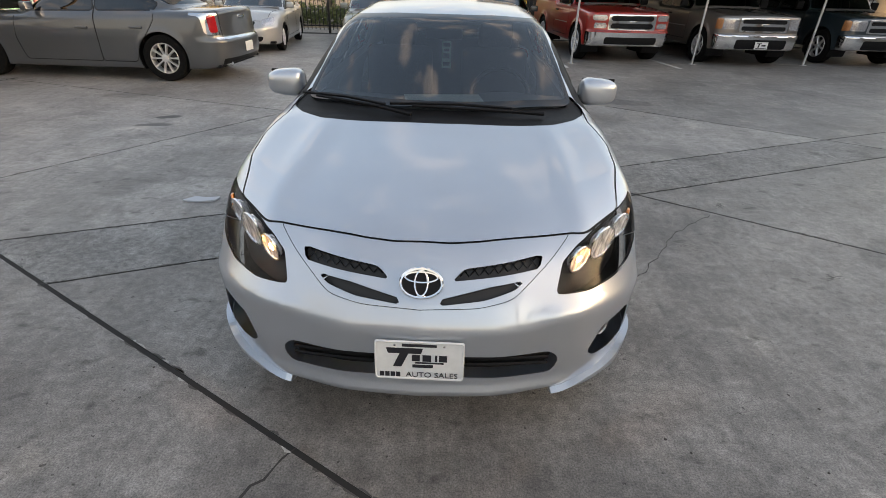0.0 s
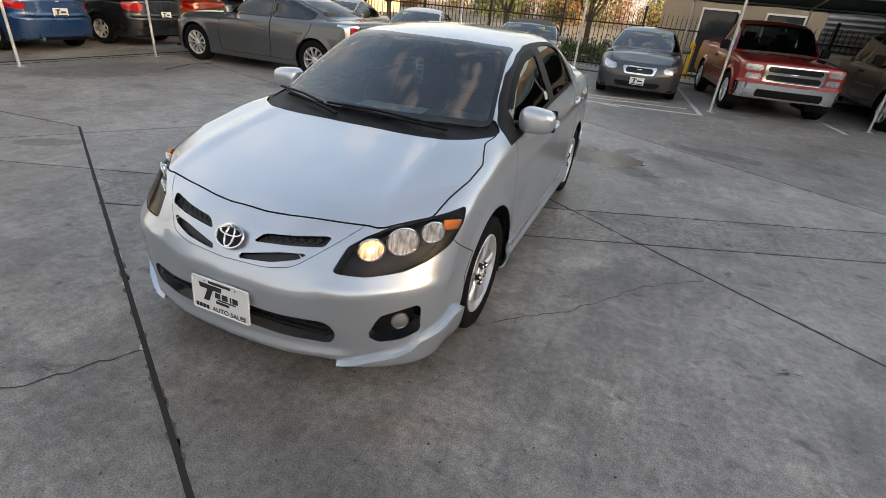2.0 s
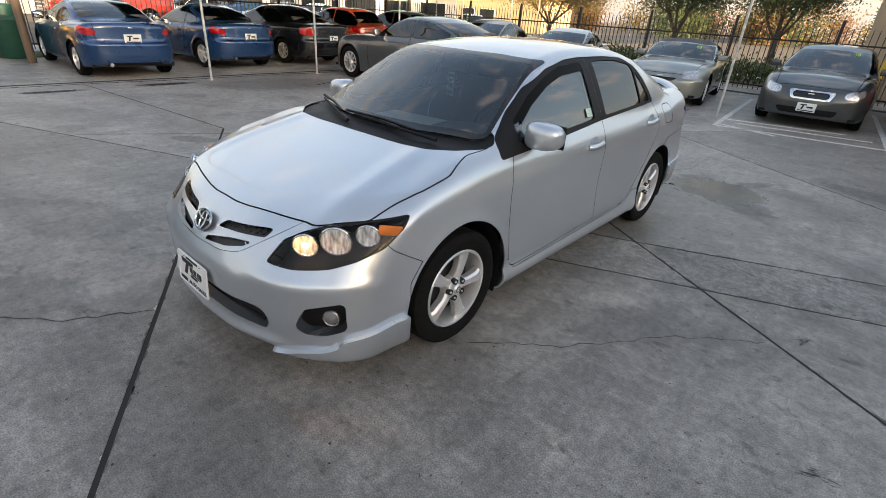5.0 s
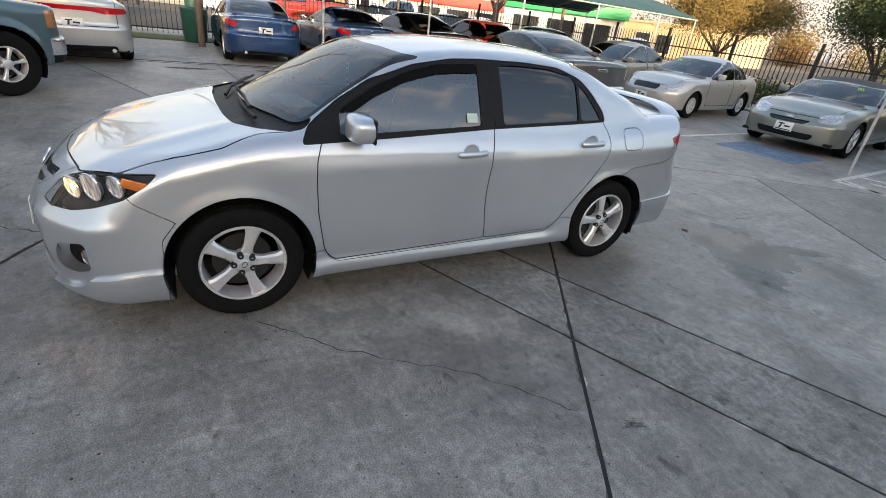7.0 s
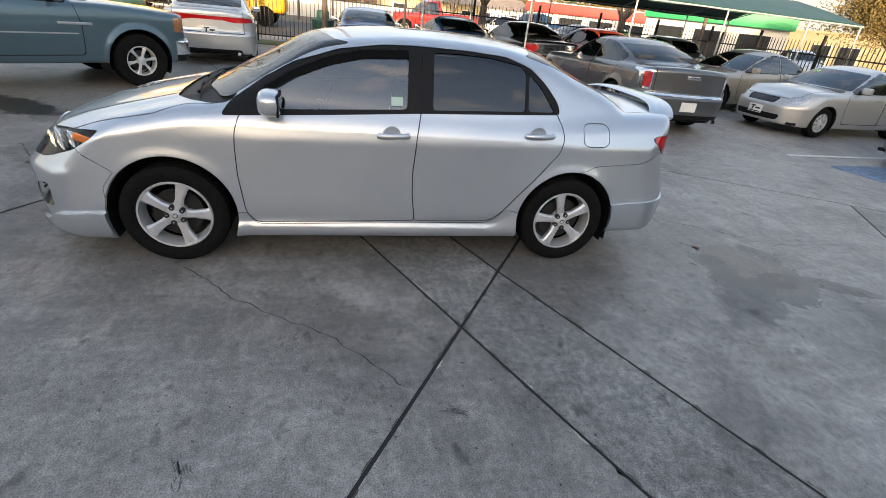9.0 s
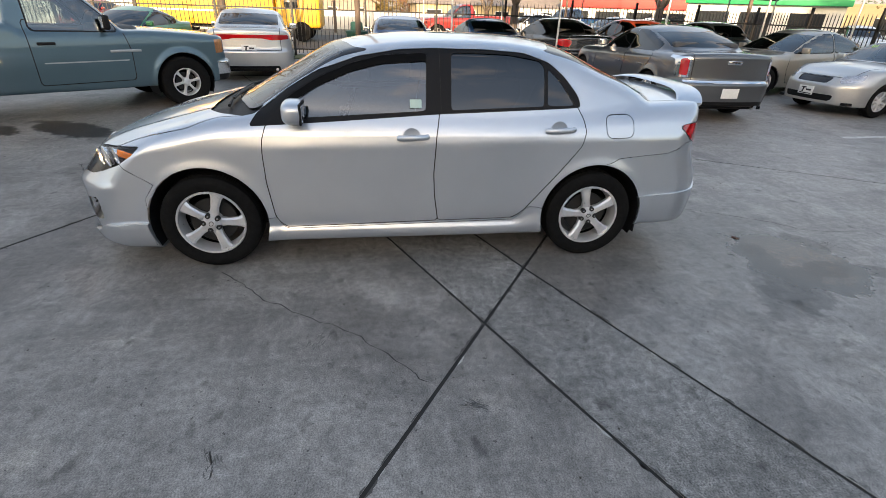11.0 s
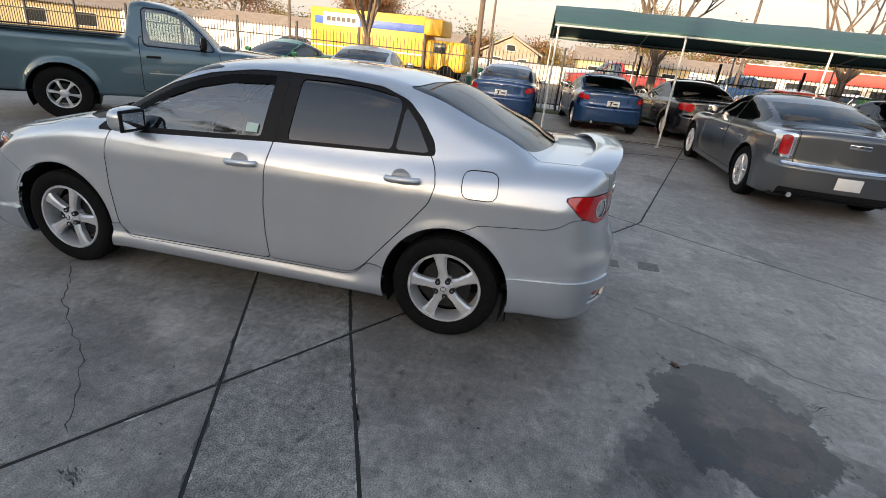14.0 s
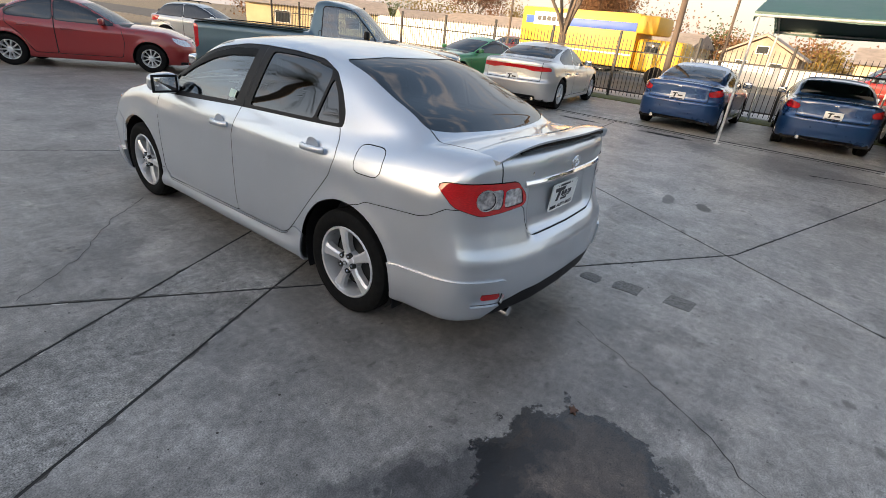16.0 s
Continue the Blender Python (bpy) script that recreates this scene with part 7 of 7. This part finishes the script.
ht = sedan_spec(4.1, 1.70, 1.50, 2.5, 0.85, 0.72, (-0.95, 0.98), (-0.15, 1.40), (1.3, 1.42), (1.75, 1.05), 1.02, 0.31, 0.96)
parked(ht, "orange_hatchback", "ht", pose(-13.0, 8.2, 0, 0, 0, -82), P_ORANGE, "orange-red hatchback parked under the canopy", "car", (M_SEMI, M_TINT), (0.31, 0.20, 8, 0.02, 0.19), sedan_lamps(ht, HL, TL))
parked(ht, "dark_hatchback", "ht", pose(-13.2, 11.0, 0, 0, 0, -82), P_DARKTEAL, "dark teal hatchback parked under the canopy", "car", (M_SEMI, M_TINT), (0.31, 0.20, 8, 0.02, 0.19), [])
parked(ht, "silver_wagon", "ht", pose(-8.0, -17.0, 0, 0, 0, -140), P_BRIGHT, "silver wagon with a black roof rack", "car", (M_SEMI, M_TINT), (0.31, 0.20, 8, 0.02, 0.19), [], extra=dressed(roof_bars=1.56))
parked(cv, "green_coupe", "cv", pose(-12.0, -7.0, 0, 0, 0, 80), P_GREEN, "bright green sports coupe", "car", (M_TINT, M_TINT), (0.315, 0.21, 5, 0.03, 0.2), [])

pk = pickup_spec()
parked(pk, "blue_pickup", "pk", pose(-4.77, -5.11, 0, 0, 0, -140), P_TEAL, "steel blue regular-cab pickup truck", "pickup truck", (M_SEMI, M_SEMI), (0.39, 0.22, 6, 0.028, 0.26), truck_face(pk, "amber"), extra=truck_tail)
parked(pk, "red_pickup", "pk2", pose(3.68, 11.0, 0, 0, 0, 7), P_RED, "red regular-cab pickup truck with chrome grille", "pickup truck", (M_SEMI, M_SEMI), (0.39, 0.26, 6, 0.028, 0.26), truck_face(pk, "twin"), extra=dressed(badge=(True, 0.885, 0.16)))
px = pickup_spec(3.64, 0.94, 5.84, cab=2.0)
parked(px, "grey_pickup", "px", pose(6.7, 11.33, 0, 0, 0, 5), P_BROWN, "grey-brown extended-cab pickup truck with chrome bumper", "pickup truck", (M_SEMI, M_TINT), (0.39, 0.25, 6, 0.028, 0.26), truck_face(px, "bar"), extra=dressed(None, 0.48, badge=(True, 0.90, 0.18)))
parked(px, "dark_pickup", "px", pose(9.9, 11.9, 0, 0, 0, 6), P_DARKTEAL, "dark teal extended-cab pickup truck", "pickup truck", (M_SEMI, M_TINT), (0.39, 0.25, 6, 0.028, 0.26), truck_face(px, "bar"), extra=dressed())


# ---- round the lot: street, buildings, trees ----
M_TAN = material("tan_stucco", (0.33, 0.27, 0.20), 0.85)
mottle(M_TAN, 0.8, 0.15)
mottle(M_TAN, 30, 0.15, bump=0.003)
M_WHITEWALL = material("white_masonry", (0.78, 0.75, 0.70), 0.8)
mottle(M_WHITEWALL, 1.0, 0.12)
M_YELLOW = material("yellow_stucco", (0.56, 0.45, 0.27), 0.85)
mottle(M_YELLOW, 1.0, 0.12)
M_ROOF = material("brown_shingle", (0.33, 0.27, 0.22), 0.9)
mottle(M_ROOF, 2, 0.25)
M_REDFASCIA = material("red_fascia", (0.50, 0.035, 0.03), 0.6)
M_GREENFASCIA = material("green_fascia", (0.01, 0.30, 0.11), 0.5)
M_CORR = material("corrugated_steel", (0.45, 0.45, 0.44), 0.5, 0.5)
mottle(M_CORR, 3, 0.2)
M_BOLLARD = material("yellow_bollard", (0.65, 0.40, 0.03), 0.6)
M_DARKGLASS = material("shop_glass", (0.03, 0.035, 0.04), 0.08)
M_BARK = material("grey_bark", (0.14, 0.105, 0.08), 0.9)
mottle(M_BARK, 12, 0.35, bump=0.01, stretch=(1, 1, 0.2))
M_AUTUMN = material("autumn_leaf", (0.17, 0.12, 0.03), 0.7)
M_LEAFGREEN = material("green_leaf", (0.06, 0.085, 0.025), 0.7)
M_RUST = material("rust_leaf", (0.17, 0.085, 0.04), 0.7)
M_POLEWOOD = material("pole_wood", (0.12, 0.09, 0.07), 0.9)
mottle(M_POLEWOOD, 4, 0.25, stretch=(3, 3, 0.3))

street = part("road", box(11.0, 240, 0.04, (-22.0, 0, -0.03)), M_STREET)
tagged(street, "grey asphalt street beyond the fence", "road", kind="structure")
street2 = part("road", box(200, 10.0, 0.04, (82.0 - 98.5, 26.0, -0.028)), M_STREET)
tagged(street2, "asphalt side street north of the lot", "road", kind="structure")
walkw = part("pavement", box(1.9, 60, 0.12, (-15.4, -3, -0.02), 0.02), M_CONC2)
tagged(walkw, "concrete pavement outside the fence", "pavement", kind="structure")
walkn = part("pavement", box(40, 2.0, 0.12, (4, 19.6, -0.02), 0.02), M_CONC2)
tagged(walkn, "concrete pavement outside the north fence", "pavement", kind="structure")


def building(name, x, y, rz, w, d, h, wall, label, roof=None, openings=(), parapet=None, kind="structure"):
    """A house or shop: walls, roof, framed openings on its front (-y side)."""
    b = thing(name, pose(x, y, -0.1, 0, 0, rz), label, "building")
    part("wall", box(w, d, h, (0, 0, h / 2)), wall, b, smooth=False)
    if roof == "gable":
        part("roof", prism([(-w / 2 - 0.4, h - 0.1), (0, h + w * 0.28), (w / 2 + 0.4, h - 0.1), (w / 2 + 0.4, h + 0.05), (0, h + w * 0.28 + 0.18), (-w / 2 - 0.4, h + 0.05)], d + 0.6, "y"), M_ROOF, b, smooth=False)
        part("gable", prism([(-w / 2, h), (0, h + w * 0.27), (w / 2, h)], d * 0.98, "y"), wall, b, smooth=False)
    elif roof == "hip":
        part("roof", prism([(-d / 2 - 0.4, h - 0.1), (0, h + d * 0.13), (d / 2 + 0.4, h - 0.1)], w + 0.6, "x"), M_ROOF, b, smooth=False)
    else:
        part("roof", box(w + 0.2, d + 0.2, 0.2, (0, 0, h + 0.08)), roof or wall, b, smooth=False)
    for ox, oz, ow, oh in openings:
        win = part("window", box(ow, 0.08, oh, (ox, -d / 2 - 0.0, oz)), M_WHITEWALL, b)
        part("pane", box(ow - 0.12, 0.04, oh - 0.12, (ox, -d / 2 - 0.04, oz)), M_DARKGLASS, win)
    if parapet:
        part("fascia", box(w + 0.3, 0.5, parapet[1], (0, -d / 2 - 0.25, h - parapet[1] / 2 + 0.1), 0.03), parapet[0], b)
    return b


M_HALL = material("grey_stucco", (0.30, 0.31, 0.33), 0.9)
mottle(M_HALL, 0.6, 0.15)
mottle(M_HALL, 25, 0.15, bump=0.004)
building("east_hall", 24.0, -14.0, -90, 56, 10, 6.2, M_HALL, "long plain grey hall east of the yard", openings=[(x, 2.2, 2.4, 1.6) for x in range(-24, 26, 6)])
building("north_shop", 9.5, 22.0, 0, 17, 9, 4.4, M_TAN, "tan stucco building behind the north fence", openings=[(-6.6, 1.2, 1.2, 2.2), (-4.6, 1.2, 1.2, 2.2), (-1, 1.7, 1.6, 1.2), (3, 1.7, 1.6, 1.2)], parapet=(M_TAN, 0.7))
building("white_store", -29.3, 25.6, 55, 8.4, 8, 3.4, M_WHITEWALL, "white shop with a bright green fascia", openings=[(x, 1.2, 1.9, 1.9) for x in (-2.6, -0.2, 2.4)], parapet=(M_GREENFASCIA, 1.0))
building("yellow_store", -39, 46.5, 8, 23, 8, 3.0, M_YELLOW, "low sunlit yellow stucco shop building", openings=[(x, 1.2, 1.8, 1.8) for x in (-7, 2.5, 5)])
building("red_store", -49.5, 27.5, 65, 15, 9, 3.0, M_WHITEWALL, "low white shop with a red fascia", openings=[(x, 1.1, 2.4, 1.7) for x in (-6, -3, 0, 3, 6)], parapet=(M_REDFASCIA, 0.9))
building("gable_house", -49.0, -2.6, 90, 5.2, 8, 1.9, M_ROOF, "small brown gabled house with white trim", "gable", [(0, 2.35, 0.9, 0.6), (-1.2, 1.0, 0.9, 1.0), (1.2, 1.0, 0.9, 1.0)])
for x, y, w, nm in ((-47, -13, 11, M_YELLOW), (-46, 8, 9, M_YELLOW), (-55, 15, 10, M_WHITEWALL), (-44, -26, 12, M_YELLOW), (-30, -38, 12, M_YELLOW), (-52, -40, 12, M_WHITEWALL)):
    building("bungalow", x, y, 90 if y > -30 else 140, w, 8, 2.1, nm, "low sunlit bungalow with a shallow roof", "hip", [(k, 1.1, 1.3, 1.0) for k in (-3, 0, 3)])
wall = part("boundary_wall", box(0.25, 34, 2.0, (-31.5, -22.5, 0.9), 0.02), M_WHITEWALL)
tagged(wall, "long white painted masonry wall across the street", "wall", kind="structure")
wall2 = part("boundary_wall", box(0.25, 26, 1.3, (-36.0, 7.0, 0.55), 0.02), M_WHITEWALL)
tagged(wall2, "low white wall across the street", "wall", kind="structure")
# corrugated screen and bollards behind the north fence
V, F = [], []
for i in range(90):
    z = i * 2.3 / 89
    V += [(5.4, 14.5 + 0.03 * math.sin(i * 1.2), z), (13.5, 14.5 + 0.03 * math.sin(i * 1.2), z)]
    if i:
        F.append((2 * i - 2, 2 * i - 1, 2 * i + 1, 2 * i))
tagged(part("corrugated_screen", (V, F), M_CORR), "grey corrugated steel screen behind the fence", "fence", kind="structure")
for x in (1.75, 2.25, 3.1):
    tagged(part("bollard", lathe([(0.0, 0.0), (0.09, 0.0), (0.09, 1.05), (0.07, 1.12), (0.0, 1.14)], 16), M_BOLLARD, m=pose(x, 15.6, 0)), "yellow steel bollard by the building", "bollard", "yellow bollards")


# trees
def limb(rnd, p, d, r, ln, depth, out, tips):
    path, q = [p], p
    for k in range(4):
        d = (d + Vector((rnd.uniform(-1, 1), rnd.uniform(-1, 1), rnd.uniform(-0.3, 0.6))) * 0.16).normalized()
        q = q + d * ln / 4
        path.append(q)
    out.append(tube(path, r, 6 if depth > 1 else 4, r * 0.55))
    if depth == 0:
        tips.append(q)
        return
    for k in range(rnd.choice((2, 3, 3))):
        nd = (d + Vector((rnd.uniform(-1, 1), rnd.uniform(-1, 1), rnd.uniform(-0.1, 0.7))) * 0.75).normalized()
        limb(rnd, path[rnd.choice((3, 4, 4))], nd, r * 0.58, ln * rnd.uniform(0.6, 0.8), depth - 1, out, tips)


def tree(name, x, y, h, seed, label, leaf=None, leaves=0, trunk=0.16, spread=1.0, size=0.16, depth=4, puff=0.085):
    rnd = random.Random(seed)
    t = thing(name, pose(x, y, 0), label, "tree")
    out, tips = [], []
    base = [Vector((0, 0, 0)), Vector((0.03, 0.02, h * 0.15)), Vector((0.0, 0.05, h * 0.32))]
    part("trunk", tube(base, trunk, 10, trunk * 0.8), M_BARK, t)
    for k in range(5):
        a = k * 1.26 + rnd.uniform(-0.4, 0.4)
        limb(rnd, base[-1] - Vector((0, 0, 0.05)), Vector((math.cos(a) * 0.55 * spread, math.sin(a) * 0.55 * spread, 1)).normalized(), trunk * 0.46, h * 0.31, depth - 1, out, tips)
    part("branch_work", joined(*out), M_BARK, t)["kind"] = "stuff"
    if leaf:
        V, F = [], []
        for k in range(leaves):
            c = rnd.choice(tips) + Vector((rnd.gauss(0, 1), rnd.gauss(0, 1), rnd.gauss(0, 0.8) - 0.4)) * h * puff
            u = Vector((rnd.uniform(-1, 1), rnd.uniform(-1, 1), rnd.uniform(-1, 1))).normalized() * size
            w = u.orthogonal().normalized() * size * 0.6
            n = len(V)
            V += [c - u, c - w, c + u, c + w]
            F.append((n, n + 1, n + 2, n + 3))
        o = part("crown", (V, F), leaf, t, smooth=False)
        o["kind"] = "stuff"
    return t


tree("bare_tree", -15.0, -5.3, 5.4, 3, "bare winter tree with grey branches beside the street", trunk=0.17, spread=0.9)
tree("bare_tree", -15.6, 5.0, 5.6, 8, "bare winter tree with grey branches beside the street", trunk=0.17, spread=1.2)
tree("bare_tree", -16.0, 11.0, 5.8, 12, "bare winter tree with grey branches beside the street", trunk=0.17, spread=1.2)
tree("autumn_tree", -12.7, 21.8, 4.0, 5, "street tree with thinning yellow-green autumn leaves", M_AUTUMN, 42000, 0.15, 1.6, 0.045, puff=0.13)
tree("leafy_tree", -6.2, 22.0, 4.1, 9, "dark green street tree", M_LEAFGREEN, 34000, 0.15, 1.4, 0.045, puff=0.13)
tree("leafy_tree", -2.0, 21.0, 4.1, 15, "dark green street tree", M_LEAFGREEN, 28000, 0.14, 1.3, 0.045, puff=0.13)
tree("autumn_tree", -30.0, 7.0, 4.2, 17, "small tree with golden autumn leaves", M_AUTUMN, 14000, 0.12, 1.2, 0.05, puff=0.12)
tree("rust_tree", -47.0, -32.0, 6.5, 19, "far tree with rust-coloured autumn leaves", M_RUST, 12000, 0.2, 1.0, 0.11, puff=0.12)
tree("rust_tree", -54.0, -20.0, 6.0, 23, "far tree with rust-coloured autumn leaves", M_RUST, 12000, 0.2, 1.0, 0.11, puff=0.12)
# far woods
rnd = random.Random(31)
for mat, nm, lab, k0 in ((M_RUST, "far_woods", "far rust-coloured trees on the skyline", 0), (M_LEAFGREEN, "far_woods", "far dark green trees on the skyline", 1), (M_AUTUMN, "far_woods", "far golden trees on the skyline", 2)):
    V, F = [], []
    for k in range(42):
        b = radians(-150 + 175 * rnd.random())
        dist = rnd.uniform(75, 130)
        cx, cy, hh, ww = math.sin(b) * dist, math.cos(b) * dist, rnd.uniform(3.0, 6.5), rnd.uniform(2, 5)
        for j in range(1100):
            c = Vector((cx + rnd.gauss(0, ww * 0.45), cy + rnd.gauss(0, ww * 0.45), abs(rnd.gauss(hh * 0.5, hh * 0.28))))
            u = Vector((rnd.uniform(-1, 1), rnd.uniform(-1, 1), rnd.uniform(-1, 1))).normalized() * 0.19
            w = u.orthogonal().normalized() * 0.13
            n = len(V)
            V += [c - u, c - w, c + u, c + w]
            F.append((n, n + 1, n + 2, n + 3))
    tagged(part(nm, (V, F), mat, smooth=False), lab, "trees", kind="stuff")
# clipped shrubs along the north pavement
V, F = [], []
for k in range(6000):
    c = Vector((rnd.uniform(-8, 1.5), 17.6 + rnd.gauss(0, 0.25), abs(rnd.gauss(0.35, 0.2))))
    u = Vector((rnd.uniform(-1, 1), rnd.uniform(-1, 1), rnd.uniform(-1, 1))).normalized() * 0.06
    w = u.orthogonal().normalized() * 0.04
    n = len(V)
    V += [c - u, c - w, c + u, c + w]
    F.append((n, n + 1, n + 2, n + 3))
tagged(part("shrub_row", (V, F), M_LEAFGREEN, smooth=False), "low green shrubs outside the fence", "shrub", kind="stuff")


def palm(x, y, h, seed):
    """A palm with a trunk and arching fronds of many leaflets."""
    rnd = random.Random(seed)
    t = thing("palm_tree", pose(x, y, 0), "palm tree with arching green fronds east of the yard", "palm", "palms")
    part("trunk", tube([(0, 0, 0), (0.05, 0.03, h * 0.5), (0, 0, h)], 0.22, 10, 0.17), M_BARK, t)
    for k in range(22):
        a, up = k * 2.4 + rnd.uniform(-0.2, 0.2), rnd.uniform(-0.2, 1.0)
        V, F = [], []
        for i in range(26):
            s = i / 25
            c = Vector((math.cos(a) * 2.3 * s, math.sin(a) * 2.3 * s, up * 1.6 * s - 1.5 * s * s))
            side = Vector((-math.sin(a), math.cos(a), -0.35))
            fwd = Vector((math.cos(a), math.sin(a), up * 0.5 - s)) * 0.3
            for sg in (1, -1):
                n = len(V)
                L = 0.55 * (1 - 0.6 * s)
                V += [c, c + fwd * 0.12, c + side * sg * L + fwd - Vector((0, 0, 0.12))]
                F.append((n, n + 1, n + 2))
        part("frond", ([(p.x, p.y, p.z + h) for p in V], F), M_LEAFGREEN, t, smooth=False)


palm(13.5, -1.5, 9.6, 1)
palm(11.0, -9.0, 8.6, 2)
palm(7.0, -11.8, 8.6, 3)


# poles and wires along the street
def street_pole(x, y, h, label, lean=0.0, arms=True):
    p = thing("utility_pole", pose(x, y, 0, 0, lean, 0), label, "pole", "street poles")
    part("shaft", tube([(0, 0, 0), (0, 0, h)], 0.085, 10, 0.06), M_POLEWOOD, p)
    if arms:
        part("cross_arm", box(0.1, 2.0, 0.12, (0, 0, h - 0.7)), M_POLEWOOD, p)


street_pole(-12.2, -0.67, 9.5, "dark slim pole standing inside the fence", arms=False)
street_pole(-30.0, -2.6, 8.5, "thin wooden utility pole across the street")
street_pole(-28.0, -15.5, 9.0, "rusty wooden utility pole across the street", arms=False)
street_pole(-17.5, 16.0, 9.0, "wooden utility pole at the street corner")
street_pole(-29.0, 12.0, 8.5, "thin wooden utility pole across the street")
for k in range(5):
    z = 8.9 - 0.35 * (k // 2)
    a, b = Vector((-17 - (k % 2) * 1.0, -40, z)), Vector((-17.2 - (k % 2) * 1.0, 50, z))
    tagged(part("overhead_wire", tube([a + (b - a) * (i / 30) - Vector((0, 0, 0.5 * abs(math.sin(i * math.pi / 6)))) for i in range(31)], 0.012, 4), M_IRON), "thin black overhead wire along the street", "wire", "street wires")
for z in (6.2, 5.7, 5.0):
    tagged(part("overhead_wire", tube([Vector((-17, -1.7, z)).lerp(Vector((-45, -14, z - 0.6)), i / 12) - Vector((0, 0, 0.6 * math.sin(i * math.pi / 12))) for i in range(13)], 0.012, 4), M_IRON), "thin black overhead wire crossing the street", "wire", "street wires")
lampost = thing("street_lamp", pose(-11.5, 29.5, 0), "tall grey street lamp with a curved arm", "lamp post")
part("shaft", tube([(0, 0, 0), (0, 0, 4.6), (0.5, 0, 5.2), (1.4, 0, 5.3)], 0.07, 8, 0.04), M_POLE, lampost)
part("lamp_head", box(0.5, 0.2, 0.1, (1.6, 0, 5.28), 0.03), M_POLE, lampost)




# ---- vehicles and signs across the street ----
M_TRUCKY = material("truck_yellow", (0.62, 0.34, 0.02), 0.5)
mottle(M_TRUCKY, 1.5, 0.1)
M_BLUESTRIPE = material("stripe_blue", (0.03, 0.10, 0.42), 0.5)
bt = thing("box_truck", pose(-22.2, -7.6, 0.0), "bright yellow rental box truck with a blue stripe", "truck")
part("cargo_box", box(2.3, 5.9, 2.25, (0, 0, 1.78), 0.04), M_TRUCKY, bt)
part("cab_hood_box", box(2.3, 1.0, 0.75, (0, 3.3, 2.48), 0.10), M_TRUCKY, bt)
part("stripe", box(0.02, 5.6, 0.34, (1.165, 0.1, 2.35), 0.004), M_BLUESTRIPE, bt)
pan = part("sign_panel", box(0.03, 1.9, 0.58, (1.185, -1.3, 2.42), 0.008), M_WHITE, bt)
for k in range(6):
    part("printed_bar", box(0.01, 0.20, 0.20, (1.205, -1.95 + 0.26 * k, 2.42)), M_INK, pan)
part("rub_rail", box(0.03, 5.8, 0.07, (1.165, 0, 1.2)), M_WHITE, bt)
part("cab", box(2.0, 2.0, 1.35, (0, 4.0, 1.25), 0.18, 3), M_TRUCKY, bt)
part("cab_window", box(2.02, 0.7, 0.5, (0, 3.7, 1.6), 0.08), M_DARKGLASS, bt)
part("chassis", box(1.2, 8.2, 0.2, (0, 0.8, 0.6)), M_BLACK, bt)
for yy in (-1.7, 4.1):
    for xx in (1.0, -1.0):
        part("wheel", lathe([(0.0, 0.10), (0.22, 0.10), (0.24, 0.12), (0.40, 0.10), (0.42, 0.06), (0.42, -0.12), (0.0, -0.12)], 24, "x"), M_RUBBER, bt, m=pose(xx, yy, 0.42, 0, 0, 0 if xx > 0 else 180))
P_WHITE = paint("white_paint", (0.72, 0.72, 0.70), 0.0, 0.3)
FARW = (0.31, 0.20, 8, 0.02, 0.19)
parked(pk, "red_far_pickup", "pk2", pose(-25.5, 4.6, 0, 0, 0, 6), P_RED, "bright red pickup parked along the far kerb", "pickup truck", (M_SEMI, M_SEMI), (0.39, 0.26, 6, 0.028, 0.26), [])
parked(pk, "blue_far_pickup", "pk", pose(-30.0, 12.5, 0, 0, 0, 20), P_BLUE, "blue pickup parked across the street", "pickup truck", (M_SEMI, M_SEMI), (0.39, 0.22, 6, 0.028, 0.26), [])
for x, y, a in ((-27.0, 9.0, 10), (-29.5, -9.5, 80), (-26.5, 16.5, 30), (-20.0, 24.5, 60)):
    parked(ht, "white_wagon", "ht", pose(x, y, 0, 0, 0, a), P_WHITE, "white wagon parked across the street", "car", (M_TINT, M_TINT), FARW, [], "far parked cars")
parked(ac, "teal_sedan", "ac", pose(-24.8, 13.0, 0, 0, 0, 5), P_DARKTEAL, "dark sedan parked along the far kerb", "car", (M_SEMI, M_TINT), FARW, [], "far parked cars")
parked(ln, "wine_sedan", "ln", pose(-29.0, -16.0, 0, 0, 0, 80), P_WINE, "dark red sedan parked across the street", "car", (M_SEMI, M_TINT), FARW, [], "far parked cars")
